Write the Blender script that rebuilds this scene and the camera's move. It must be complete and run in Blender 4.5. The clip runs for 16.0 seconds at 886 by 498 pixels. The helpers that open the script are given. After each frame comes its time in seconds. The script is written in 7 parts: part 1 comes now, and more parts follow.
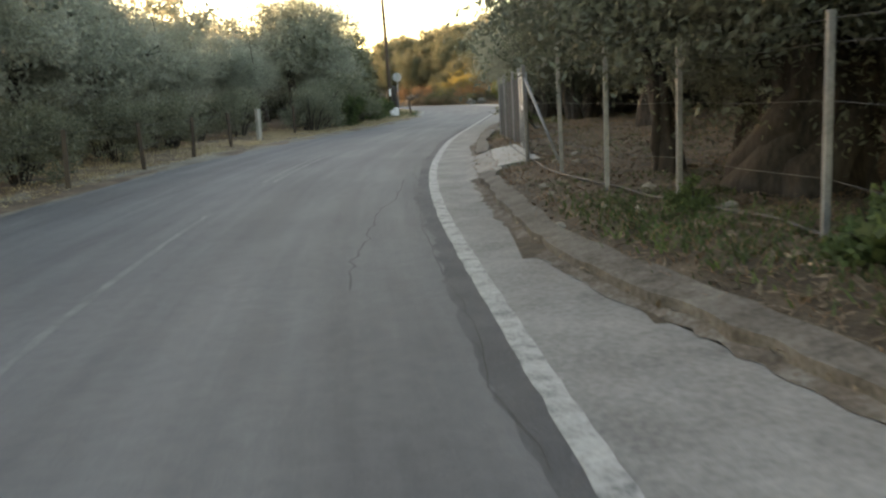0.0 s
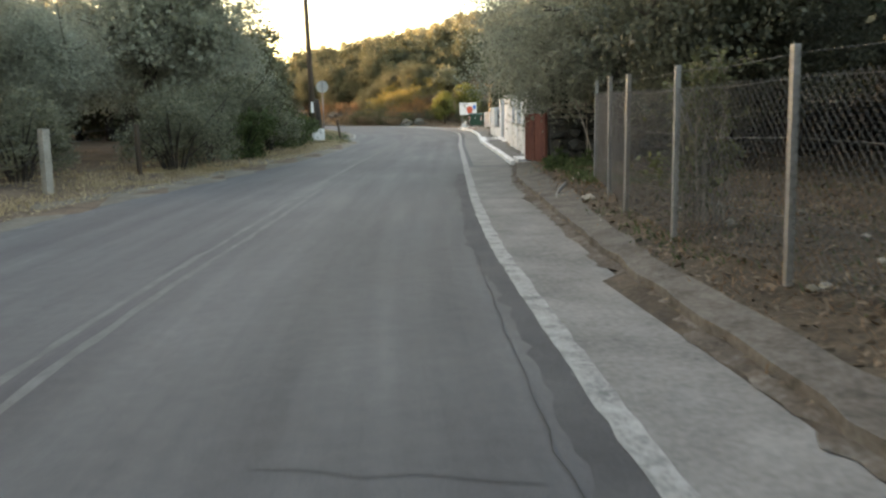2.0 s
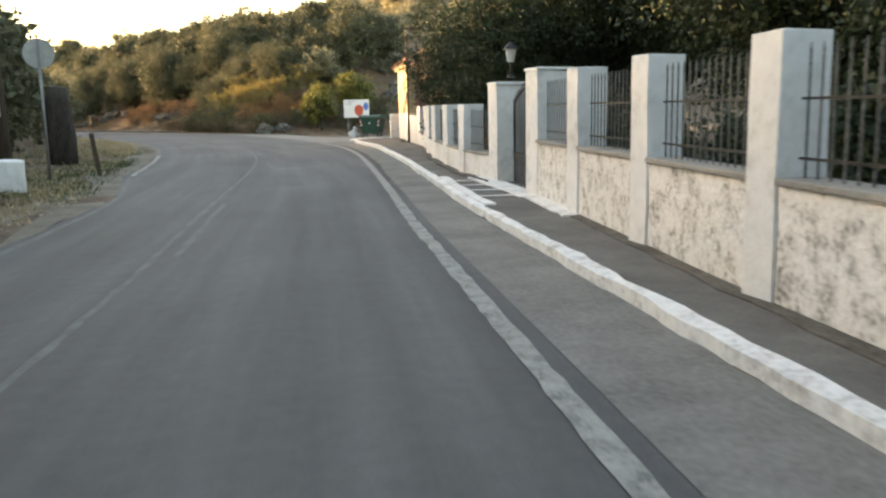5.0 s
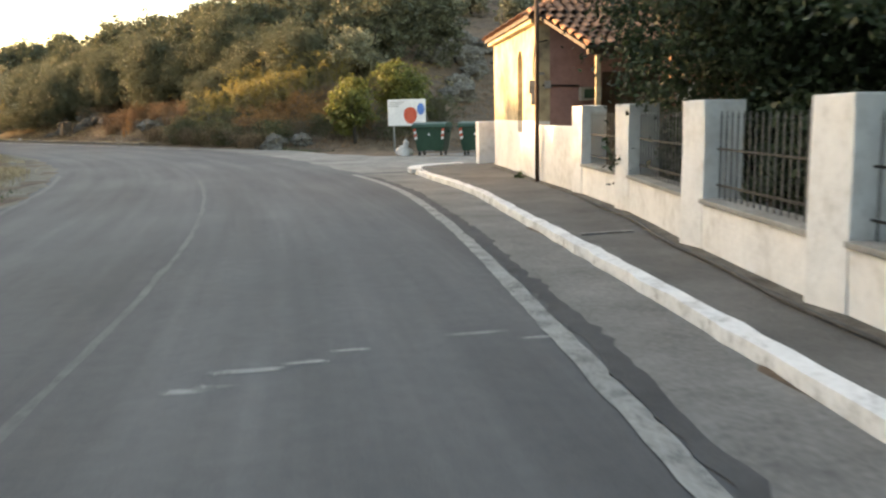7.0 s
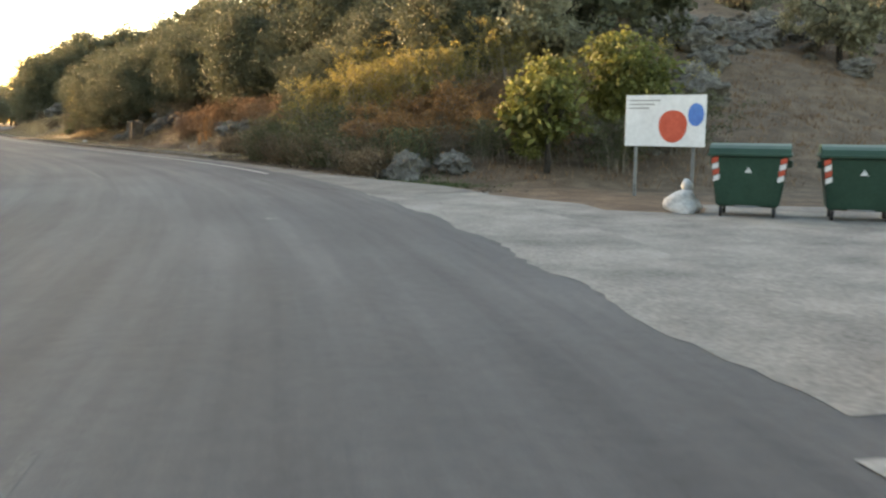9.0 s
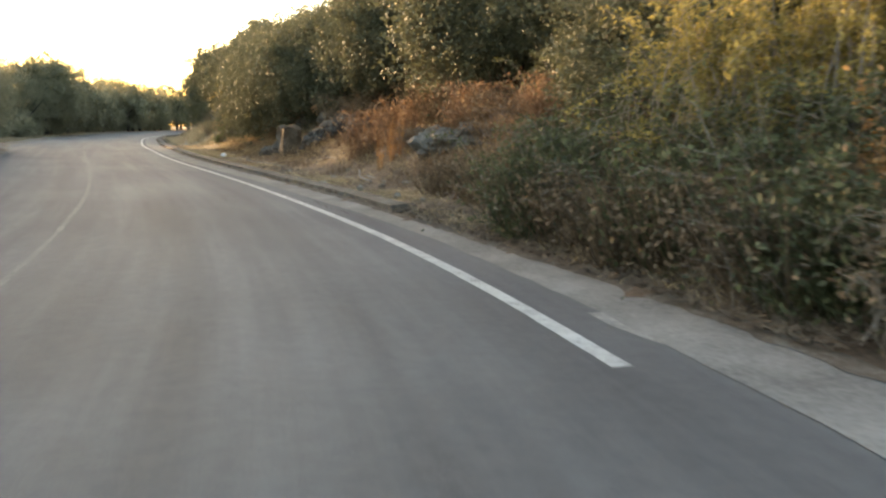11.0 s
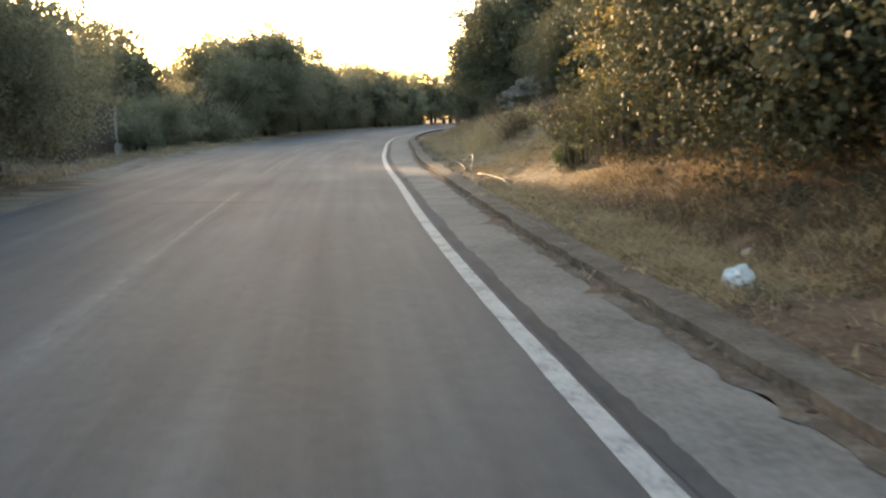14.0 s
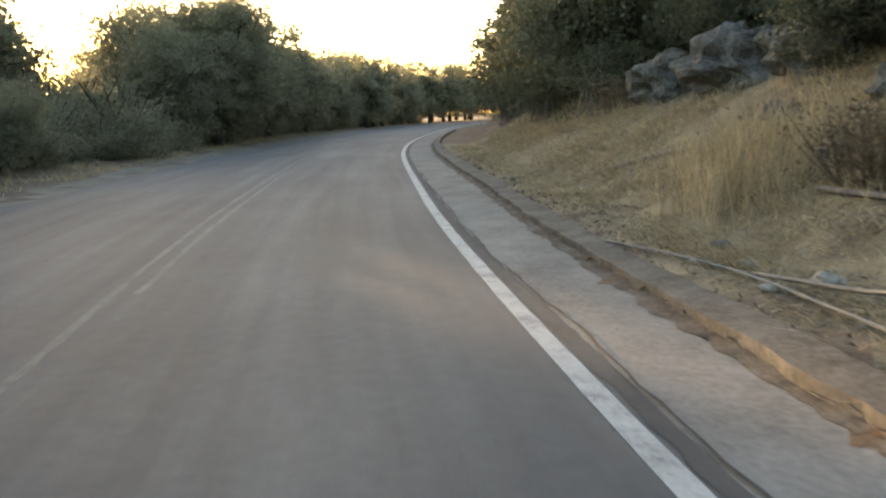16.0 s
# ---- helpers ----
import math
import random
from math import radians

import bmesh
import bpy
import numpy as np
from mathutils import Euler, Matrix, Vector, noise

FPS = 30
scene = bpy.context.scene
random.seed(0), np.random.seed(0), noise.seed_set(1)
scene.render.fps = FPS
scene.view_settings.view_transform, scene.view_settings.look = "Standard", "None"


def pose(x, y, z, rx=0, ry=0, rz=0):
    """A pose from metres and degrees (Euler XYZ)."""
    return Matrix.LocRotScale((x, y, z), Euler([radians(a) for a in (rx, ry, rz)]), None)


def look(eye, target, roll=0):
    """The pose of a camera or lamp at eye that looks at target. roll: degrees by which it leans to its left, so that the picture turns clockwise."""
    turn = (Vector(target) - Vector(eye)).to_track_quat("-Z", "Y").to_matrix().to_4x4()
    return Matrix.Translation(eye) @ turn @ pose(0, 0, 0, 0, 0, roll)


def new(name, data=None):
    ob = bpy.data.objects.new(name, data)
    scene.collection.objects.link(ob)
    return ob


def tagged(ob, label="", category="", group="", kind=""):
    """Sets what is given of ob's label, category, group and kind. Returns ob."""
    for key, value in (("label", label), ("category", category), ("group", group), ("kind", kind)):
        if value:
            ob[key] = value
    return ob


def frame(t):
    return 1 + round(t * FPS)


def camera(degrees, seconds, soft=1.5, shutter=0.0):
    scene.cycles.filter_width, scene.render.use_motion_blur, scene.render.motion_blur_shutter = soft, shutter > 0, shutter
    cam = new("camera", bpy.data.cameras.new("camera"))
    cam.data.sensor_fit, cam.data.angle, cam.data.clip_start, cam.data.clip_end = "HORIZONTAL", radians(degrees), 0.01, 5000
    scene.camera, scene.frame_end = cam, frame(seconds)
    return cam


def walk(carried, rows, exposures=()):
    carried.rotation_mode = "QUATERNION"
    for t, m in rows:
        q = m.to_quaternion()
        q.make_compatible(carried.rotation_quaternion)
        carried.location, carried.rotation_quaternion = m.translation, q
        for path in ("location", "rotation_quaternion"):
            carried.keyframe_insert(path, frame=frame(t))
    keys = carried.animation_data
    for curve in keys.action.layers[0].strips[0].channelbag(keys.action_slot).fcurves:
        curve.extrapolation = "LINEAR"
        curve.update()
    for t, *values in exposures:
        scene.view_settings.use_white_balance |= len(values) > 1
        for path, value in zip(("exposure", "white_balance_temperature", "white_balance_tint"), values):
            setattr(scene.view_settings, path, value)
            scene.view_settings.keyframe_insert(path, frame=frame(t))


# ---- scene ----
cam = camera(55.13, 16.0, soft=2.3, shutter=0.15)
PATH = [
    (0.0, -0.000, -0.000, 1.472, 0.00, -10.43, 3.19),
    (0.5, -0.515, 4.101, 1.448, -0.64, -10.65, 3.31),
    (1.0, -1.007, 8.285, 1.456, -1.29, -9.52, 2.38),
    (1.5, -1.294, 12.381, 1.443, -2.94, -9.47, 1.63),
    (2.0, -1.351, 16.458, 1.450, -5.59, -9.32, 1.22),
    (2.5, -1.374, 20.519, 1.450, -8.32, -9.25, 1.51),
    (3.0, -1.161, 24.570, 1.455, -10.42, -9.25, 1.27),
    (3.5, -0.819, 28.634, 1.456, -12.01, -9.35, 0.78),
    (4.0, -0.440, 32.731, 1.456, -13.37, -9.34, 0.69),
    (4.5, -0.010, 36.850, 1.456, -14.11, -9.38, 0.80),
    (5.0, 0.461, 40.998, 1.456, -14.42, -9.47, 1.12),
    (5.5, 0.946, 45.191, 1.456, -14.38, -9.63, 1.71),
    (6.0, 1.419, 49.471, 1.462, -14.15, -9.66, 2.04),
    (6.5, 1.889, 53.849, 1.445, -13.64, -9.56, 1.53),
    (7.0, 2.283, 58.196, 1.448, -12.37, -9.12, 1.22),
    (7.5, 2.538, 62.478, 1.437, -10.63, -9.14, 0.81),
    (8.0, 2.633, 66.686, 1.472, -8.85, -8.61, -0.51),
    (8.5, 2.641, 70.979, 1.456, -6.63, -8.75, -0.24),
    (9.0, 2.439, 75.385, 1.456, -4.07, -8.57, -0.34),
    (9.5, 2.023, 79.870, 1.456, -1.26, -8.34, -0.53),
    (10.0, 1.363, 84.426, 1.456, 1.80, -8.01, -0.84),
    (10.5, 0.380, 89.085, 1.460, 5.21, -7.97, -1.00),
    (11.0, -1.041, 93.808, 1.452, 8.62, -8.33, -0.60),
    (11.5, -2.639, 98.452, 1.461, 12.21, -8.36, -0.29),
    (12.0, -4.590, 102.858, 1.458, 15.55, -8.39, -0.11),
    (12.5, -6.712, 106.948, 1.435, 18.63, -8.21, -0.27),
    (13.0, -8.965, 110.877, 1.456, 21.53, -8.16, -0.52),
    (13.5, -11.347, 114.799, 1.453, 23.82, -8.81, 0.19),
    (14.0, -13.784, 118.625, 1.429, 24.76, -9.01, 0.73),
    (14.5, -16.159, 122.391, 1.446, 25.23, -9.25, 1.21),
    (15.0, -18.487, 126.130, 1.458, 24.82, -9.30, 2.00),
    (15.5, -20.765, 129.705, 1.465, 24.17, -9.32, 1.08),
    (16.0, -22.929, 133.276, 1.461, 23.55, -9.25, 1.43),
]
EXPOSURE = [(0.0, 3.2, 8150, 17), (3.5, 3.15, 8300, 17), (6.0, 2.95, 7850, 16), (7.0, 2.95, 7800, 16), (8.0, 2.8, 7500, 15), (10.5, 3.05, 7450, 14), (11.5, 2.95, 7250, 14), (13.0, 2.85, 7000, 13), (14.5, 2.65, 6700, 13), (16.0, 2.65, 6800, 13)]
walk(cam, [(t, pose(x, y, z, 90 + pitch, roll, yaw)) for t, x, y, z, yaw, pitch, roll in PATH], EXPOSURE)

# ---- light: a low evening sun, ahead and to the left, behind the trees ----
SUN_BEARING, SUN_UP = 52.0, 6.2
world = bpy.data.worlds.new("evening_sky")
scene.world = world
world.use_nodes = True
wn = world.node_tree.nodes
sky = wn.new("ShaderNodeTexSky")
sky.sky_type = "NISHITA"
sky.sun_disc = False
sky.sun_elevation = radians(SUN_UP)
sky.sun_rotation = radians(-SUN_BEARING)
sky.dust_density = 1.4
sky.air_density = 1.0
wn["Background"].inputs["Strength"].default_value = 0.15
world.node_tree.links.new(sky.outputs["Color"], wn["Background"].inputs["Color"])
sun_dir = Vector((-math.sin(radians(SUN_BEARING)) * math.cos(radians(SUN_UP)), math.cos(radians(SUN_BEARING)) * math.cos(radians(SUN_UP)), math.sin(radians(SUN_UP))))
sun = new("sun", bpy.data.lights.new("sun", "SUN"))
sun.data.energy = 3.0
sun.data.angle = radians(0.6)
sun.data.color = (1.0, 0.69, 0.39)
sun.matrix_world = look(sun_dir * 400 + Vector((0, 70, 0)), (0, 70, 0))

# ---- materials ----
def mat(name, c1, c2, rough=0.85, scale=3.0, fine=40.0, bump=0.3, bump_scale=None, metal=0.0, island=0.0, stretch=(1, 1, 1), spec=0.3, third=None, obj_random=0.0, thin=0.0):
    """A surface of two colours mixed by coarse and fine noise, with relief; island and obj_random vary the value of each leaf or piece."""
    m = bpy.data.materials.new(name)
    m.use_nodes = True
    nt = m.node_tree
    n, l = nt.nodes, nt.links
    b = n["Principled BSDF"]
    b.inputs["Roughness"].default_value = rough
    b.inputs["Metallic"].default_value = metal
    b.inputs["Specular IOR Level"].default_value = spec
    geo = n.new("ShaderNodeNewGeometry")
    mp = n.new("ShaderNodeMapping")
    mp.inputs["Scale"].default_value = stretch
    l.new(geo.outputs["Position"], mp.inputs["Vector"])
    a = n.new("ShaderNodeTexNoise")
    a.inputs["Scale"].default_value = scale
    a.inputs["Detail"].default_value = 5
    a.inputs["Roughness"].default_value = 0.65
    f = n.new("ShaderNodeTexNoise")
    f.inputs["Scale"].default_value = fine
    f.inputs["Detail"].default_value = 3
    for q in (a, f):
        l.new(mp.outputs["Vector"], q.inputs["Vector"])
    mul = n.new("ShaderNodeMath")
    mul.operation = "MULTIPLY_ADD"
    mul.inputs[1].default_value = 0.45
    l.new(f.outputs["Fac"], mul.inputs[0])
    sc = n.new("ShaderNodeMath")
    sc.operation = "MULTIPLY"
    sc.inputs[1].default_value = 0.75
    l.new(a.outputs["Fac"], sc.inputs[0])
    l.new(sc.outputs[0], mul.inputs[2])
    ramp = n.new("ShaderNodeValToRGB")
    e = ramp.color_ramp.elements
    e[0].position, e[0].color = 0.42, (*c1, 1)
    e[1].position, e[1].color = 0.78, (*c2, 1)
    if third:
        q = e.new(0.6)
        q.color = (*third, 1)
    l.new(mul.outputs[0], ramp.inputs["Fac"])
    col = ramp.outputs["Color"]
    if island or obj_random:
        hsv = n.new("ShaderNodeHueSaturation")
        mr = n.new("ShaderNodeMapRange")
        k = island or obj_random
        mr.inputs["To Min"].default_value, mr.inputs["To Max"].default_value = 1 - k, 1 + k
        if island:
            l.new(geo.outputs["Random Per Island"], mr.inputs["Value"])
        else:
            oi = n.new("ShaderNodeObjectInfo")
            l.new(oi.outputs["Random"], mr.inputs["Value"])
        l.new(mr.outputs["Result"], hsv.inputs["Value"])
        l.new(col, hsv.inputs["Color"])
        col = hsv.outputs["Color"]
    l.new(col, b.inputs["Base Color"])
    if bump:
        bp = n.new("ShaderNodeBump")
        bp.inputs["Strength"].default_value = bump
        bp.inputs["Distance"].default_value = 0.02
        if bump_scale:
            g = n.new("ShaderNodeTexNoise")
            g.inputs["Scale"].default_value = bump_scale
            g.inputs["Detail"].default_value = 4
            l.new(mp.outputs["Vector"], g.inputs["Vector"])
            l.new(g.outputs["Fac"], bp.inputs["Height"])
        else:
            l.new(mul.outputs[0], bp.inputs["Height"])
        l.new(bp.outputs["Normal"], b.inputs["Normal"])
    if thin:
        tr = n.new("ShaderNodeBsdfTranslucent")
        l.new(col, tr.inputs["Color"])
        mx = n.new("ShaderNodeMixShader")
        mx.inputs["Fac"].default_value = thin
        l.new(b.outputs["BSDF"], mx.inputs[1])
        l.new(tr.outputs["BSDF"], mx.inputs[2])
        l.new(mx.outputs["Shader"], n["Material Output"].inputs["Surface"])
    return m


def asphalt(name, c1, c2, c3):
    """Rolled asphalt: long streaks and wheel tracks along the road, cloudy patches, stone grain."""
    m = bpy.data.materials.new(name)
    m.use_nodes = True
    n, l = m.node_tree.nodes, m.node_tree.links
    b = n["Principled BSDF"]
    b.inputs["Roughness"].default_value = 0.78
    b.inputs["Specular IOR Level"].default_value = 0.4
    uv, geo = n.new("ShaderNodeUVMap"), n.new("ShaderNodeNewGeometry")
    uv.uv_map = "road"
    total = None
    for src, stretch, scale, weight, detail in ((uv.outputs["UV"], (1.0, 0.03, 1), 2.2, 0.5, 4), (uv.outputs["UV"], (1.0, 0.12, 1), 0.9, 0.45, 5), (geo.outputs["Position"], (1, 1, 1), 0.22, 0.4, 4), (geo.outputs["Position"], (1, 1, 1), 7, 0.22, 4), (geo.outputs["Position"], (1, 1, 1), 70, 0.3, 2)):
        mp, tx, mu = n.new("ShaderNodeMapping"), n.new("ShaderNodeTexNoise"), n.new("ShaderNodeMath")
        mp.inputs["Scale"].default_value = stretch
        tx.inputs["Scale"].default_value = scale
        tx.inputs["Detail"].default_value = detail
        tx.inputs["Roughness"].default_value = 0.6
        mu.operation = "MULTIPLY_ADD"
        mu.inputs[1].default_value = weight
        l.new(src, mp.inputs["Vector"])
        l.new(mp.outputs["Vector"], tx.inputs["Vector"])
        l.new(tx.outputs["Fac"], mu.inputs[0])
        if total is None:
            mu.inputs[2].default_value = -0.43
        else:
            l.new(total, mu.inputs[2])
        total = mu.outputs[0]
    ramp = n.new("ShaderNodeValToRGB")
    e = ramp.color_ramp.elements
    e[0].position, e[0].color = 0.34, (*c1, 1)
    e[1].position, e[1].color = 0.72, (*c3, 1)
    e.new(0.52).color = (*c2, 1)
    l.new(total, ramp.inputs["Fac"])
    l.new(ramp.outputs["Color"], b.inputs["Base Color"])
    grain, bp = n.new("ShaderNodeTexNoise"), n.new("ShaderNodeBump")
    grain.inputs["Scale"].default_value = 130
    bp.inputs["Strength"].default_value = 0.4
    bp.inputs["Distance"].default_value = 0.01
    l.new(geo.outputs["Position"], grain.inputs["Vector"])
    l.new(grain.outputs["Fac"], bp.inputs["Height"])
    l.new(bp.outputs["Normal"], b.inputs["Normal"])
    return m


M_ASPHALT = asphalt("worn_asphalt", (0.046, 0.046, 0.048), (0.076, 0.076, 0.077), (0.122, 0.12, 0.117))
M_ASPHALT_DARK = mat("patched_asphalt", (0.028, 0.028, 0.028), (0.07, 0.067, 0.063), 0.85, 1.2, 60, 0.4, 150)
M_PAVEMENT = mat("grey_worn_pavement_asphalt", (0.075, 0.071, 0.065), (0.165, 0.156, 0.143), 0.9, 1.0, 45, 0.4, 120, third=(0.118, 0.112, 0.103))
M_SEAM = mat("darker_asphalt_seam", (0.045, 0.045, 0.046), (0.088, 0.087, 0.085), 0.85, 1.2, 60, 0.4, 150)
M_CONCRETE = mat("weathered_concrete", (0.1, 0.096, 0.088), (0.23, 0.221, 0.202), 0.9, 1.1, 22, 0.3, 60, third=(0.165, 0.158, 0.144))
M_APRON = mat("worn_apron_concrete", (0.11, 0.107, 0.1), (0.29, 0.28, 0.256), 0.9, 0.8, 18, 0.3, 60, third=(0.2, 0.193, 0.177))
M_CONCRETE_PALE = mat("pale_concrete", (0.17, 0.165, 0.15), (0.33, 0.32, 0.295), 0.9, 1.3, 30, 0.25, 70)
M_KERB_DIRTY = mat("dirty_concrete_edge", (0.045, 0.038, 0.03), (0.15, 0.137, 0.117), 0.95, 2.6, 24, 0.6, 30)
M_LINE = mat("worn_road_paint", (0.09, 0.09, 0.088), (0.34, 0.335, 0.31), 0.75, 4.5, 40, 0.25, 90, third=(0.24, 0.237, 0.22))
M_LINE_FRESH = mat("newer_road_paint", (0.16, 0.16, 0.155), (0.46, 0.455, 0.43), 0.75, 3.5, 35, 0.2, 90, third=(0.37, 0.365, 0.345))
M_LINE_FAINT = mat("faded_road_paint", (0.07, 0.07, 0.069), (0.148, 0.146, 0.14), 0.75, 2.6, 30, 0.2, 90)
M_LIMEWASH = mat("limewash", (0.5, 0.495, 0.475), (0.72, 0.72, 0.705), 0.85, 1.3, 9, 0.3, 22, third=(0.65, 0.65, 0.635))
M_WHITE_KERB = mat("whitewashed_kerb", (0.38, 0.375, 0.355), (0.76, 0.76, 0.745), 0.85, 3.2, 20, 0.5, 35, third=(0.66, 0.66, 0.645))
M_LIMEWASH_OLD = mat("peeling_limewash", (0.17, 0.16, 0.14), (0.74, 0.73, 0.71), 0.9, 5.5, 26, 0.6, 24, third=(0.63, 0.62, 0.59))
M_GATE_PANEL = mat("flaking_grey_gate_paint", (0.01, 0.012, 0.015), (0.05, 0.066, 0.09), 0.85, 4.5, 18, 0.3, 20, third=(0.02, 0.026, 0.035))
M_FIG = mat("broad_yellow_green_leaves", (0.07, 0.085, 0.02), (0.2, 0.2, 0.06), 0.55, 1.0, 10, 0, island=0.4, thin=0.4)
M_SOIL = mat("dry_soil", (0.06, 0.042, 0.028), (0.19, 0.138, 0.092), 0.95, 1.3, 22, 1.0, 14, third=(0.115, 0.079, 0.052))
M_SOIL_GROVE = mat("darker_grove_earth", (0.03, 0.022, 0.015), (0.105, 0.078, 0.052), 0.95, 2.2, 26, 1.0, 16, third=(0.058, 0.044, 0.029))
M_DIRT = mat("verge_dust", (0.1, 0.086, 0.065), (0.21, 0.185, 0.145), 0.95, 1.1, 20, 0.6, 14)
M_STRAW = mat("dry_grass", (0.28, 0.215, 0.125), (0.54, 0.44, 0.27), 0.8, 2, 30, 0, island=0.35, thin=0.35)
M_STRAW_RED = mat("rusty_dry_weeds", (0.13, 0.08, 0.052), (0.27, 0.175, 0.105), 0.85, 2, 30, 0, island=0.35, thin=0.3)
# broom and bracken colours brightened to carry the low sun's warm light
M_BROOM = mat("sun_tinted_broom", (0.14, 0.125, 0.04), (0.34, 0.27, 0.085), 0.7, 1.0, 12, 0, island=0.35, thin=0.45)
M_BRACKEN = mat("withered_bracken", (0.17, 0.09, 0.04), (0.46, 0.25, 0.1), 0.8, 1.2, 12, 0, island=0.4, thin=0.35)
M_STRAW_MAT = mat("straw_covered_earth", (0.055, 0.041, 0.027), (0.31, 0.245, 0.147), 0.95, 1.1, 24, 1.0, 16, third=(0.19, 0.148, 0.09))
M_RAIL = mat("grey_painted_iron", (0.06, 0.063, 0.062), (0.15, 0.155, 0.15), 0.6, 6, 40, 0.2, metal=0.3)
M_CUT_EARTH = mat("broken_brown_rock", (0.06, 0.045, 0.032), (0.2, 0.155, 0.115), 0.97, 2.4, 18, 1.0, 14, spec=0.1, third=(0.11, 0.083, 0.06))
M_WEED = mat("green_weeds", (0.03, 0.05, 0.016), (0.085, 0.12, 0.042), 0.7, 2, 30, 0, island=0.4, thin=0.3)
M_OLIVE = mat("olive_leaves", (0.05, 0.058, 0.041), (0.13, 0.143, 0.102), 0.6, 1.2, 12, 0, island=0.2, thin=0.35)
# lit copy of the olive colour, paled for haze over the field side
M_OLIVE_PALE = mat("lightened_olive_leaves", (0.16, 0.175, 0.135), (0.33, 0.345, 0.275), 0.6, 1.2, 12, 0, island=0.18, thin=0.55)
M_OAK = mat("evergreen_oak_leaves", (0.05, 0.058, 0.034), (0.125, 0.128, 0.076), 0.65, 1.2, 12, 0, island=0.12, thin=0.24)
# paler copy of the oak leaves: backlight and sun glare put into the colour
M_OAK_PALE = mat("glare_paled_oak_leaves", (0.13, 0.13, 0.08), (0.29, 0.275, 0.18), 0.65, 1.2, 12, 0, island=0.16, thin=0.6)
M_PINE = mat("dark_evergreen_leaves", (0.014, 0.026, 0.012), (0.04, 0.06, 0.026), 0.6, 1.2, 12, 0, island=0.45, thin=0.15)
M_SAGE = mat("grey_sage_leaves", (0.095, 0.104, 0.07), (0.22, 0.228, 0.16), 0.65, 1.0, 10, 0, island=0.3, thin=0.45)
M_SHRUB_GREEN = mat("grey_green_shrub_leaves", (0.055, 0.065, 0.03), (0.12, 0.125, 0.06), 0.65, 1.0, 10, 0, island=0.4, thin=0.3)
# hill scrub colours raised to stand in for the veil of sun glare
M_SCRUB = mat("haze_paled_scrub_leaves", (0.15, 0.148, 0.096), (0.34, 0.322, 0.212), 0.7, 1.2, 12, 0, island=0.25, thin=0.6)
M_SCRUB_GREY = mat("haze_greyed_scrub_leaves", (0.125, 0.13, 0.092), (0.28, 0.278, 0.2), 0.7, 1.2, 12, 0, island=0.25, thin=0.6)
M_BRUSH = mat("dry_brushwood", (0.095, 0.065, 0.04), (0.23, 0.165, 0.1), 0.85, 1.0, 10, 0, island=0.4, thin=0.2)
M_BARK = mat("olive_bark", (0.012, 0.01, 0.008), (0.06, 0.05, 0.041), 0.95, 3, 22, 1.0, 14, stretch=(1, 1, 0.35))
M_ROCK = mat("limestone", (0.055, 0.05, 0.042), (0.22, 0.205, 0.18), 0.97, 2.6, 16, 1.0, 11, spec=0.1, third=(0.115, 0.106, 0.092))
M_HEAP = mat("broken_grey_stone", (0.03, 0.028, 0.025), (0.125, 0.118, 0.106), 0.97, 2.6, 16, 1.0, 11, spec=0.1, third=(0.066, 0.061, 0.054), obj_random=0.3)
# dark tone stands in for the shaded hollow low in the field wall
M_ROCK_DARK = mat("shade_darkened_stone", (0.02, 0.019, 0.017), (0.085, 0.08, 0.072), 0.95, 2.5, 14, 0.9, 9, obj_random=0.3)
M_STONE = mat("field_stone", (0.14, 0.125, 0.1), (0.32, 0.29, 0.24), 0.92, 2.5, 14, 0.8, 9, obj_random=0.35)
M_GALV = mat("galvanised_steel", (0.15, 0.155, 0.155), (0.27, 0.275, 0.275), 0.5, 4, 30, 0.1, metal=0.6)
M_WIRE = mat("dull_wire", (0.07, 0.07, 0.07), (0.14, 0.14, 0.135), 0.6, 4, 30, 0, metal=0.5)
M_WIRE_MESH = mat("old_fence_wire", (0.07, 0.07, 0.068), (0.13, 0.13, 0.125), 0.7, 4, 30, 0, metal=0.3)
M_IRON = mat("black_iron", (0.013, 0.013, 0.014), (0.045, 0.045, 0.046), 0.6, 6, 40, 0.2, metal=0.4)
M_RUST = mat("rust_red_sheet", (0.075, 0.026, 0.02), (0.15, 0.052, 0.036), 0.75, 2.5, 20, 0.2, stretch=(1, 1, 0.3))
M_POST_WOOD = mat("creosoted_wood", (0.03, 0.022, 0.016), (0.09, 0.068, 0.05), 0.9, 4, 30, 0.6, stretch=(1, 1, 0.1))
M_POST_CONC = mat("concrete_post_grey", (0.2, 0.19, 0.165), (0.36, 0.34, 0.3), 0.9, 5, 30, 0.3)
M_PLASTER = mat("ochre_cream_plaster", (0.15, 0.13, 0.1), (0.5, 0.43, 0.29), 0.9, 1.25, 6, 0.25, 30, third=(0.38, 0.32, 0.21))
M_PINK = mat("faded_pink_plaster", (0.24, 0.135, 0.12), (0.36, 0.215, 0.19), 0.9, 1.3, 9, 0.2, 30)
M_TILE = mat("clay_roof_tile", (0.15, 0.075, 0.045), (0.36, 0.18, 0.1), 0.85, 3, 18, 0.3, obj_random=0.25)
M_SCREEN = mat("rust_brown_painted_iron", (0.1, 0.045, 0.025), (0.24, 0.11, 0.06), 0.6, 5, 30, 0.2)
M_DARK_WOOD = mat("dark_painted_wood", (0.03, 0.02, 0.015), (0.075, 0.05, 0.035), 0.7, 5, 30, 0.2)
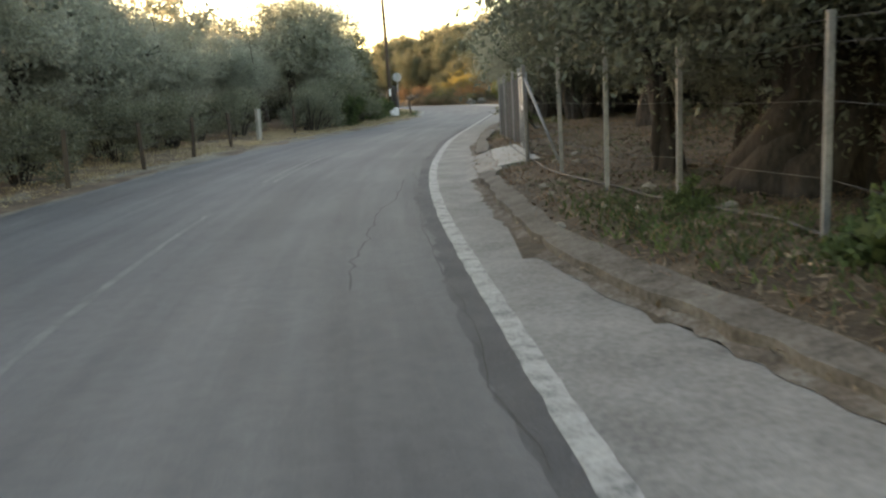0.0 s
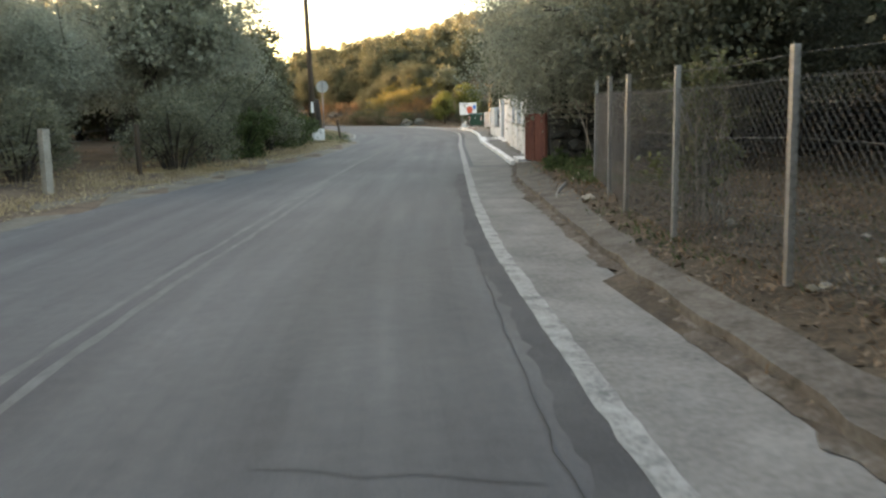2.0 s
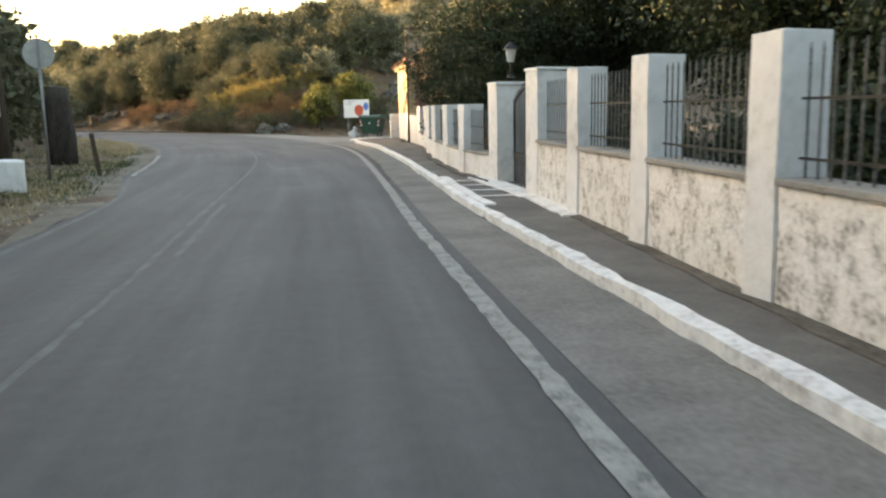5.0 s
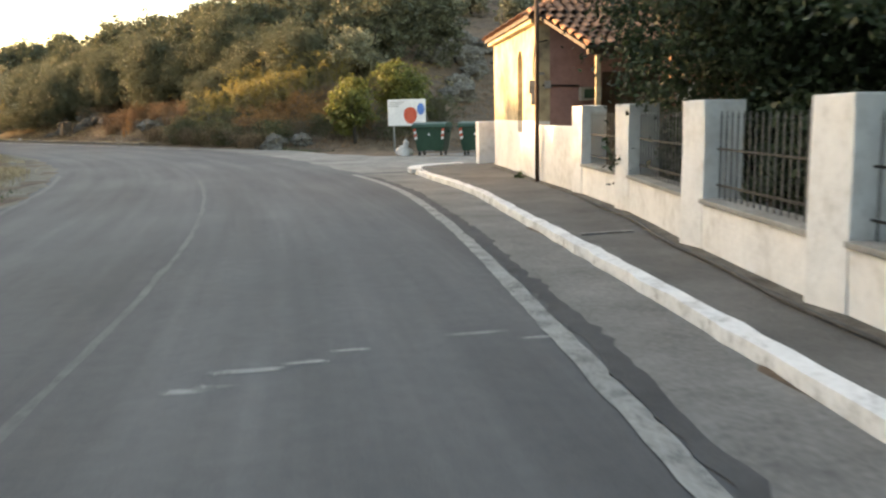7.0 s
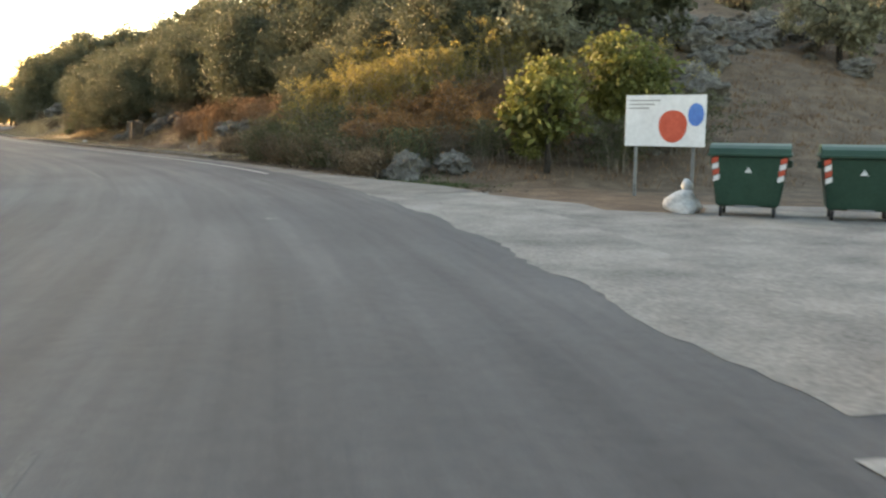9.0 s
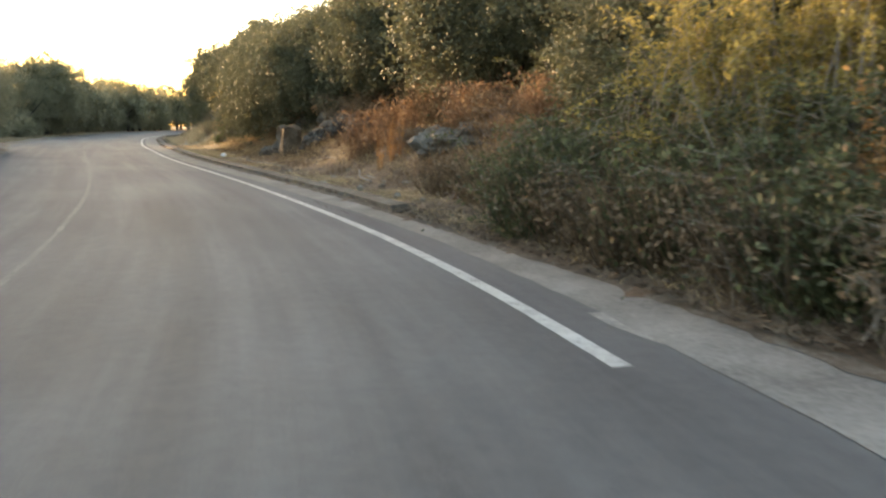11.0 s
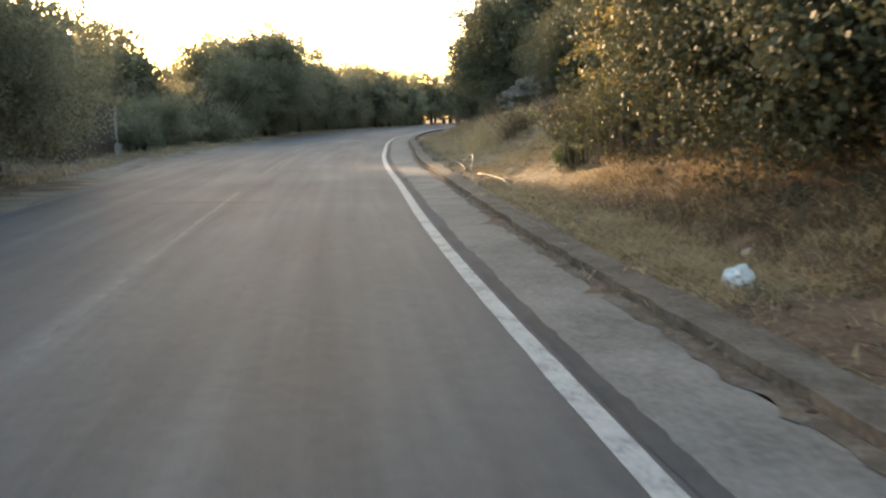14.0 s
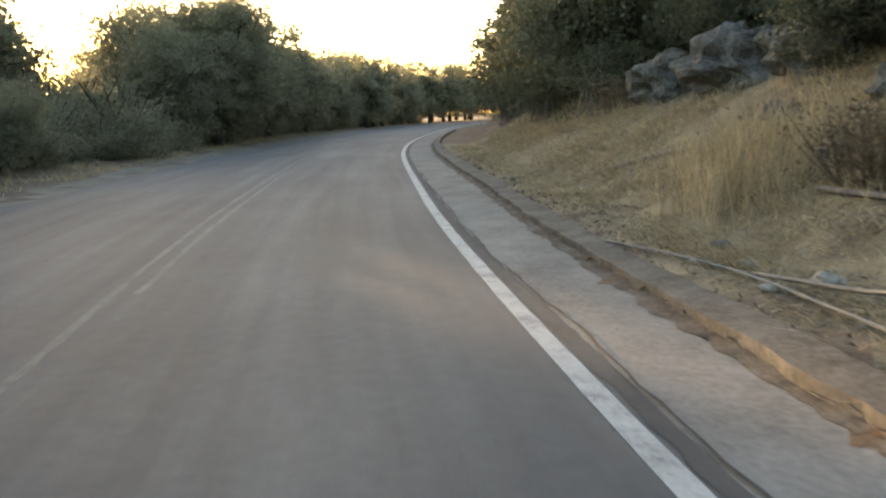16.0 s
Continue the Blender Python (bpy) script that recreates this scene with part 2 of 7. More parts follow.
M_BIN = mat("dark_green_plastic", (0.014, 0.042, 0.028), (0.028, 0.07, 0.047), 0.45, 2, 20, 0.05)
M_BIN_WHITE = mat("white_reflective_sheet", (0.6, 0.6, 0.6), (0.75, 0.75, 0.75), 0.5, 3, 20, 0)
M_RED = mat("red_print", (0.45, 0.07, 0.04), (0.6, 0.12, 0.07), 0.5, 3, 20, 0)
M_BLUE = mat("blue_print", (0.06, 0.15, 0.45), (0.1, 0.25, 0.6), 0.5, 3, 20, 0)
M_BOARD = mat("white_printed_board", (0.6, 0.61, 0.62), (0.75, 0.76, 0.77), 0.45, 2, 12, 0)
M_RUBBER = mat("black_rubber", (0.012, 0.012, 0.012), (0.03, 0.03, 0.03), 0.7, 4, 30, 0)
M_HOSE = mat("sun_bleached_pipe", (0.11, 0.1, 0.085), (0.24, 0.22, 0.19), 0.7, 6, 30, 0)
M_GREY_HOSE = mat("dusty_grey_hose", (0.1, 0.1, 0.095), (0.22, 0.215, 0.2), 0.7, 6, 30, 0)
M_PIPE = mat("black_plastic_pipe", (0.02, 0.02, 0.02), (0.07, 0.066, 0.06), 0.7, 6, 30, 0)
M_BAG = mat("grey_plastic_sack", (0.3, 0.31, 0.31), (0.55, 0.56, 0.56), 0.4, 6, 25, 0.5, 12)
M_TWIG = mat("dead_branch_bark", (0.12, 0.1, 0.08), (0.28, 0.24, 0.2), 0.9, 8, 40, 0.3)
M_BACK = mat("sign_back_grey", (0.25, 0.26, 0.26), (0.36, 0.37, 0.37), 0.55, 4, 20, 0.05, metal=0.3)
M_BROWN_IRON = mat("brown_rusted_iron", (0.03, 0.022, 0.016), (0.1, 0.06, 0.04), 0.7, 6, 40, 0.2, metal=0.2)
M_GUTTER_DIRT = mat("earth_washed_over_concrete", (0.04, 0.031, 0.023), (0.15, 0.14, 0.122), 0.95, 3.2, 26, 0.7, 30, third=(0.085, 0.07, 0.054))
M_LITTER = mat("fallen_leaves", (0.07, 0.052, 0.036), (0.18, 0.138, 0.094), 0.85, 3, 20, 0, island=0.45)
M_LAMP_GLASS = mat("frosted_lamp_glass", (0.4, 0.4, 0.38), (0.5, 0.5, 0.47), 0.3, 8, 30, 0)

# ---- mesh helpers ----
def mesh_np(name, verts, faces, material):
    """A mesh from arrays: verts (n, 3), faces (m, 3 or 4)."""
    verts = np.asarray(verts, dtype=np.float32).reshape(-1, 3)
    faces = np.asarray(faces, dtype=np.int32)
    me = bpy.data.meshes.new(name)
    k = faces.shape[1]
    me.vertices.add(len(verts))
    me.vertices.foreach_set("co", verts.ravel())
    me.loops.add(faces.size)
    me.loops.foreach_set("vertex_index", faces.ravel())
    me.polygons.add(len(faces))
    me.polygons.foreach_set("loop_start", np.arange(0, faces.size, k, dtype=np.int32))
    me.update(calc_edges=True)
    me.shade_flat()
    me.validate()
    me.materials.append(material)
    return me


def smooth(me):
    me.polygons.foreach_set("use_smooth", [True] * len(me.polygons))
    return me


def from_bm(name, bm, material, shade=False):
    me = bpy.data.meshes.new(name)
    bmesh.ops.recalc_face_normals(bm, faces=bm.faces[:])
    bm.to_mesh(me)
    bm.free()
    me.materials.append(material)
    return smooth(me) if shade else me


def child(name, me, parent, m=None, label=""):
    """Links a mesh as a part under a thing or part."""
    ob = new(name, me)
    ob.parent = parent
    if m is not None:
        ob.matrix_basis = m
    return tagged(ob, label)


def part(name, bm, material, parent, label="", m=None, shade=False):
    return child(name, from_bm(name, bm, material, shade), parent, m, label)


def thing(name, label, category, m=None, group="", kind=""):
    ob = new(name)
    ob.empty_display_size = 0.2
    if m is not None:
        ob.matrix_basis = m
    return tagged(ob, label, category, group, kind)


def box(x0, x1, y0, y1, z0, z1, bevel=0.0, rough=0.0, seed=0):
    """A bmesh box, with bevelled edges and, if rough, an uneven surface."""
    bm = bmesh.new()
    bmesh.ops.create_cube(bm, size=1)
    for v in bm.verts:
        v.co = Vector((x0 + (v.co.x + 0.5) * (x1 - x0), y0 + (v.co.y + 0.5) * (y1 - y0), z0 + (v.co.z + 0.5) * (z1 - z0)))
    if bevel:
        bmesh.ops.bevel(bm, geom=bm.edges[:], offset=bevel, segments=2, affect="EDGES", profile=0.6)
    if rough:
        bmesh.ops.subdivide_edges(bm, edges=[e for e in bm.edges if e.calc_length() > 0.25], cuts=3, use_grid_fill=True)
        for v in bm.verts:
            v.co += rough * noise.noise_vector(v.co * 2.7 + Vector((seed, 0, 0)))
    return bm


def add_box(bm, x0, x1, y0, y1, z0, z1):
    r = bmesh.ops.create_cube(bm, size=1)
    for v in r["verts"]:
        v.co = Vector((x0 + (v.co.x + 0.5) * (x1 - x0), y0 + (v.co.y + 0.5) * (y1 - y0), z0 + (v.co.z + 0.5) * (z1 - z0)))
    return r["verts"]


def tube(points, radii, n=6, cap=True):
    """Verts and quad faces of a tube along points."""
    p = np.asarray(points, dtype=float)
    r = np.broadcast_to(np.asarray(radii, dtype=float), (len(p),))
    t = np.gradient(p, axis=0)
    t /= np.linalg.norm(t, axis=1)[:, None] + 1e-9
    ref = np.array([0.0, 0.0, 1.0]) if abs(t[0, 2]) < 0.9 else np.array([1.0, 0.0, 0.0])
    verts = []
    for i in range(len(p)):
        u = np.cross(t[i], ref)
        u /= np.linalg.norm(u) + 1e-9
        w = np.cross(u, t[i])
        for k in range(n):
            a = 2 * math.pi * k / n
            verts.append(p[i] + r[i] * (math.cos(a) * u + math.sin(a) * w))
    faces = [[i * n + k, i * n + (k + 1) % n, (i + 1) * n + (k + 1) % n, (i + 1) * n + k] for i in range(len(p) - 1) for k in range(n)]
    if cap and n == 4:
        faces += [[0, 1, 2, 3], [len(verts) - 4 + q for q in (3, 2, 1, 0)]]
    if cap and n == 6:
        e = len(verts) - 6
        faces += [[3, 2, 1, 0], [5, 4, 3, 0], [e, e + 1, e + 2, e + 3], [e, e + 3, e + 4, e + 5]]
    if cap and n == 8:
        e = len(verts) - 8
        for a in ((3, 2, 1, 0), (5, 4, 3, 0), (7, 6, 5, 0)):
            faces += [list(a), [e + q for q in reversed(a)]]
    return np.array(verts), faces


def tubes(name, list_of, material, n=6, shade=True):
    """One mesh of many tubes [(points, radii), ...]."""
    V, Fc, k = [], [], 0
    for pts, rad in list_of:
        v, f = tube(pts, rad, n)
        V.append(v)
        Fc += [[q + k for q in face] for face in f]
        k += len(v)
    me = mesh_np(name, np.concatenate(V), Fc, material)
    return smooth(me) if shade else me


# ---- the road's axis, and places told by metres along it and metres to its right ----
AXIS = [(5.2, -40), (2.6, -20), (0, 0), (-1.12, 9.93), (-1.37, 19.93), (-0.7, 29.9), (0.33, 39.85), (1.45, 49.8), (2.37, 59.7), (2.65, 69.7), (2.04, 79.7), (0.24, 89.5),
        (-2.89, 99), (-7.31, 108), (-12.5, 116.6), (-17.8, 125), (-22.9, 133.3), (-30.1, 145.6), (-39, 162.8), (-46, 180), (-54, 204), (-58, 228), (-54, 255), (-40, 290)]


def catmull(pts, per):
    out = []
    P = [np.array(p, dtype=float) for p in pts]
    P = [2 * P[0] - P[1]] + P + [2 * P[-1] - P[-2]]
    for i in range(1, len(P) - 2):
        for k in range(per):
            t = k / per
            out.append(0.5 * (2 * P[i] + (P[i + 1] - P[i - 1]) * t + (2 * P[i - 1] - 5 * P[i] + 4 * P[i + 1] - P[i + 2]) * t * t + (3 * P[i] - P[i - 1] - 3 * P[i + 1] + P[i + 2]) * t ** 3))
    out.append(P[-2])
    return np.array(out)


AX = catmull(AXIS, 14)
AX_S = np.concatenate([[0], np.cumsum(np.hypot(*np.diff(AX, axis=0).T))])
AX_S -= AX_S[28]
AX_T = np.gradient(AX, axis=0)
AX_T /= np.linalg.norm(AX_T, axis=1)[:, None]


def at(s, off):
    """The place s metres along the axis and off metres to its right."""
    x, y = np.interp(s, AX_S, AX[:, 0]), np.interp(s, AX_S, AX[:, 1])
    tx, ty = np.interp(s, AX_S, AX_T[:, 0]), np.interp(s, AX_S, AX_T[:, 1])
    return np.stack([x + ty * off, y - tx * off], -1)


def along(x, y):
    """The metres along and to the right of the axis, of arrays of places."""
    x, y = np.atleast_1d(np.asarray(x, float)).ravel(), np.atleast_1d(np.asarray(y, float)).ravel()
    s, off = np.empty(len(x)), np.empty(len(x))
    for i in range(0, len(x), 4000):
        dx, dy = x[i:i + 4000, None] - AX[None, :, 0], y[i:i + 4000, None] - AX[None, :, 1]
        j = (dx * dx + dy * dy).argmin(1)
        r = np.arange(len(j))
        s[i:i + 4000] = AX_S[j] + dx[r, j] * AX_T[j, 0] + dy[r, j] * AX_T[j, 1]
        off[i:i + 4000] = dx[r, j] * AX_T[j, 1] - dy[r, j] * AX_T[j, 0]
    return s, off


def table(pairs, soft=0.0):
    """A value along the road from pairs of metres and value, its corners rounded over soft metres."""
    a = np.array(pairs, dtype=float)
    x = np.arange(a[0, 0], a[-1, 0] + 0.1, 0.25)
    y = np.interp(x, a[:, 0], a[:, 1])
    if soft:
        k = np.exp(-0.5 * (np.arange(-12, 13) * 0.25 / soft) ** 2)
        y = np.convolve(np.pad(y, 12, mode="edge"), k / k.sum(), "valid")
    return lambda s: np.interp(s, x, y)


LEFT_EDGE = table([(-40, -5.6), (20, -5.5), (30, -5.1), (36, -4.3), (45, -3.65), (56, -3.6), (62, -4.4), (80, -4.6), (100, -5.0), (140, -5.3), (146, -5.8), (150, -6.1), (165, -5.6), (300, -5.4)], 1.2)
RIGHT_LINE = table([(-40, 0.9), (0, 0.84), (3.2, 0.92), (5.2, 1.0), (7.6, 1.08), (12, 1.06), (13.4, 1.09), (16.6, 1.11), (20.4, 1.19), (22, 1.2), (24, 1.17), (25.5, 1.13), (30, 1.15), (33, 1.19), (40, 1.18), (50, 1.11), (53, 1.12), (55, 1.19), (58.6, 1.28), (60, 1.36), (65, 1.68), (70, 2.1), (73, 2.35), (76, 2.48), (79, 2.4),
                    (99, 2.02), (105, 1.82), (112, 1.49), (118, 1.39), (125, 1.2), (132, 1.17), (135, 1.21), (138, 1.26), (141, 1.265), (144, 1.26), (150, 1.3), (160, 1.38), (300, 1.4)], 1.4)
# width of the asphalt left between the edge line and the concrete gutter
SEAM = table([(92, 0.5), (106, 0.55), (112, 0.4), (116, 0.4), (121, 0.3), (126, 0.215), (136, 0.24), (140, 0.21), (300, 0.21)], 1.0)
CENTRE_LINE = table([(-40, -2.1), (22, -2.08), (27, -1.9), (40, -1.87), (50, -1.74), (54, -1.79), (57.5, -1.72), (64, -1.4), (70, -1.2), (80, -1.2), (100, -2.3), (110, -2.2), (116, -2.05), (124, -1.9), (140, -1.88), (150, -1.95), (300, -1.95)], 1.5)
GUTTER = table([(-40, 2.3), (3.5, 2.2), (5.2, 1.85), (7, 1.66), (12, 1.72), (16.5, 1.85), (20, 2.0), (34, 2.04), (36, 2.25), (38.5, 2.35), (42, 2.3), (50, 2.1), (54, 2.04), (57, 2.15), (60, 2.28), (62, 2.42), (66, 2.7), (70, 3.05), (73, 3.45),
                (77, 3.62), (79, 3.9), (84, 4.2), (90, 4.8), (93.5, 4.9), (94.7, 4.4), (95.5, 4.17), (96.5, 3.73), (98.1, 3.34), (100.6, 3.2), (103, 2.9), (105.4, 2.76), (107.5, 2.62), (110, 2.53), (113, 2.38), (120, 2.18), (126, 2.1), (131, 2.08), (136, 2.15), (140, 2.18), (144.5, 2.2), (148, 2.24), (156, 2.45), (300, 2.6)], 0.8)
WALL_X = table([(30, 2.9), (38.3, 2.95), (41.3, 3.4), (45.6, 3.85), (53.3, 4.95), (55.6, 5.13), (57.4, 5.1), (59.7, 5.36), (62.3, 5.72), (64.8, 6.13), (68.4, 6.9), (71, 7.25), (73.8, 7.52), (79.1, 8.2), (90, 9)])


def ss(a, b, v):
    t = np.clip((v - a) / (b - a), 0, 1)
    return t * t * (3 - 2 * t)


HILL_FOOT = np.array([(60, 112), (30, 103), (14, 96.5), (7, 96), (3.2, 97.3), (0.9, 100.5)] + [tuple(at(q, GUTTER(q) + 1.75)) for q in (106, 112, 118, 126, 134, 142, 150, 160, 172, 186, 204, 222)] + [(-20, 262), (40, 330)], dtype=float)


def hill_distance(x, y):
    """How far inside the hillside a place lies (0 outside it)."""
    best, side = np.full(x.shape, 1e9), np.zeros(x.shape)
    for a, b in zip(HILL_FOOT[:-1], HILL_FOOT[1:]):
        d = b - a
        t = np.clip(((x - a[0]) * d[0] + (y - a[1]) * d[1]) / (d @ d), 0, 1)
        ex, ey = x - a[0] - t * d[0], y - a[1] - t * d[1]
        q = np.hypot(ex, ey)
        c = d[0] * (y - a[1]) - d[1] * (x - a[0])
        side = np.where(q < best - 1e-6, c, side)
        best = np.minimum(best, q)
    return np.where(side < 0, best, 0.0)


def wave(x, y, k, p=0.0):
    return np.sin(x * k + 1.3 * np.sin(y * k * 0.7 + p)) * np.cos(y * k * 0.9 + 1.1 * np.sin(x * k * 0.6 + 2 + p))


def ground_z(x, y):
    x, y = np.asarray(x, float), np.asarray(y, float)
    shape = x.shape
    x, y = x.ravel(), y.ravel()
    s, off = along(x, y)
    le, re = LEFT_EDGE(s), GUTTER(s)
    bump = 0.05 * wave(x, y, 1.1) + 0.035 * wave(x, y, 2.9, 1.0)
    left = np.where(off < le, 0.03 + 0.12 * ss(0.3, 3.0, le - off) + bump * ss(0.2, 2, le - off), -0.08)
    church = (s > 37.5) & (s < 80)
    r = off - re
    verge = 0.05 + 0.2 * ss(0.1, 1.1, r) + bump * ss(0.3, 2, r)
    verge = np.where(church, 0.02 + 0.25 * ss(2.5, 6, r), verge)
    yard = (s > 78) & (s < 99)
    verge = np.where(yard, -0.12 - 0.12 * ss(3, 6, r) + 0.2 * ss(8, 16, r), verge)
    verge = np.where(s > 99, 0.05 + 0.06 * ss(0.1, 0.8, r) + 0.6 * bump * ss(0.3, 2, r), verge)
    right = np.where(r > 0, verge, -0.08)
    z = np.where(off < 0, left, right)
    d = hill_distance(x, y)
    steep = 0.3 + 0.27 * ss(97, 110, s)
    rise = steep * np.minimum(d, 7) + 0.235 * np.clip(d - 7, 0, 75) + 0.08 * np.clip(d - 82, 0, 150)
    z = z + np.where(d > 0, rise + (0.25 * wave(x, y, 0.55, 2) + 0.12 * wave(x, y, 1.6) + 0.06 * wave(x, y, 3.7, 2)) * ss(0.5, 5, d), 0)
    far = np.hypot(x + 10, y - 80)
    z = z - 12 * ss(250, 900, far) * (d <= 0)
    return z.reshape(shape)


def gz(x, y):
    return float(ground_z(np.array([x]), np.array([y]))[0])


def ribbon(name, s0, s1, inner, outer, z0, z1, material, step=0.5, cols=1, thick=0.0, ragged=0.0, seed=0):
    """A strip along the road between two offsets (functions of s), with a skirt of the given thickness."""
    s = np.arange(s0, s1 + 1e-6, step)
    rg = np.random.RandomState(seed)
    a, b = np.array([inner(q) for q in s], float), np.array([outer(q) for q in s], float)
    if ragged:
        a = a + ragged * rg.randn(len(s)) * 0.5
        b = b + ragged * rg.randn(len(s)) * 0.5
    rows = []
    levels = [k / cols for k in range(cols + 1)]
    for k in levels:
        p = at(s, a + (b - a) * k)
        rows.append(np.column_stack([p, np.full(len(s), z0 + (z1 - z0) * k)]))
    if thick:
        lo = rows[0].copy()
        lo[:, 2] -= thick
        hi = rows[-1].copy()
        hi[:, 2] -= thick
        rows = [lo] + rows + [hi]
    V = np.concatenate(rows)
    n = len(s)
    Fc = [[k * n + i, (k + 1) * n + i, (k + 1) * n + i + 1, k * n + i + 1] for k in range(len(rows) - 1) for i in range(n - 1)]
    if thick:
        last = len(rows) - 1
        if len(rows) == 4:
            Fc += [[0, n, 2 * n, 3 * n], [n - 1, 4 * n - 1, 3 * n - 1, 2 * n - 1]]
    me = mesh_np(name, V, np.array(Fc)[:, ::-1], material)
    offs = [a + (b - a) * k for k in levels]
    offs = np.concatenate(([offs[0]] + offs + [offs[-1]]) if thick else offs)
    uvs = np.column_stack([offs, np.tile(s, len(rows))])
    loops = np.empty(len(me.loops), dtype=np.int32)
    me.loops.foreach_get("vertex_index", loops)
    me.uv_layers.new(name="road").data.foreach_set("uv", uvs[loops].astype(np.float32).ravel())
    return me


# ---- ground, road, kerbs ----
def spread(lo, hi, step, far, growth=1.22):
    mid = list(np.arange(lo, hi + 1e-6, step))
    d, out_lo, out_hi = step, [], []
    a, b = lo, hi
    while b < far:
        d *= growth
        a, b = a - d, b + d
        out_lo.append(a)
        out_hi.append(b)
    return np.array(out_lo[::-1] + mid + out_hi)


gx, gy = spread(-52, 26, 0.6, 2600), spread(-12, 190, 0.75, 2800)
GX, GY = np.meshgrid(gx, gy)
GZ = ground_z(GX, GY)
nx, ny = len(gx), len(gy)
idx = np.arange(nx * ny).reshape(ny, nx)
quads = np.stack([idx[:-1, :-1], idx[:-1, 1:], idx[1:, 1:], idx[1:, :-1]], -1).reshape(-1, 4)
ground = new("ground", smooth(mesh_np("ground", np.stack([GX, GY, GZ], -1).reshape(-1, 3), quads, M_SOIL)))
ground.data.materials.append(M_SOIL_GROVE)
ground.data.materials.append(M_STRAW_MAT)
fx, fy = ((g[:-1, :-1] + g[1:, 1:]).ravel() / 2 for g in (GX, GY))
fs, fo = along(fx, fy)
# the grove side takes a darker earth tone than the rest
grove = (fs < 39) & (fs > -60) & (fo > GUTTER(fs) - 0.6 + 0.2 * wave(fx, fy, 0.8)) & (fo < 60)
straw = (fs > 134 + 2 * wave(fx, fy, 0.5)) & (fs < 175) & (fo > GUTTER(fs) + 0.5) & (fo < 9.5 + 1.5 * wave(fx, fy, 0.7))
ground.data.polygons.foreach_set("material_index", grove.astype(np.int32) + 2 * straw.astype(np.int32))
tagged(ground, "dry brown earth with straw and fallen leaves", "ground", kind="structure")

road = new("road", ribbon("road", -40, 300, LEFT_EDGE, lambda s: GUTTER(s) - 0.0, 0.0, 0.0, M_ASPHALT, 0.5, 8))
tagged(road, "worn grey asphalt country road with patches", "road", kind="structure")


def strip(name, label, category, *args, **kw):
    return tagged(new(name, ribbon(name, *args, **kw)), label, category, kind="structure")


# concrete gutter beside the line, darker asphalt seam, painted lines
strip("gutter", "weathered concrete gutter strip along the road", "gutter", -40, 38.4, lambda s: RIGHT_LINE(s) + 0.02, GUTTER, 0.006, 0.012, M_CONCRETE, cols=3)
strip("gutter", "grey concrete strip between road line and kerb", "gutter", 38.4, 79, lambda s: RIGHT_LINE(s) + 0.2, GUTTER, 0.006, 0.006, M_CONCRETE, cols=3)
strip("gutter", "weathered concrete gutter strip along the road", "gutter", 92, 300, lambda s: RIGHT_LINE(s) + SEAM(s), GUTTER, 0.006, 0.02, M_CONCRETE, step=0.35, cols=3, ragged=0.02, seed=4)
strip("road_patch", "dark repaired asphalt strip beside the line", "asphalt patch", 56, 78, lambda s: RIGHT_LINE(s) + 0.1, lambda s: RIGHT_LINE(s) + 0.11 + 0.14 * float(ss(56, 63, s)) + 0.02 * math.sin(s * 1.3) + 0.012 * math.sin(s * 3.1), 0.0085, 0.0085, M_SEAM, step=0.14, ragged=0.045, seed=3)
strip("road_patch", "darker asphalt seam beside the line", "asphalt patch", 122, 200, lambda s: RIGHT_LINE(s) + 0.1, lambda s: RIGHT_LINE(s) + SEAM(s) + 0.005 + 0.015 * math.sin(s * 1.7) + 0.008 * math.sin(s * 4.1), 0.0085, 0.0085, M_SEAM, step=0.14, ragged=0.02, seed=5)
strip("road_patch", "darker asphalt edge along the road line", "asphalt patch", -20, 36, lambda s: RIGHT_LINE(s) - 0.27 + 0.03 * math.sin(s * 0.9), lambda s: RIGHT_LINE(s) - 0.05, 0.0025, 0.0025, M_SEAM, step=0.15, ragged=0.05, seed=6)
strip("edge_line", "worn white edge line painted on the road", "road marking", -20, 78.9, lambda s: RIGHT_LINE(s) - 0.074, lambda s: RIGHT_LINE(s) + 0.074, 0.0085, 0.0085, M_LINE, step=0.2, ragged=0.014, seed=7)
strip("edge_line", "white edge line painted on the road", "road marking", 99.1, 300, lambda s: RIGHT_LINE(s) - 0.07, lambda s: RIGHT_LINE(s) + 0.07, 0.005, 0.005, M_LINE_FRESH, step=0.3, ragged=0.004, seed=8)
for a, b in ((2, 12), (16, 32), (34, 52), (52.5, 79.5), (98.5, 139), (143.7, 200)):
    strip("centre_line", "faded white centre line on the asphalt", "road marking", a, b, lambda s: CENTRE_LINE(s) - 0.033, lambda s: CENTRE_LINE(s) + 0.033, 0.0025, 0.0025, M_LINE_FAINT, step=0.3, ragged=0.02, seed=int(a))
for a, b in ((16, 33), (50, 55.2), (147, 160)):
    strip("centre_line", "faded second stripe of the centre line", "road marking", a, b, lambda s: CENTRE_LINE(s) + 0.17, lambda s: CENTRE_LINE(s) + 0.24, 0.0025, 0.0025, M_LINE_FAINT, step=0.3, ragged=0.02, seed=int(a) + 1)
strip("edge_line", "white edge line curving round the grassy corner", "road marking", 62.3, 72.5, lambda s: LEFT_EDGE(s) + 0.12, lambda s: LEFT_EDGE(s) + 0.24, 0.003, 0.003, M_LINE, step=0.3, ragged=0.02, seed=77)
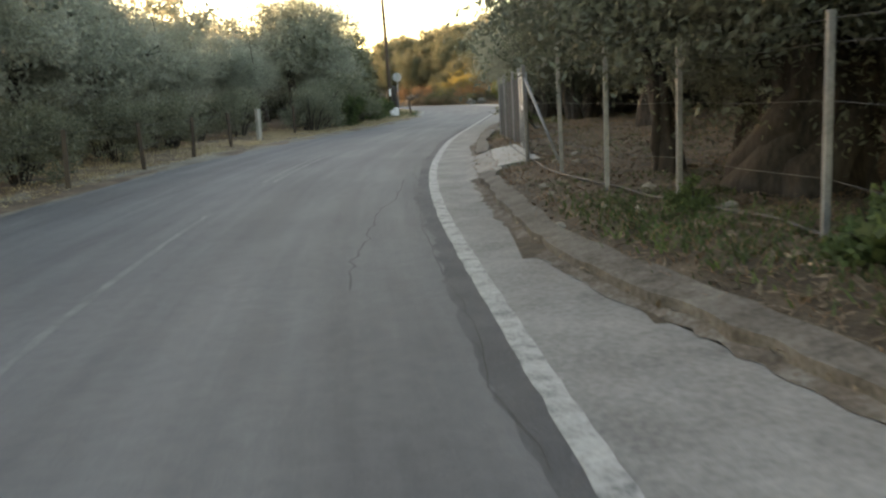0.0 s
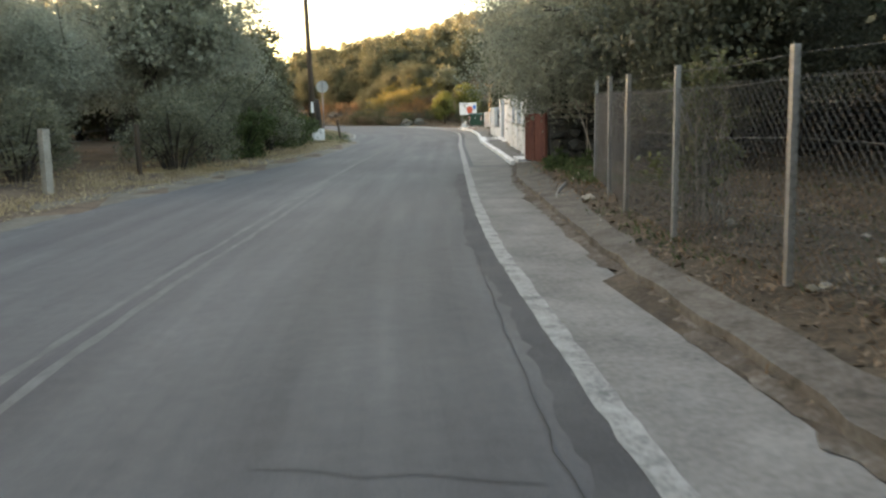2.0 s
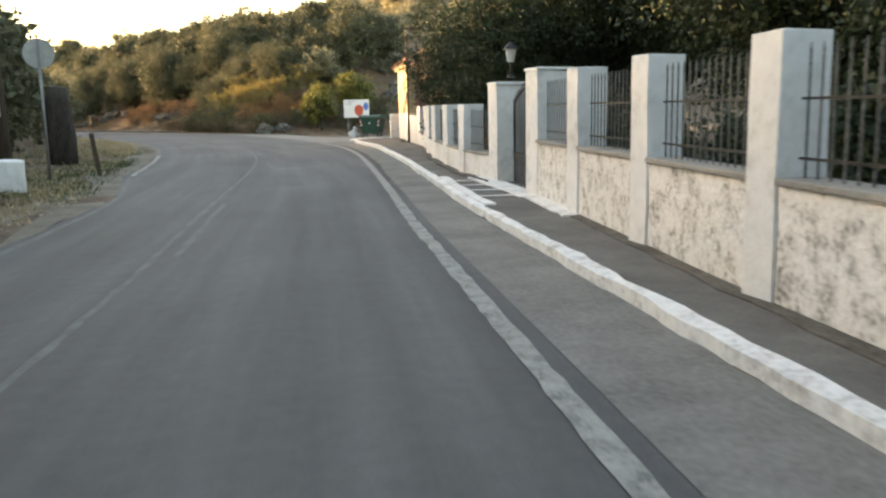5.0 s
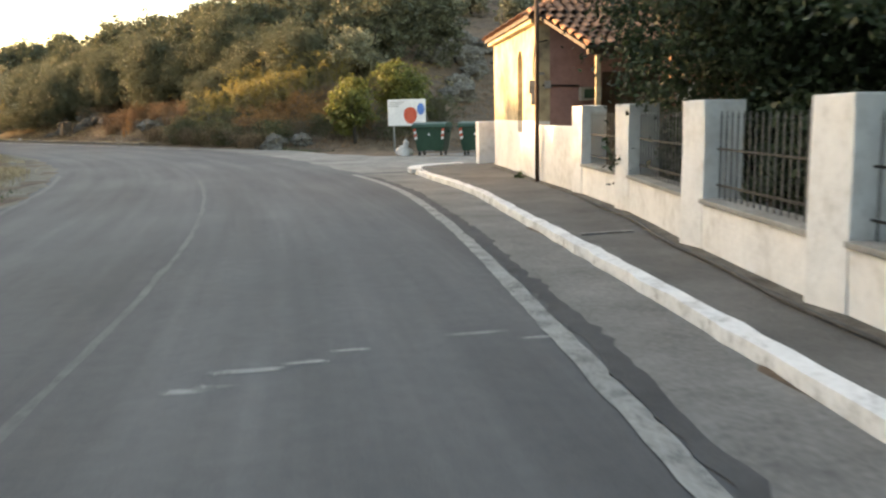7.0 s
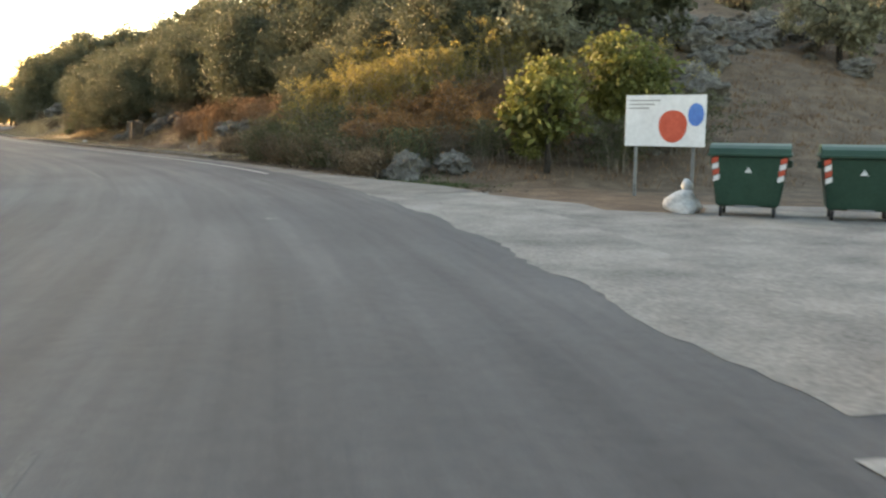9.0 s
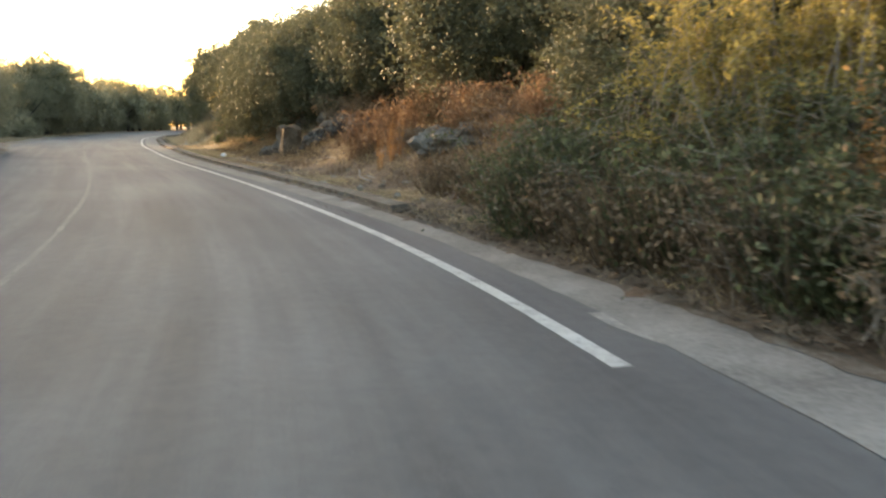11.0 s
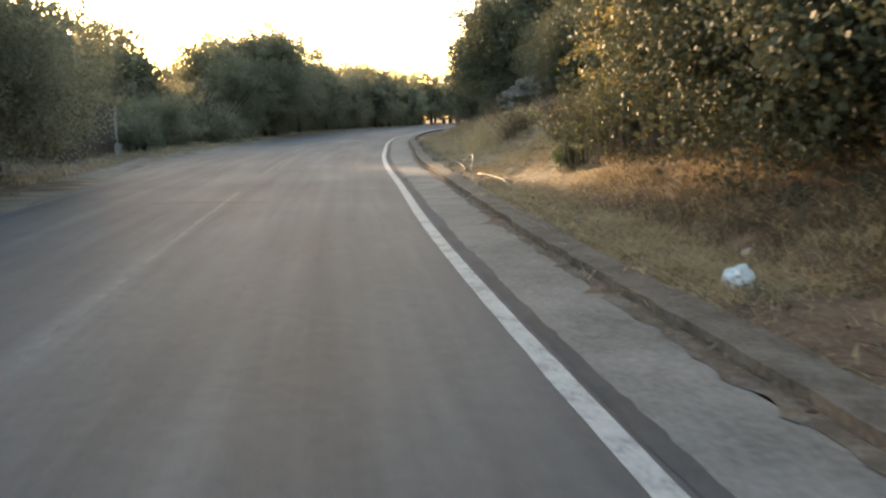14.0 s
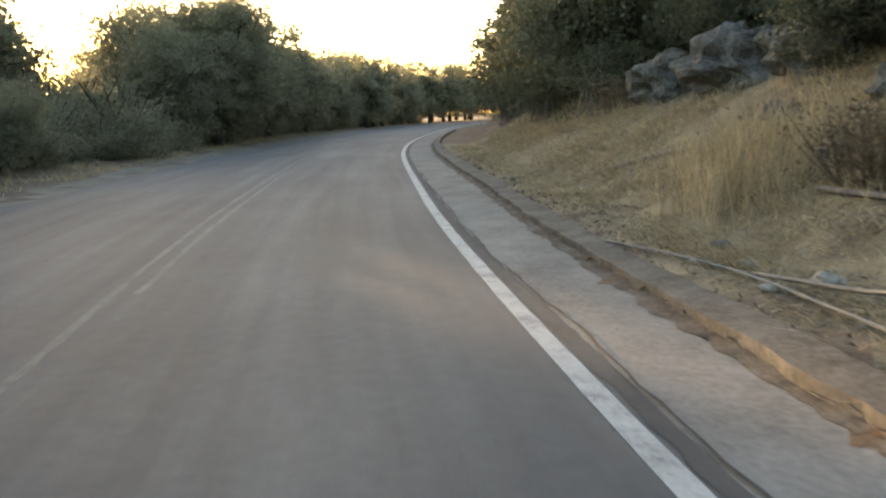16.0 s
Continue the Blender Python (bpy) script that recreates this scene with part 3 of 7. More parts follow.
for a, b in ((14, 30), (40, 62), (73, 84), (122, 149.3), (170, 200)):
    strip("edge_line", "faded white line on the far edge of the road", "road marking", a, b, lambda s: LEFT_EDGE(s) + 0.12, lambda s: LEFT_EDGE(s) + 0.22, 0.0025, 0.0025, M_LINE_FAINT, step=0.3, ragged=0.02, seed=int(a) + 2)
strip("verge", "dusty gravel verge beside the asphalt", "verge", -40, 300, lambda s: LEFT_EDGE(s) - 0.9 - 0.3 * math.sin(s * 0.5), lambda s: LEFT_EDGE(s) + 0.05, 0.06, 0.005, M_DIRT, cols=2, ragged=0.12, seed=9)


def wiggle(name, label, s0, s1, off0, off1, width, seed, amp=0.12, z=0.0035):
    """A tarred crack wandering over the road."""
    rg = np.random.RandomState(seed)
    n = max(6, int(abs(s1 - s0) / 0.25) + int(abs(off1 - off0) / 0.25))
    k = np.linspace(0, 1, n)
    w = np.cumsum(rg.randn(n)) * amp * 0.3
    w -= w[0] + (w[-1] - w[0]) * k
    if abs(s1 - s0) > abs(off1 - off0):
        s, o = s0 + (s1 - s0) * k, off0 + (off1 - off0) * k + w
        a, b = at(s, o - width * (0.4 + 0.6 * rg.rand(n))), at(s, o + width * (0.4 + 0.6 * rg.rand(n)))
    else:
        s, o = s0 + (s1 - s0) * k + w, off0 + (off1 - off0) * k
        a, b = at(s - width * (0.4 + 0.6 * rg.rand(n)), o), at(s + width * (0.4 + 0.6 * rg.rand(n)), o)
    V = np.concatenate([np.column_stack([a, np.full(n, z)]), np.column_stack([b, np.full(n, z)])])
    me = mesh_np(name, V, [[i, i + 1, n + i + 1, n + i] for i in range(n - 1)], M_ASPHALT_DARK)
    return tagged(new(name, me), label, "road crack", kind="structure")


wiggle("road_crack", "thin dark seam beside the road line", 3, 30, 0.72, 0.93, 0.006, 8, 0.05, 0.0085)
wiggle("road_crack", "long dark crack in the asphalt", 6.5, 16, 0.0, 0.75, 0.012, 1)
wiggle("road_crack", "dark crack across the asphalt", 19.9, 19.6, -0.5, 0.7, 0.008, 2, 0.1)
wiggle("road_crack", "tarred crack across the asphalt", 140.6, 140.3, -4.6, -1.05, 0.026, 4, 0.12)
wiggle("road_crack", "tarred crack across the asphalt", 140.6, 139.95, -1.0, 1.15, 0.014, 5, 0.12)
wiggle("road_crack", "broken dark patch across the asphalt", 137.2, 137.0, -3.1, -1.2, 0.07, 14, 0.2)
wiggle("road_crack", "broken dark patch across the asphalt", 138.5, 138.8, -0.9, 0.9, 0.045, 15, 0.2)
wiggle("road_crack", "short dark repair in the asphalt", 58.3, 58.25, -0.75, -0.25, 0.05, 16, 0.05)
wiggle("road_crack", "dark worn streak in the asphalt", 96.6, 95.2, 1.3, 1.9, 0.05, 17, 0.2)
wiggle("road_crack", "dark worn streak in the asphalt", 94.6, 93.4, 1.7, 2.3, 0.06, 18, 0.2)
wiggle("road_crack", "crack in the asphalt near the edge line", 108, 121, 1.98, 1.75, 0.02, 6)
wiggle("road_crack", "crack along the edge of the concrete gutter", 139, 160, 1.5, 1.62, 0.014, 7, 0.05, 0.022)

for q, o, L, w in ((63.3, -0.38, 0.34, 0.04), (63.4, -0.04, 0.22, 0.03), (63.0, -0.7, 0.16, 0.04), (63.05, -0.56, 0.12, 0.03), (63.6, 0.23, 0.2, 0.025), (63.8, 1.06, 0.3, 0.025), (63.6, 1.45, 0.2, 0.025), (62.8, 2.3, 0.25, 0.05), (92.2, 0.6, 0.2, 0.03), (88.5, 0.2, 0.15, 0.03)):
    strip("paint_scuff", "faint white scuff of old paint", "road marking", q - w, q + w, lambda s: o - L / 2, lambda s: o + L / 2, 0.003, 0.003, M_LINE, step=w / 3, ragged=0.09, seed=int(q * 10))

# low dirty concrete edge on the right, where there is no pavement
for a, b in ((-20, 14.2), (18.9, 37.6)):
    strip("kerb", "low crumbling concrete edge with earth on it", "kerb", a, b, lambda s: GUTTER(s) + 0.08 + 0.012 * math.sin(s * 0.7), lambda s: GUTTER(s) + 0.36 + 0.25 * float(ss(25, 30, s)) + 0.03 * math.sin(s * 1.3), 0.125, 0.17, M_KERB_DIRTY, step=0.3, thick=0.2, ragged=0.04, seed=11)
strip("kerb", "low crumbling concrete edge with earth on it", "kerb", 108, 200, lambda s: GUTTER(s) + 0.08 + 0.012 * math.sin(s * 0.7), lambda s: GUTTER(s) + 0.38 + 0.03 * math.sin(s * 1.1), 0.125, 0.15, M_KERB_DIRTY, step=0.3, thick=0.22, ragged=0.03, seed=12)
strip("dirt_strip", "earth and leaf litter gathered in the gutter", "dirt", -20, 38, lambda s: GUTTER(s) - 0.03 + 0.012 * math.sin(s * 1.7) + 0.012 * math.sin(s * 4.3), lambda s: GUTTER(s) + 0.11, 0.02, 0.06, M_GUTTER_DIRT, step=0.14, ragged=0.06, seed=13)
strip("dirt_strip", "earth and dry leaves gathered in the gutter", "dirt", 96, 200, lambda s: GUTTER(s) - 0.03 + 0.012 * math.sin(s * 1.5) + 0.012 * math.sin(s * 4.1), lambda s: GUTTER(s) + 0.12, 0.026, 0.05, M_GUTTER_DIRT, step=0.14, ragged=0.05, seed=14)

# whitewashed kerb and dark pavement along the churchyard wall
strip("kerb", "whitewashed concrete kerb of the pavement", "kerb", 38.6, 78.6, GUTTER, lambda s: GUTTER(s) + 0.125, 0.105, 0.12, M_WHITE_KERB, step=0.3, thick=0.17, ragged=0.03, seed=15)


def wall_off(s):
    p = at(s, 0.0)
    return float(along([WALL_X(p[1])], [p[1]])[1][0])


strip("pavement", "dark asphalt pavement beside the churchyard wall", "pavement", 40.2, 79.6, lambda s: GUTTER(s) + 0.115, lambda s: max(wall_off(s) + 0.4, GUTTER(s) + 0.5), 0.115, 0.13, M_PAVEMENT, step=0.5, thick=0.14)
strip("pavement", "whitewashed end of the pavement", "pavement", 38.7, 40.4, lambda s: GUTTER(s) + 0.2, lambda s: GUTTER(s) + 0.75, 0.135, 0.138, M_WHITE_KERB, step=0.3, thick=0.15, ragged=0.02)
strip("wall_foot", "dirty damp strip along the foot of the wall", "wall foot", 42, 78, lambda s: wall_off(s) - 0.1, lambda s: wall_off(s) + 0.1, 0.135, 0.15, M_KERB_DIRTY, step=0.4, thick=0.03, ragged=0.03, seed=17)
strip("wall_foot", "whitewashed strip along the foot of the wall", "paint", 51, 57, lambda s: wall_off(s) - 0.2, lambda s: wall_off(s) + 0.1, 0.145, 0.155, M_WHITE_KERB, step=0.3, thick=0.03, ragged=0.03, seed=18)
for k, q in enumerate((53.55, 54.5, 55.4, 56.3)):
    strip("painted_joint", "white painted joint across the pavement", "paint", q, q + 0.09, lambda s: GUTTER(s) + 0.2, lambda s: wall_off(s) + 0.05, 0.14, 0.145, M_WHITE_KERB, step=0.03, thick=0.01)
strip("painted_joint", "white painted joint across the pavement", "paint", 67.0, 67.06, lambda s: GUTTER(s) + 0.2, lambda s: wall_off(s) - 0.3, 0.132, 0.14, M_LINE, step=0.02, thick=0.01)
strip("spilled_whitewash", "thin whitewash spilled along the pavement edge", "paint", 52.6, 57.4, lambda s: GUTTER(s) + 0.122, lambda s: GUTTER(s) + 0.27 + 0.02 * math.sin(s * 2.9), 0.1375, 0.139, M_WHITE_KERB, step=0.2, thick=0.03, ragged=0.012, seed=31)
strip("painted_threshold", "whitewashed strip before the iron gate", "paint", 53.2, 56.4, lambda s: wall_off(s) - 0.3, lambda s: wall_off(s) + 0.1, 0.15, 0.152, M_WHITE_KERB, step=0.3, thick=0.02, ragged=0.03)


def polygon(name, label, category, pts, z, material, dip=None):
    """A flat paved patch with a rough outline; dip gives the height at each corner."""
    bm = bmesh.new()
    vs = [bm.verts.new((x, y, z if dip is None else dip(x, y))) for x, y in pts]
    f = bm.faces.new(vs)
    r = bmesh.ops.extrude_face_region(bm, geom=[f])
    for v in r["geom"]:
        if isinstance(v, bmesh.types.BMVert):
            v.co.z -= 0.1
    bmesh.ops.triangulate(bm, faces=bm.faces[:])
    return tagged(new(name, from_bm(name, bm, material)), label, category, kind="structure")


polygon("pavement", "rounded whitewashed end of the kerb", "kerb", [(5.85, 78.2), (5.9, 78.9), (6.15, 79.6), (6.7, 80.1), (7.6, 80.25), (7.6, 80.0), (6.85, 79.8), (6.4, 79.4), (6.2, 78.8), (6.15, 78.2)], 0.135, M_WHITE_KERB)
polygon("pavement", "dark asphalt corner of the pavement", "pavement", [(6.05, 77.8), (6.1, 78.9), (6.45, 79.6), (7, 79.95), (9.2, 80.1), (9.2, 77.8)], 0.118, M_PAVEMENT)
dip = lambda x, y: -0.006 - 0.14 * float(ss(81, 88.5, y)) * float(ss(1.5, 6, x))
apron = [(2.2, 78.8), (5.9, 78.7), (6.3, 80.1), (9, 80.4), (16, 80), (30, 79), (60, 78), (60, 93), (30, 90.6), (16, 91), (11, 91.2), (7.5, 92), (5.2, 94.2), (3.3, 96.1), (0.4, 98.4), (-0.4, 96), (1.2, 90), (2.0, 84)]
polygon("side_road", "pale worn concrete turning beside the road", "side road", apron, 0, M_APRON, dip)
APRON_EDGE = table([(78, 2.8), (80.3, 2.56), (83.4, 2.56), (87.8, 2.65), (91, 2.6), (93, 2.69), (95, 2.85), (97, 2.79), (98.2, 2.71), (99.6, 2.48), (101, 2.42)])
strip("side_road", "pale worn concrete apron where the side road joins", "side road", 79.3, 100.6, lambda s: APRON_EDGE(s) + 0.05 * math.sin(s * 2.3), lambda s: GUTTER(s) + 0.02, 0.0045, 0.0065, M_APRON, step=0.2, cols=3, ragged=0.05, seed=41)
strip("slab", "sloping concrete crossing from road to gate", "slab", 14.0, 19.2, lambda s: GUTTER(s) - 0.1, lambda s: GUTTER(s) + 0.47, 0.014, 0.19, M_CONCRETE, step=0.3, thick=0.22, ragged=0.03, seed=21)
strip("slab", "pale concrete slab before the wire gate", "slab", 14.5, 18.8, lambda s: GUTTER(s) + 0.44 + 0.012 * math.sin(s * 3), lambda s: 2.92, 0.2, 0.29, M_CONCRETE_PALE, step=0.3, thick=0.25, ragged=0.04, seed=22)

# ---- vegetation builders ----
def leaf_quads(rg, centres, L, W, droop=0.0):
    """Rhombic leaves at the given centres, turned at random."""
    n = len(centres)
    d = rg.randn(n, 3)
    d[:, 2] -= droop
    d /= np.linalg.norm(d, axis=1)[:, None]
    u = np.cross(d, rg.randn(n, 3))
    u /= np.linalg.norm(u, axis=1)[:, None] + 1e-9
    k = (0.7 + 0.6 * rg.rand(n))[:, None]
    a = centres
    V = np.stack([a, a + d * L * k * 0.5 + u * W * k, a + d * L * k, a + d * L * k * 0.45 - u * W * k], 1).reshape(-1, 3)
    return V, np.arange(4 * n).reshape(n, 4)


def crown_points(rg, n, rx, ry, rz, cz, lumps=12, low=-0.8, spray=0.17):
    """Leaf places in an uneven crown: overlapping lumps, each carrying many small sprays of leaves with gaps between them."""
    c = []
    while len(c) < lumps:
        q = rg.uniform(-1, 1, 3)
        if 0.3 < np.linalg.norm(q) < 1 and q[2] > low:
            c.append(q * 0.72)
    c = np.array(c)
    r = rg.uniform(0.28, 0.5, lumps)
    sprays = max(30, n // 60)
    which = rg.choice(lumps, sprays, p=r ** 2 / (r ** 2).sum())
    v = rg.randn(sprays, 3)
    v /= np.linalg.norm(v, axis=1)[:, None]
    rad = r[which] * (0.6 + 0.5 * rg.rand(sprays) ** 0.6)
    mid = (c[which] + v * rad[:, None]) * np.array([rx, ry, rz])
    size = spray * rg.uniform(0.6, 1.5, sprays)
    pick = rg.randint(0, sprays, n)
    p = mid[pick] + rg.randn(n, 3) * size[pick][:, None] * np.array([1.0, 1.0, 0.75])
    return p + np.array([0, 0, cz])


def trunk_tubes(rg, h, r, rx, rz, cz, limbs=6, lean=0.3, fork=0.35, stems=0):
    out = []
    top = np.array([rg.uniform(-lean, lean), rg.uniform(-lean, lean), h * fork])
    k = np.linspace(0, 1, 7)[:, None]
    wob = 0.12 * r * 4 * np.column_stack([np.sin(k[:, 0] * 5 + rg.rand() * 6), np.cos(k[:, 0] * 4 + rg.rand() * 6), 0 * k[:, 0]]) * k * (1 - k * 0.3)
    base = k * top + wob
    base[0, 2] -= 0.35
    out.append((base, r * (1.35 - 0.55 * k[:, 0] + 0.25 * np.exp(-k[:, 0] * 9))))
    for q in range(stems):
        # twisted ribs that make an old trunk gnarled
        a0 = 6.283 * q / stems + rg.rand()
        t = np.linspace(0, 1, 9)
        ang = a0 + 1.6 * t + 0.3 * np.sin(5 * t + rg.rand() * 6)
        rr = r * (1.15 - 0.5 * t) * (0.85 + 0.3 * rg.rand(9))
        pts = np.column_stack([np.interp(t, k[:, 0], base[:, 0]) + rr * np.cos(ang), np.interp(t, k[:, 0], base[:, 1]) + rr * np.sin(ang), -0.3 + t * (top[2] + 0.35)])
        out.append((pts, r * (0.62 - 0.25 * t) * (0.8 + 0.4 * rg.rand(9))))
    for q in range(limbs):
        a = 2 * math.pi * (q + rg.rand() * 0.7) / limbs
        end = np.array([math.cos(a) * rx * rg.uniform(0.4, 0.75), math.sin(a) * rx * rg.uniform(0.4, 0.75), cz + rz * rg.uniform(-0.1, 0.6)])
        t = np.linspace(0, 1, 6)[:, None]
        mid = base[-1] * (1 - t) + end * t
        mid[:, 2] += 0.25 * h * 0.3 * np.sin(t[:, 0] * math.pi)
        mid += 0.06 * h * 0.3 * rg.randn(6, 3) * (t > 0.1)
        mid[0] = base[-1] - np.array([0, 0, 0.1 * q * r])
        out.append((mid, r * (0.55 - 0.48 * t[:, 0])))
        for _ in range(2):
            j = rg.randint(2, 5)
            e2 = mid[j] + rg.randn(3) * rx * 0.25 + np.array([0, 0, rz * 0.2])
            out.append((np.array([mid[j], (mid[j] + e2) / 2 + rg.randn(3) * 0.05, e2]), [r * 0.2, r * 0.13, r * 0.05]))
    return out


def tree_meshes(seed, h, r, rx, rz, cz, n, L, W, leaf, lumps=14, limbs=6, low=-0.8, lean=0.3, fork=0.35, stems=0):
    rg = np.random.RandomState(seed)
    tr = tubes("trunk", trunk_tubes(rg, h, r, rx, rz, cz, limbs, lean, fork, stems), M_BARK, 8)
    near = L <= 0.132
    p = crown_points(rg, n, rx, rx * rg.uniform(0.9, 1.1), rz, cz, lumps, low, 0.075 * rx * (0.85 if near else 1.15))
    V, Fc = leaf_quads(rg, p, L, W, 0.3)
    core = crown_points(np.random.RandomState(seed), n // (2 if near else 5), rx, rx, rz, cz, lumps, low, 0.25)
    core = (core - [0, 0, cz]) * rg.uniform(0.5, 0.84, (len(core), 1)) + [0, 0, cz]
    V2, F2 = leaf_quads(rg, core, L * 1.35 if near else min(L * 2.4, 0.36), W * 2.0 if near else min(W * 3.2, 0.1), 0.2)
    V, Fc = np.concatenate([V, V2]), np.concatenate([Fc, F2 + len(V)])
    return tr, mesh_np("crown", V, Fc, leaf)


def put_tree(name, meshes, label, x, y, turn=0.0, size=1.0, group="", z=None, category="tree"):
    t = thing(name, label, category, pose(x, y, gz(x, y) if z is None else z, 0, 0, turn) @ Matrix.Scale(size, 4), group)
    child("trunk", meshes[0], t)
    child("crown", meshes[1], t)
    return t


def bush_meshes(seed, rx, rz, n, L, W, leaf, stems=14, lumps=9):
    rg = np.random.RandomState(seed)
    st = []
    for q in range(stems):
        a, k = rg.rand() * 6.28, rg.uniform(0.3, 0.95)
        e = np.array([math.cos(a) * rx * k, math.sin(a) * rx * k, rz * rg.uniform(0.7, 1.7)])
        st.append((np.array([[math.cos(a) * 0.1, math.sin(a) * 0.1, -0.25], e * [0.35, 0.35, 0.45], e]), [0.03, 0.02, 0.006]))
    tr = tubes("woody_base", st, M_BARK, 4)
    p = crown_points(rg, n, rx, rx, rz, rz * 0.8, lumps, -0.9, 0.09 * rx)
    p[:, 2] = np.abs(p[:, 2] + 0.05) - 0.05
    V, Fc = leaf_quads(rg, p, L, W, 0.1)
    return tr, mesh_np("foliage", V, Fc, leaf)


def put_bush(name, meshes, label, x, y, turn=0.0, size=1.0, group="", z=None):
    t = thing(name, label, "shrub", pose(x, y, gz(x, y) if z is None else z, 0, 0, turn) @ Matrix.Scale(size, 4), group)
    tagged(child("woody_base", meshes[0], t), kind="stuff")
    child("foliage", meshes[1], t)
    return t


def tangle_meshes(seed, rx, h, stems, per, L, W, leaf):
    """An arching thicket: long thin stems bowing outwards with side twigs, and leaves strung along them."""
    rg = np.random.RandomState(seed)
    st, leaves = [], []
    t = np.linspace(0, 1, 5)
    for q in range(stems):
        a = rg.rand() * 6.283
        d = np.array([math.cos(a), math.sin(a), 0.0])
        b = np.array([*(rg.randn(2) * rx * 0.3), -0.12])
        reach, hh = rx * rg.uniform(0.15, 0.95), h * rg.uniform(0.45, 1.1)
        pts = b + d * reach * (t ** 1.5)[:, None] + np.array([0, 0, 1.0]) * (hh * np.sin(t * rg.uniform(1.5, 2.3)))[:, None] + rg.randn(5, 3) * 0.04 * (t > 0)[:, None]
        st.append((pts, np.linspace(0.011, 0.002, 5)))
        runs = [pts]
        for _ in range(2):
            j = rg.randint(1, 4)
            e = pts[j] + rg.randn(3) * np.array([0.3, 0.3, 0.2]) * min(1.0, rx)
            side = np.array([pts[j], (pts[j] + e) / 2 + rg.randn(3) * 0.03, e])
            st.append((side, [0.005, 0.004, 0.0015]))
            runs.append(side)
        for k, run in enumerate(runs):
            n = per if k == 0 else per // 3
            u = (0.25 if k == 0 else 0.1) + (0.75 if k == 0 else 0.9) * rg.rand(n) ** 0.8
            x = u * (len(run) - 1)
            leaves.append(np.column_stack([np.interp(x, np.arange(len(run)), run[:, c]) for c in range(3)]) + rg.randn(n, 3) * 0.035)
    V, Fc = leaf_quads(rg, np.concatenate(leaves), L, W, 0.15)
    return tubes("woody_base", st, M_TWIG, 4, False), mesh_np("foliage", V, Fc, leaf)


def brush_mesh(seed, rx, h, n, material, leafy=900):
    """A tangle of thin dry twigs with a few curled leaves, as one mesh."""
    rg = np.random.RandomState(seed)
    tw = []
    for q in range(n):
        a = rg.rand() * 6.28
        b = np.array([math.cos(a), math.sin(a), 0]) * rx * rg.rand() * 0.5
        e = b + np.array([math.cos(a), math.sin(a), 0]) * rx * rg.uniform(0.1, 0.7) + np.array([0, 0, h * rg.uniform(0.5, 1.1)]) + rg.randn(3) * 0.12
        m = (b + e) / 2 + rg.randn(3) * 0.08
        b[2] = -0.1
        tw.append((np.array([b, m, e]), [0.009, 0.006, 0.002]))
    a = tubes("twig_tangle", tw, material, 4, False)
    p = np.column_stack([rg.randn(leafy) * rx * 0.42, rg.randn(leafy) * rx * 0.42, np.abs(rg.rand(leafy)) ** 0.8 * h])
    V, Fc = leaf_quads(rg, p, 0.075, 0.018)
    return a, mesh_np("withered_foliage", V, Fc, material)


def grass_field(name, label, category, rg, xy, h, w, material, lean=0.35, blades=9, spread_r=0.09):
    """Tufts of thin bent blades at the given places, as one object."""
    n = len(xy)
    z = ground_z(xy[:, 0], xy[:, 1])
    base = np.repeat(np.column_stack([xy, z - 0.02]), blades, 0)
    m = len(base)
    base[:, :2] += rg.randn(m, 2) * spread_r
    hh = (np.repeat(h * rg.uniform(0.5, 1.25, n), blades) * rg.uniform(0.5, 1.1, m))[:, None]
    a = rg.rand(m) * 6.283
    side = np.column_stack([np.cos(a), np.sin(a), np.zeros(m)]) * w
    b = rg.rand(m) * 6.283
    bend = np.column_stack([np.cos(b), np.sin(b), np.zeros(m)]) * hh * lean * rg.uniform(0.3, 1.6, m)[:, None]
    up = np.array([0, 0, 1.0])
    mid = base + bend * 0.35 + up * hh * 0.6
    tip = base + bend + up * hh * 0.95
    V = np.stack([base - side, base + side, mid + side * 0.7, mid - side * 0.7, tip], 1).reshape(-1, 3)
    k = np.arange(m)[:, None] * 5
    quad = k + np.array([[0, 1, 2, 3]])
    tri = k + np.array([[3, 2, 4, 4]])
    me = bpy.data.meshes.new(name)
    me.from_pydata(V.tolist(), [], quad.tolist() + tri[:, :3].tolist())
    me.materials.append(material)
    return tagged(new(name, me), label, category, kind="stuff")

# ---- trees ----
OLIVE_LOW = tree_meshes(13, 4.6, 0.24, 3.0, 2.15, 3.1, 36000, 0.085, 0.016, M_OLIVE, 18, 6, -0.95, stems=6)
OLIVE_DROOP = tree_meshes(17, 4.6, 0.24, 3.0, 2.3, 2.6, 40000, 0.085, 0.016, M_OLIVE, 20, 6, -0.98, stems=6)
# gate olives take the lightened leaves to lift their deep shade
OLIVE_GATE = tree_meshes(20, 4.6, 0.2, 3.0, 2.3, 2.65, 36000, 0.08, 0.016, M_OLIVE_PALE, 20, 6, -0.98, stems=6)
OLIVE_OLD = tree_meshes(18, 4.8, 0.5, 3.4, 2.2, 2.8, 44000, 0.085, 0.016, M_OLIVE, 26, 8, -0.98, stems=8)
OLIVE_HANG = tree_meshes(19, 4.2, 0.16, 2.6, 1.35, 2.95, 32000, 0.085, 0.016, M_OLIVE, 22, 7, -0.98, stems=4)
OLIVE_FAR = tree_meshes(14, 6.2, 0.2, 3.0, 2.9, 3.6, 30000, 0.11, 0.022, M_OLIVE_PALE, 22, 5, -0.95)
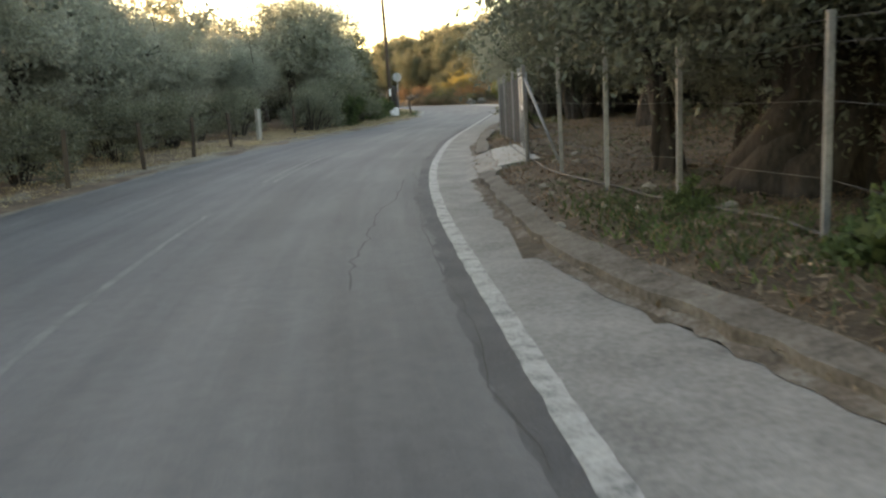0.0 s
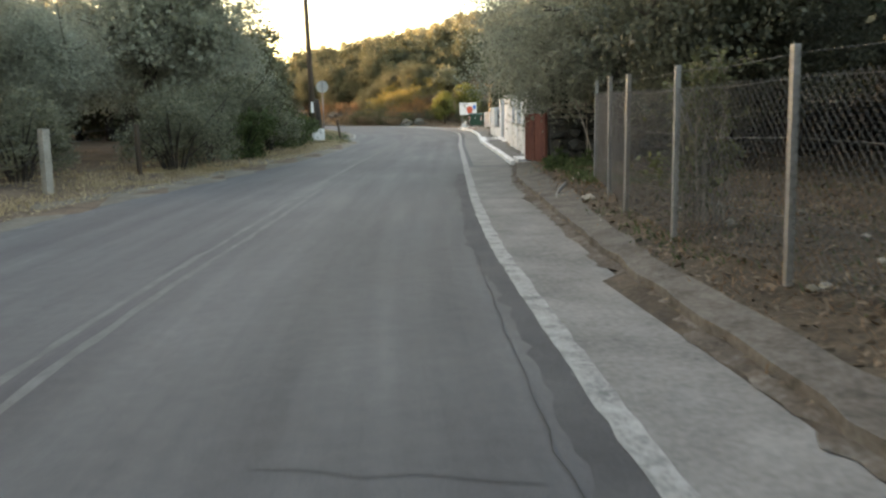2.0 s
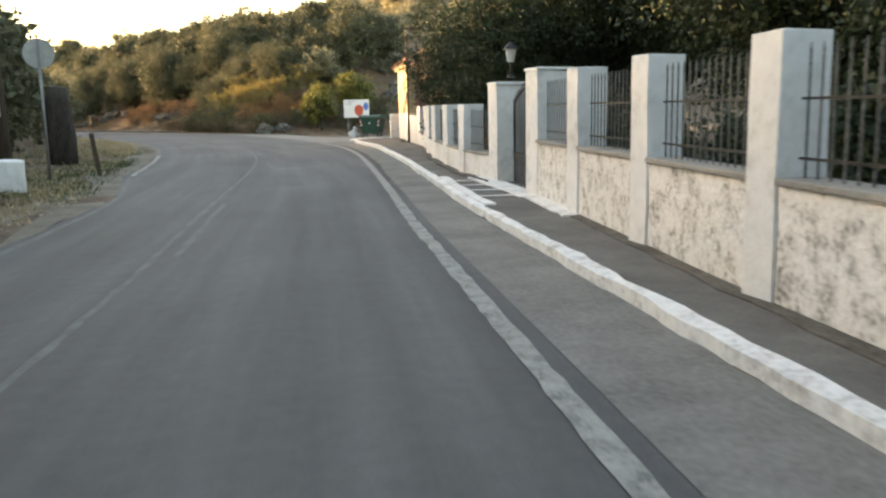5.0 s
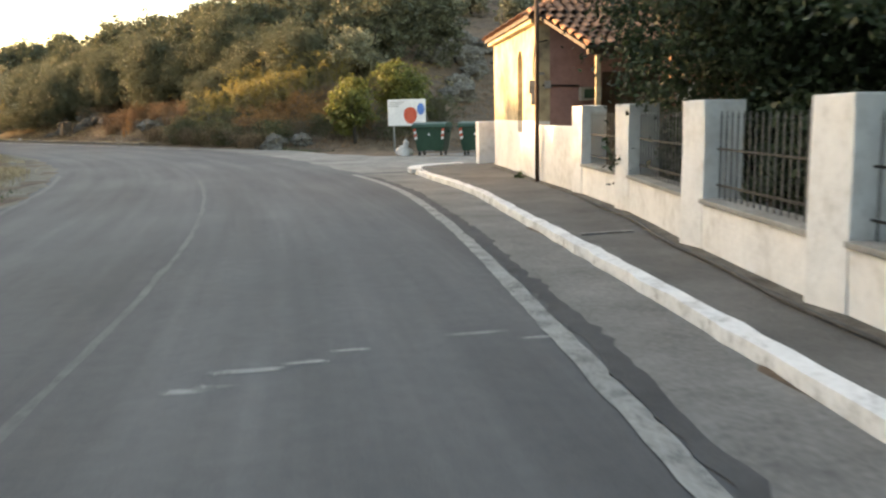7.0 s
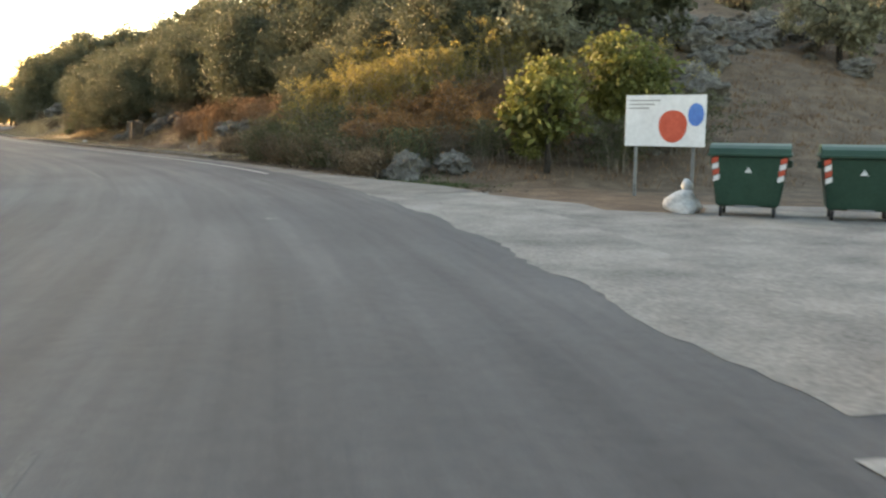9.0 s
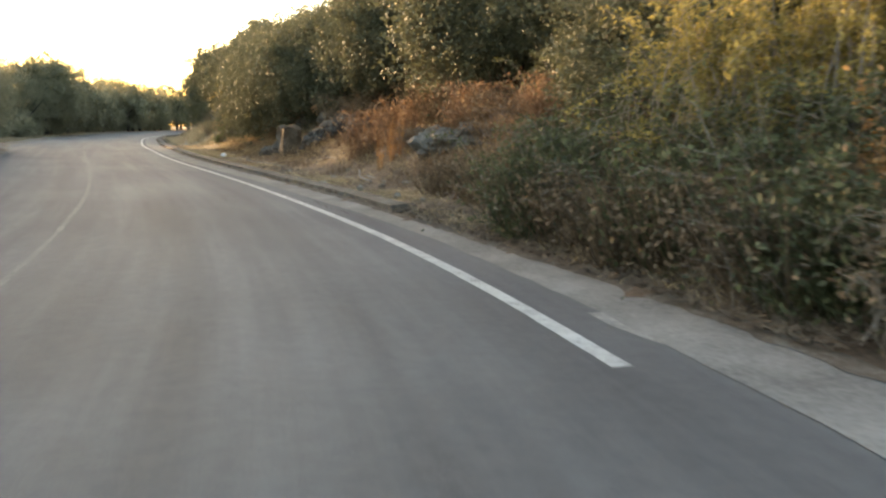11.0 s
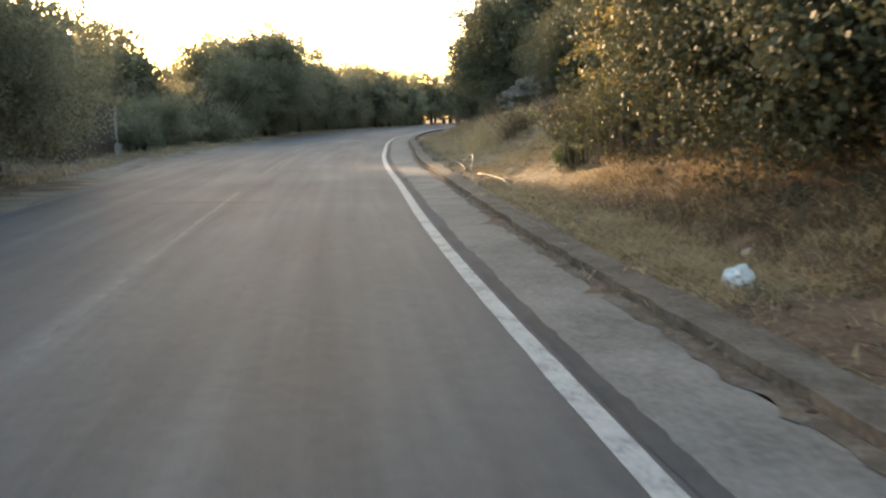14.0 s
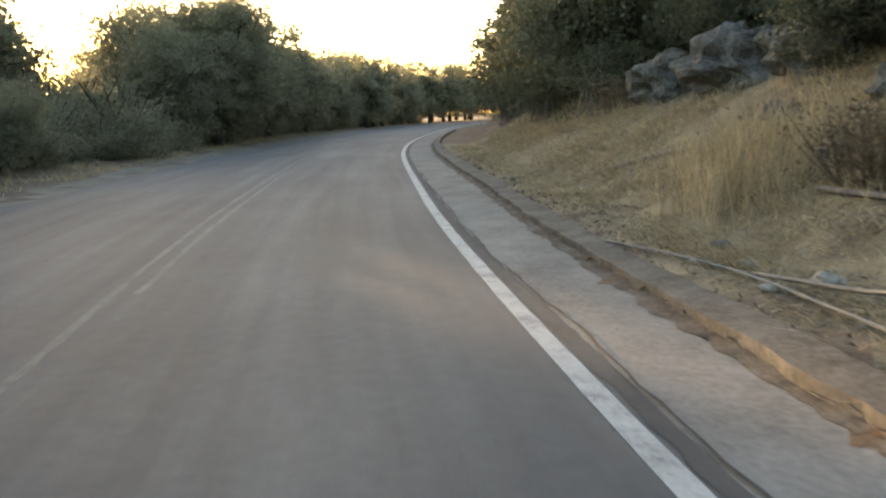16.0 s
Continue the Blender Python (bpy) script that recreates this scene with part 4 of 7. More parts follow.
OAK_A = tree_meshes(21, 5.2, 0.11, 2.4, 2.5, 2.35, 32000, 0.078, 0.021, M_OAK, 24, 5, -0.95)
OAK_B = tree_meshes(22, 4.6, 0.1, 2.3, 2.2, 2.05, 30000, 0.078, 0.021, M_OAK, 22, 5, -0.95)
PINE = tree_meshes(23, 9.0, 0.22, 3.3, 4.2, 4.6, 32000, 0.13, 0.03, M_PINE, 22, 8, -0.95)
OAK_BACK = tree_meshes(26, 5.4, 0.12, 2.4, 2.6, 2.4, 5600, 0.19, 0.05, M_OAK, 13, 4, -0.98)
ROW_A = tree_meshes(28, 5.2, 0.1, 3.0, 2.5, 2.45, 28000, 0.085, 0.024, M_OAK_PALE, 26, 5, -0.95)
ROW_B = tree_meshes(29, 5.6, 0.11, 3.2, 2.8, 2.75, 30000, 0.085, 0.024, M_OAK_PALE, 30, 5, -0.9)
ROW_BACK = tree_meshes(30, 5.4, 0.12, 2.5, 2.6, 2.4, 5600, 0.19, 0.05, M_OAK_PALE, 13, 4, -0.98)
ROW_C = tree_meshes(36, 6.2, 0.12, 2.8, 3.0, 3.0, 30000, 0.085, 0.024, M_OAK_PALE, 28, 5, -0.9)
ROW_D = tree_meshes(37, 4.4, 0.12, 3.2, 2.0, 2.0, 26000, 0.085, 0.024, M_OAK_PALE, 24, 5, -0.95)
# same tree twice: leaves darkened for grove shade, then paled for field haze
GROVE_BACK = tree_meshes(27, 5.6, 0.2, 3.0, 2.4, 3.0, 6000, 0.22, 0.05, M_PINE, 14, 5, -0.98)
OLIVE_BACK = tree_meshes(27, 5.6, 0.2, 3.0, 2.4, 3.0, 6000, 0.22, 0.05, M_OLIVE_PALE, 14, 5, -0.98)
HILL_A = tree_meshes(31, 4.4, 0.13, 2.6, 1.9, 2.1, 4800, 0.2, 0.06, M_SCRUB, 12, 4, -0.98)
HILL_B = tree_meshes(32, 3.6, 0.12, 2.3, 1.6, 1.7, 4200, 0.2, 0.06, M_SCRUB_GREY, 11, 4, -0.98)
HILL_C = tree_meshes(33, 3.8, 0.12, 2.2, 1.7, 1.8, 4200, 0.2, 0.06, M_SCRUB_GREY, 11, 4, -0.98)

rg = np.random.RandomState(5)
OL = "grey-green olive tree with a gnarled trunk"
# trees at negative y are unseen, added to block sky light from behind
for k, (x, y, m, s) in enumerate([(3.8, 9.2, OLIVE_OLD, 1.0), (4.6, 12.6, OLIVE_DROOP, 0.95), (5.6, 23.2, OLIVE_LOW, 1.15), (5.5, 32.6, OLIVE_DROOP, 1.0), (10.5, 14.8, OLIVE_LOW, 1.3), (9.5, 27.5, OLIVE_LOW, 1.3), (7.2, 3.6, OLIVE_LOW, 1.2), (7.4, 12.6, OLIVE_LOW, 1.1), (8.6, 9.5, OLIVE_LOW, 1.3), (3.8, 37.4, OLIVE_GATE, 1.05), (4.25, 34.5, OLIVE_GATE, 1.05), (6.4, 37.6, OLIVE_DROOP, 1.0), (4.6, 30.4, OLIVE_LOW, 0.9), (8.2, 34.6, OLIVE_LOW, 1.0), (6.9, 17.6, OLIVE_LOW, 1.15), (6.3, -4, OLIVE_LOW, 1.1), (3.0, 11.3, OLIVE_HANG, 0.86), (5.2, 7.6, OLIVE_HANG, 0.9), (9, -1, OLIVE_LOW, 1.2), (9.2, 21.6, OLIVE_LOW, 1.0), (4.9, 4.4, OLIVE_LOW, 1.05)]):
    put_tree("olive_tree", m, OL + (" beside the wire fence" if x < 6.2 else " in a shaded grove"), x, y, 47 * k, s, "olive grove")
# back rows added to keep sky light out and darken the grove
back = np.random.RandomState(51)
for i in range(5):
    for j in range(11):
        x, y = 12.2 + 4.7 * i + back.uniform(-1, 1), -8 + 5.2 * j + back.uniform(-1.2, 1.2)
        if not (y > 39 and x < 20):
            put_tree("evergreen_tree", GROVE_BACK, "grove back tree, leaves darkened to stand in for shade", x, y, 53 * j + 31 * i, back.uniform(1.25, 1.5), "grove trees")
# here too, those at negative y are unseen and only block sky light
for k, (x, y, s) in enumerate([(-9.6, 9, 1.0), (-9.2, 14.5, 0.95), (-9.8, 20, 1.0), (-10.2, 25.5, 1.0), (-10, 31, 0.95), (-9.3, 37.5, 0.85), (-7.4, 43, 1.05), (-8.2, 48.5, 1.05), (-7.5, 53.5, 0.85), (-14, 12, 1.1), (-14.5, 18, 1.1),
                               (-15, 24, 1.2), (-14.5, 30, 1.1), (-14, 37, 1.1), (-13, 44, 1.25), (-13, 51, 1.2), (-12, 58, 1.0), (-19, 20, 1.3), (-20, 30, 1.3), (-19, 41, 1.3), (-18, 52, 1.2), (-17, 61, 1.2), (-10, 3, 1.0), (-22, 66, 1.2), (-26, 48, 1.3), (-11, -4, 1.0), (-16, 4, 1.2), (-22, 12, 1.3), (-11, -12, 1.1), (-26, 36, 1.3), (-25, 58, 1.3), (-32, 60, 1.4), (-33, 46, 1.4)]):
    put_tree("olive_tree", OLIVE_FAR if x > -11 else OLIVE_BACK, "olive tree behind the roadside fence, leaves paled for haze" if x > -11 else "olive tree further back, leaves paled for haze", x, y, 71 * k, s * (0.84 if 22 < y < 41 else 1.06 if y > 36 and x > -12 else 1.0) * rg.uniform(0.94, 1.06), "roadside olives")

for k, (x, y, s) in enumerate([(11, 45, 0.9), (9.6, 53, 0.85), (12.5, 58, 1.0), (10.6, 63.5, 0.95), (9.9, 68.2, 0.72), (8.45, 67.2, 0.63), (7.9, 62.6, 0.62), (14, 66, 1.0), (16, 52, 1.1), (17, 60, 1.1), (17, 72, 1.0), (8.6, 47.5, 0.7), (15, 42, 1.0)]):
    put_tree("evergreen_tree", PINE, "tall dense dark green tree in the churchyard", x, y, 59 * k, s, "churchyard trees")

# row of trees against the evening sky on the far side of the road
BEAM = np.array([-23.0, 138.0])
BEAM_WAY = np.array([-math.sin(radians(SUN_BEARING)), math.cos(radians(SUN_BEARING))])


def beam_side(x, y):
    """How far towards the evening sun, and how far aside, a place lies from the sunlit spot at the kerb."""
    d = np.array([x, y]) - BEAM
    return float(d @ BEAM_WAY), float(d @ np.array([BEAM_WAY[1], -BEAM_WAY[0]]))


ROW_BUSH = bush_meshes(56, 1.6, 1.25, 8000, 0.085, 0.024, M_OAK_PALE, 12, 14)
k = 0
for q in np.arange(104, 262, 3.6):
    for row, off in enumerate((-8.0, -11.5, -16)):
        o = off + rg.uniform(-1.5, 1.0) + LEFT_EDGE(q) + 5.2
        x, y = at(q + rg.uniform(-1, 1), o)
        size = rg.uniform(0.82, 1.25) * (1.0 if row == 0 else 1.12) * (0.8 if q < 132.5 else 0.5 if 161 < q < 166.5 else 0.95 if 145 < q < 160 else 1.08 if 160 < q < 176 else 1.15 if q > 176 else 1.0)
        k += 1
        ahead, aside = beam_side(x, y)
        if (row == 2 and k % 2) or (row and q < 113) or (row == 0 and 145 < q < 161) or (ahead > 8 and abs(aside) < 2.8 * size + 0.55):
            continue
        put_tree("oak_tree", (ROW_A, ROW_B, ROW_C, ROW_D, ROW_B)[(k * 7 + int(q)) % 5] if row == 0 and q < 190 else ROW_BACK, "roadside row tree, leaves paled for sun glare" if row == 0 else "tree behind the roadside row, leaves paled for glare", x, y, 83 * k, size, "roadside oaks")
ASIDE = np.array([BEAM_WAY[1], -BEAM_WAY[0]])
# trees and bushes added to leave a narrow gap in the row, through which the low sun reaches the kerb
for k, (ahead, aside, size) in enumerate([(29, 3.3, 1.12), (31, -3.1, 1.05), (34, 6.9, 1.45), (33, -6.8, 1.1), (40, 4.1, 1.45), (43, -3.4, 1.15), (46, 8.2, 1.6), (41, -8.6, 1.15), (52, 4.0, 1.25), (55, -4.0, 1.25), (56, 8.6, 1.2)]):
    x, y = BEAM + BEAM_WAY * ahead + ASIDE * aside
    s0, o0 = along([x], [y])
    if o0[0] < LEFT_EDGE(s0[0]) - 2.2:
        put_tree("oak_tree", (ROW_B, ROW_C)[k % 2], "glare-paled tree added beside the sun gap", x, y, 57 * k, size, "roadside oaks")
# added bushes sized to the sun's height, keeping its light off the road
for k in range(18):
    ahead, aside = 28 + 3.4 * (k // 6), -3.2 + 1.28 * (k % 6)
    x, y = BEAM + BEAM_WAY * ahead + ASIDE * aside
    s0, o0 = along([x], [y])
    if o0[0] < LEFT_EDGE(s0[0]) - 2.2:
        put_bush("shrub", ROW_BUSH, "glare-paled bush added to block sun below the gap", x, y, 47 * k, (0.3 + ahead * 0.1086) / 2.36, "roadside hedge")
for k, q in enumerate(np.arange(105, 240, 2.1)):
    x, y = at(q, LEFT_EDGE(q) - (3.3 if not 144 < q < 162 else 6.8) - 0.5 * math.sin(q * 1.9))
    put_bush("shrub", ROW_BUSH, "bush under the roadside row, leaves paled for glare", x, y, 47 * k, (0.8 if q < 130 else 1.0) + 0.15 * math.sin(k * 2.4), "roadside hedge")
# oaks mostly out of view, added to keep wall and road in shade
for k, (x, y, s) in enumerate([(-9, 70, 0.9), (-15, 76, 1.1), (-13, 84, 1.0), (-20, 82, 1.0), (-16, 91, 0.85), (-24, 92, 0.95), (-27, 76, 1.2), (-12.5, 93.5, 0.8), (-19, 70, 1.2), (-31, 84, 1.2), (-33, 94, 1.1), (-21, 98, 0.95), (-29, 103, 1.1), (-10.5, 88, 0.75), (-14.5, 98.5, 1.1), (-24, 108, 1.2)]):
    put_tree("oak_tree", (OAK_A, OAK_B)[k % 2], "dark evergreen oak added beyond the corner to block low sun", x, y, 83 * k, s, "roadside oaks")

# further unseen rows added as sun blockers, lower towards the house
for k, (x, y) in enumerate([(a + (1.7 if j % 2 else -0.6), 63 + 4.2 * j + 0.8 * (i % 2)) for i, a in enumerate((-9.5, -14, -19, -25)) for j in range(6)]):
    put_tree("oak_tree", OAK_BACK, "dark evergreen oak added beyond the corner to block low sun", x, y, 61 * k, rg.uniform(1.2, 1.45) if y < 80 else 0.75, "roadside oaks")

FIG = tree_meshes(35, 4.2, 0.1, 1.9, 1.75, 2.3, 5200, 0.2, 0.06, M_FIG, 12, 5, -0.95)
put_tree("fig_tree", FIG, "broad-leaved yellow-green tree behind the notice board", 6.7, 97.2, 20, 0.7, "corner trees")
put_tree("fig_tree", FIG, "broad-leaved green tree behind the waste containers", 9.4, 98.6, 130, 0.8, "corner trees")
# unseen taller screen of oaks added between the evening sun and the house
for k, u in enumerate(np.arange(-16, 4.5, 2.2)):
    put_tree("oak_tree", (OAK_A, OAK_BACK)[k % 2], "dark evergreen oak added beyond the corner to block low sun", -16.4 + 0.616 * u + 1.2 * (k % 2), 95.6 + 0.788 * u, 47 * k, 1.02 + 0.06 * math.sin(k * 2.1), "roadside oaks")

# far row added out of view so low sun leaves no streaks on the road
for k in range(20):
    x, y = -35 + 2.5 * math.sin(k * 2.3), 2 + 3.9 * k
    put_tree("oak_tree", ROW_BACK, "unseen hedgerow tree added to stop low sun", x, y, 53 * k, rg.uniform(1.15, 1.45), "field hedgerow")

# trees on the bank above the road
k = 0
for q in np.arange(103, 232, 3.0):
    for off in (7.9, 10.8, 14.2, 18):
        o = off + rg.uniform(-0.9, 0.9) + (1.2 if q < 112 else -1.5 if 127 < q < 136.5 and off < 9 else 0)
        low = (0.64 if off < 12 else 0.78) if 137 < q < 158 else (1.12 if q > 158 else 0.92 if q > 122 else 1.0)
        x, y = at(q + rg.uniform(-1.2, 1.2), o)
        put_tree("oak_tree", (OAK_A, OAK_B)[k % 2] if off < 9 and q < 170 else OAK_BACK, "dark evergreen oak on the stony bank", x, y, 67 * k, rg.uniform(0.85, 1.2) * low, "bank oaks", gz(x, y) - 0.15)
        k += 1

for q, o in ((124, 6.7), (126, 6.2), (127.8, 5.7), (129.6, 5.4), (131.4, 5.4), (133.2, 5.5), (135, 5.9)):
    x, y = at(q, o)
    put_tree("oak_tree", (OAK_A, OAK_B)[int(q) % 2], "dark evergreen oak hanging over the roadside bank", x, y, 67 * q, 1.0 + 0.07 * math.sin(q), "bank oaks", gz(x, y) - 0.3)

for x, y, size in ((1.0, 106.6, 0.75), (-0.2, 108.0, 0.68), (2.4, 107.6, 0.85)):
    put_tree("oak_tree", OAK_A, "dark evergreen oak at the edge of the thicket", x, y, 50 * x, size, "bank oaks", gz(x, y) - 0.2)
put_tree("oak_tree", OAK_B, "yellowing oak bush above the open bank", -2.3, 116.0, 40, 0.9, "bank oaks", gz(-2.3, 116.0) - 0.2)

# scattered scrub trees over the hillside
made = 0
tried = 0
placed = []
while made < 250 and tried < 6000:
    tried += 1
    x, y = rg.uniform(-60, 70), rg.uniform(97, 250)
    d = float(hill_distance(np.array([x]), np.array([y]))[0])
    s0, o0 = along([x], [y])
    if d < 5 or d > 85 or (o0[0] < 19 and s0[0] > 101) or (9 < x < 34 and y < 112 and d < 16):
        continue
    if any((x - a) ** 2 + (y - b) ** 2 < 3.2 ** 2 for a, b in placed):
        continue
    placed.append((x, y))
    m = (HILL_A, HILL_B, HILL_A, HILL_C)[made % 4]
    put_tree("scrub_tree", m, "rounded scrub tree on the evening hillside", x, y, 97 * made, rg.uniform(0.75, 1.12), "hillside scrub", gz(x, y) - 0.2)
    made += 1

# ---- churchyard wall: pillars, parapets, iron railings ----
def facing(x0, y0, x1, y1, z=0.12):
    """A pose at (x0, y0) whose x axis runs to (x1, y1)."""
    return pose(x0, y0, z, 0, 0, math.degrees(math.atan2(y1 - y0, x1 - x0)))


churchyard_wall = thing("churchyard_wall", "whitewashed churchyard wall with square pillars and iron railings", "wall", kind="structure")


def pillar(y, h, w, depth, cap=0.0):
    """A square rendered pillar whose road-side far corner stands at y on the wall's line."""
    x = float(WALL_X(y - w / 2))
    bm = box(0, depth, -w, 0, -0.1, h, 0.009, 0.012, y)
    p = part("pillar", bm, M_LIMEWASH, churchyard_wall, "whitewashed square pillar", pose(x, y, 0.12))
    if cap:
        part("cap", box(-0.02, depth + 0.02, -w - 0.02, 0.02, h, h + cap, 0.02, 0.01, 4), M_LIMEWASH, p, "flat cap slab")
    return x


def parapet(y0, y1, h, material, rail_top, bars=True):
    """Low wall between two pillars, its coping, and a railing of vertical bars with two rails."""
    x0, x1 = float(WALL_X(y0)), float(WALL_X(y1))
    L = math.hypot(x1 - x0, y1 - y0)
    m = facing(x0, y0, x1, y1)
    part("parapet", box(0, L, -0.3, -0.04, -0.1, h, 0.012, 0.014, y0), material, churchyard_wall, "rough whitewashed low wall", m)
    part("coping", box(0, L, -0.34, 0.0, h, h + 0.045, 0.01), M_CONCRETE_PALE, churchyard_wall, "grey stone coping", m)
    if bars:
        rail = part("railing", box(0, L, -0.182, -0.168, rail_top - 0.28, rail_top - 0.262), M_IRON, churchyard_wall, "dark iron railing", m)
        part("rail", box(0, L, -0.182, -0.168, h + 0.16, h + 0.178), M_IRON, rail)
        bar = from_bm("bar", box(-0.006, 0.006, -0.181, -0.169, h + 0.04, rail_top), M_RAIL)
        spike = bmesh.new()
        bmesh.ops.create_cone(spike, segments=4, radius1=0.013, radius2=0.002, depth=0.07, cap_ends=True, matrix=Matrix.Translation((0, -0.175, rail_top + 0.04)))
        spike = from_bm("spike", spike, M_RAIL)
        n = int(L / 0.13)
        for k in range(n):
            child("bar", bar, rail, pose((k + 0.5) * L / n, 0, 0))
            child("spike", spike, rail, pose((k + 0.5) * L / n, 0, 0))


UP_Y = [38.9, 41.3, 43.7, 46.1, 48.5, 50.9]
for y in UP_Y:
    pillar(y, 1.78, 0.27 if y < 39 else 0.33, 0.38)
pillar(53.3, 1.84, 0.5, 0.56, 0.05)
pillar(55.86, 1.7, 0.5, 0.6, 0.06)
LOW_Y = [58.0, 60.4, 63.15, 65.75, 68.75, 71.2]
for y in LOW_Y:
    pillar(y, 1.39, 0.42, 0.42)
for a, b in zip(UP_Y, UP_Y[1:] + [52.8]):
    parapet(a, b - 0.34 if b != 52.8 else b, 0.8, M_LIMEWASH_OLD, 1.62)
for a, b in zip([55.86] + LOW_Y, LOW_Y):
    parapet(a, b - 0.42, 0.45, M_LIMEWASH, 1.22)
x0, x1 = float(WALL_X(71.2)), float(WALL_X(73.7))
part("parapet", box(0, math.hypot(x1 - x0, 2.5), -0.28, -0.02, -0.1, 1.06, 0.015, 0.012, 3), M_LIMEWASH, churchyard_wall, "whitewashed solid wall beside the house", facing(x0, 71.2, x1, 73.7))

# iron gate with a cross
gx0, gx1 = float(WALL_X(53.3)) + 0.28, float(WALL_X(55.17)) + 0.28
gate = thing("iron_gate", "dark wrought iron churchyard gate with a white cross", "gate", facing(gx0, 53.31, gx1, 55.16))
GL = math.hypot(gx1 - gx0, 1.85)
part("base_panel", box(0.02, GL - 0.02, -0.012, 0.012, 0.04, 0.5, 0.004), M_GATE_PANEL, gate, "flaking dark grey sheet iron lower panel")
part("rail", box(0.02, GL - 0.02, -0.02, 0.02, 0.5, 0.54), M_IRON, gate)
part("stile", box(0.02, 0.06, -0.02, 0.02, 0.04, 1.45), M_IRON, gate)
part("stile", box(GL - 0.06, GL - 0.02, -0.02, 0.02, 0.04, 1.45), M_IRON, gate)
part("stile", box(GL / 2 - 0.025, GL / 2 + 0.025, -0.022, 0.022, 0.04, 1.56), M_IRON, gate)
arch = [((0.04 + (GL - 0.08) * k, 0, 1.4 + 0.24 * math.sin(k * math.pi)), 0.02) for k in np.linspace(0, 1, 13)]
child("arch", tubes("arch", [([a for a, _ in arch], 0.02)], M_BROWN_IRON, 6), gate, None, "curved rust-brown top rail")
for k in range(15):
    q = 0.1 + (GL - 0.2) * k / 14
    top = 1.4 + 0.24 * math.sin((q - 0.04) / (GL - 0.08) * math.pi) + 0.1
    if abs(q - GL / 2) > 0.04:
        part("bar", box(q - 0.008, q + 0.008, -0.008, 0.008, 0.5, top), M_IRON, gate)
ring = bmesh.new()
bmesh.ops.create_cone(ring, segments=20, radius1=0.11, radius2=0.11, depth=0.03, cap_ends=True, matrix=Matrix.Translation((GL / 2, 0, 0.98)) @ Matrix.Rotation(radians(90), 4, "X") @ Matrix.Diagonal((0.75, 1.2, 1, 1)))
part("boss", ring, M_BROWN_IRON, gate, "rusty oval lock plate")
cr = box(GL / 2 - 0.017, GL / 2 + 0.017, -0.015, 0.015, 1.56, 1.87)
add_box(cr, GL / 2 - 0.095, GL / 2 + 0.095, -0.0151, 0.0151, 1.745, 1.78)
part("cross", cr, M_BIN_WHITE, gate, "small white painted cross")

# lantern on the far gate pillar
lx = float(WALL_X(55.45)) + 0.3
lantern = thing("lantern", "black iron lantern on the gate pillar", "lantern", pose(lx, 55.45, 0.12 + 1.83))
lb = bmesh.new()
bmesh.ops.create_cone(lb, segments=10, radius1=0.09, radius2=0.03, depth=0.06, cap_ends=True, matrix=Matrix.Translation((0, 0, 0.03)))
bmesh.ops.create_cone(lb, segments=8, radius1=0.02, radius2=0.02, depth=0.22, cap_ends=True, matrix=Matrix.Translation((0, 0, 0.16)))
part("stem", lb, M_IRON, lantern)
lg = bmesh.new()
bmesh.ops.create_cone(lg, segments=6, radius1=0.06, radius2=0.105, depth=0.22, cap_ends=True, matrix=Matrix.Translation((0, 0, 0.38)))
part("glass", lg, M_LAMP_GLASS, lantern, "milky lantern glass")
lt = bmesh.new()
bmesh.ops.create_cone(lt, segments=6, radius1=0.14, radius2=0.02, depth=0.12, cap_ends=True, matrix=Matrix.Translation((0, 0, 0.55)))
part("roof", lt, M_IRON, lantern)

# ---- rust-red sheet gate and dry stone wall ----
red_gate = thing("sheet_gate", "rust-red corrugated sheet metal gate", "gate", facing(2.93, 35.95, 2.93, 38.45, 0.08))
for k in range(2):
    a = 0.02 + k * 1.24
    pts = [(a + 1.21 * i / 44, 0.014 * math.sin(i * math.pi / 2)) for i in range(45)]
    V = [(x, y + d, z) for d in (-0.004, 0.004) for z in (0.05, 1.22) for x, y in pts]
    n = 45
    Fc = [[b + i, b + i + 1, b + n + i + 1, b + n + i] for b in (0, 2 * n) for i in range(n - 1)] + [[n + i, n + i + 1, 3 * n + i + 1, 3 * n + i] for i in range(n - 1)]
    leaf = child("leaf", mesh_np("leaf", V, Fc, M_RUST), red_gate)
    for z in (0.12, 0.62, 1.14):
        part("rail", box(a, a + 1.21, -0.05, -0.02, z, z + 0.04), M_RUST, leaf)
    part("stile", box(a, a + 0.035, -0.05, 0.018, 0.03, 1.25), M_RUST, leaf)

# ---- small house at the corner ----
house = thing("house", "small cream and pink plastered house with a tiled roof", "house", facing(7.52, 73.75, 8.2, 79.1, 0.0))
HL = math.hypot(0.68, 5.35)
HD, HZ = 5.0, 3.05


def slab_part(name, x0, x1, y0, y1, z0, z1, material, parent, label="", holes=()):
    """A wall lying in x and z, with openings cut right through it."""
    xs = sorted({x0, x1, *[h[0] for h in holes], *[h[1] for h in holes]})
    zs = sorted({z0, z1, *[h[2] for h in holes], *[h[3] for h in holes]})
    bm = bmesh.new()
    for a, b in zip(xs, xs[1:]):
        for c, d in zip(zs, zs[1:]):
            if not any(h[0] <= a and b <= h[1] and h[2] <= c and d <= h[3] for h in holes):
                add_box(bm, a, b, y0, y1, c, d)
    bmesh.ops.remove_doubles(bm, verts=bm.verts[:], dist=0.0005)
    return part(name, bm, material, parent, label)


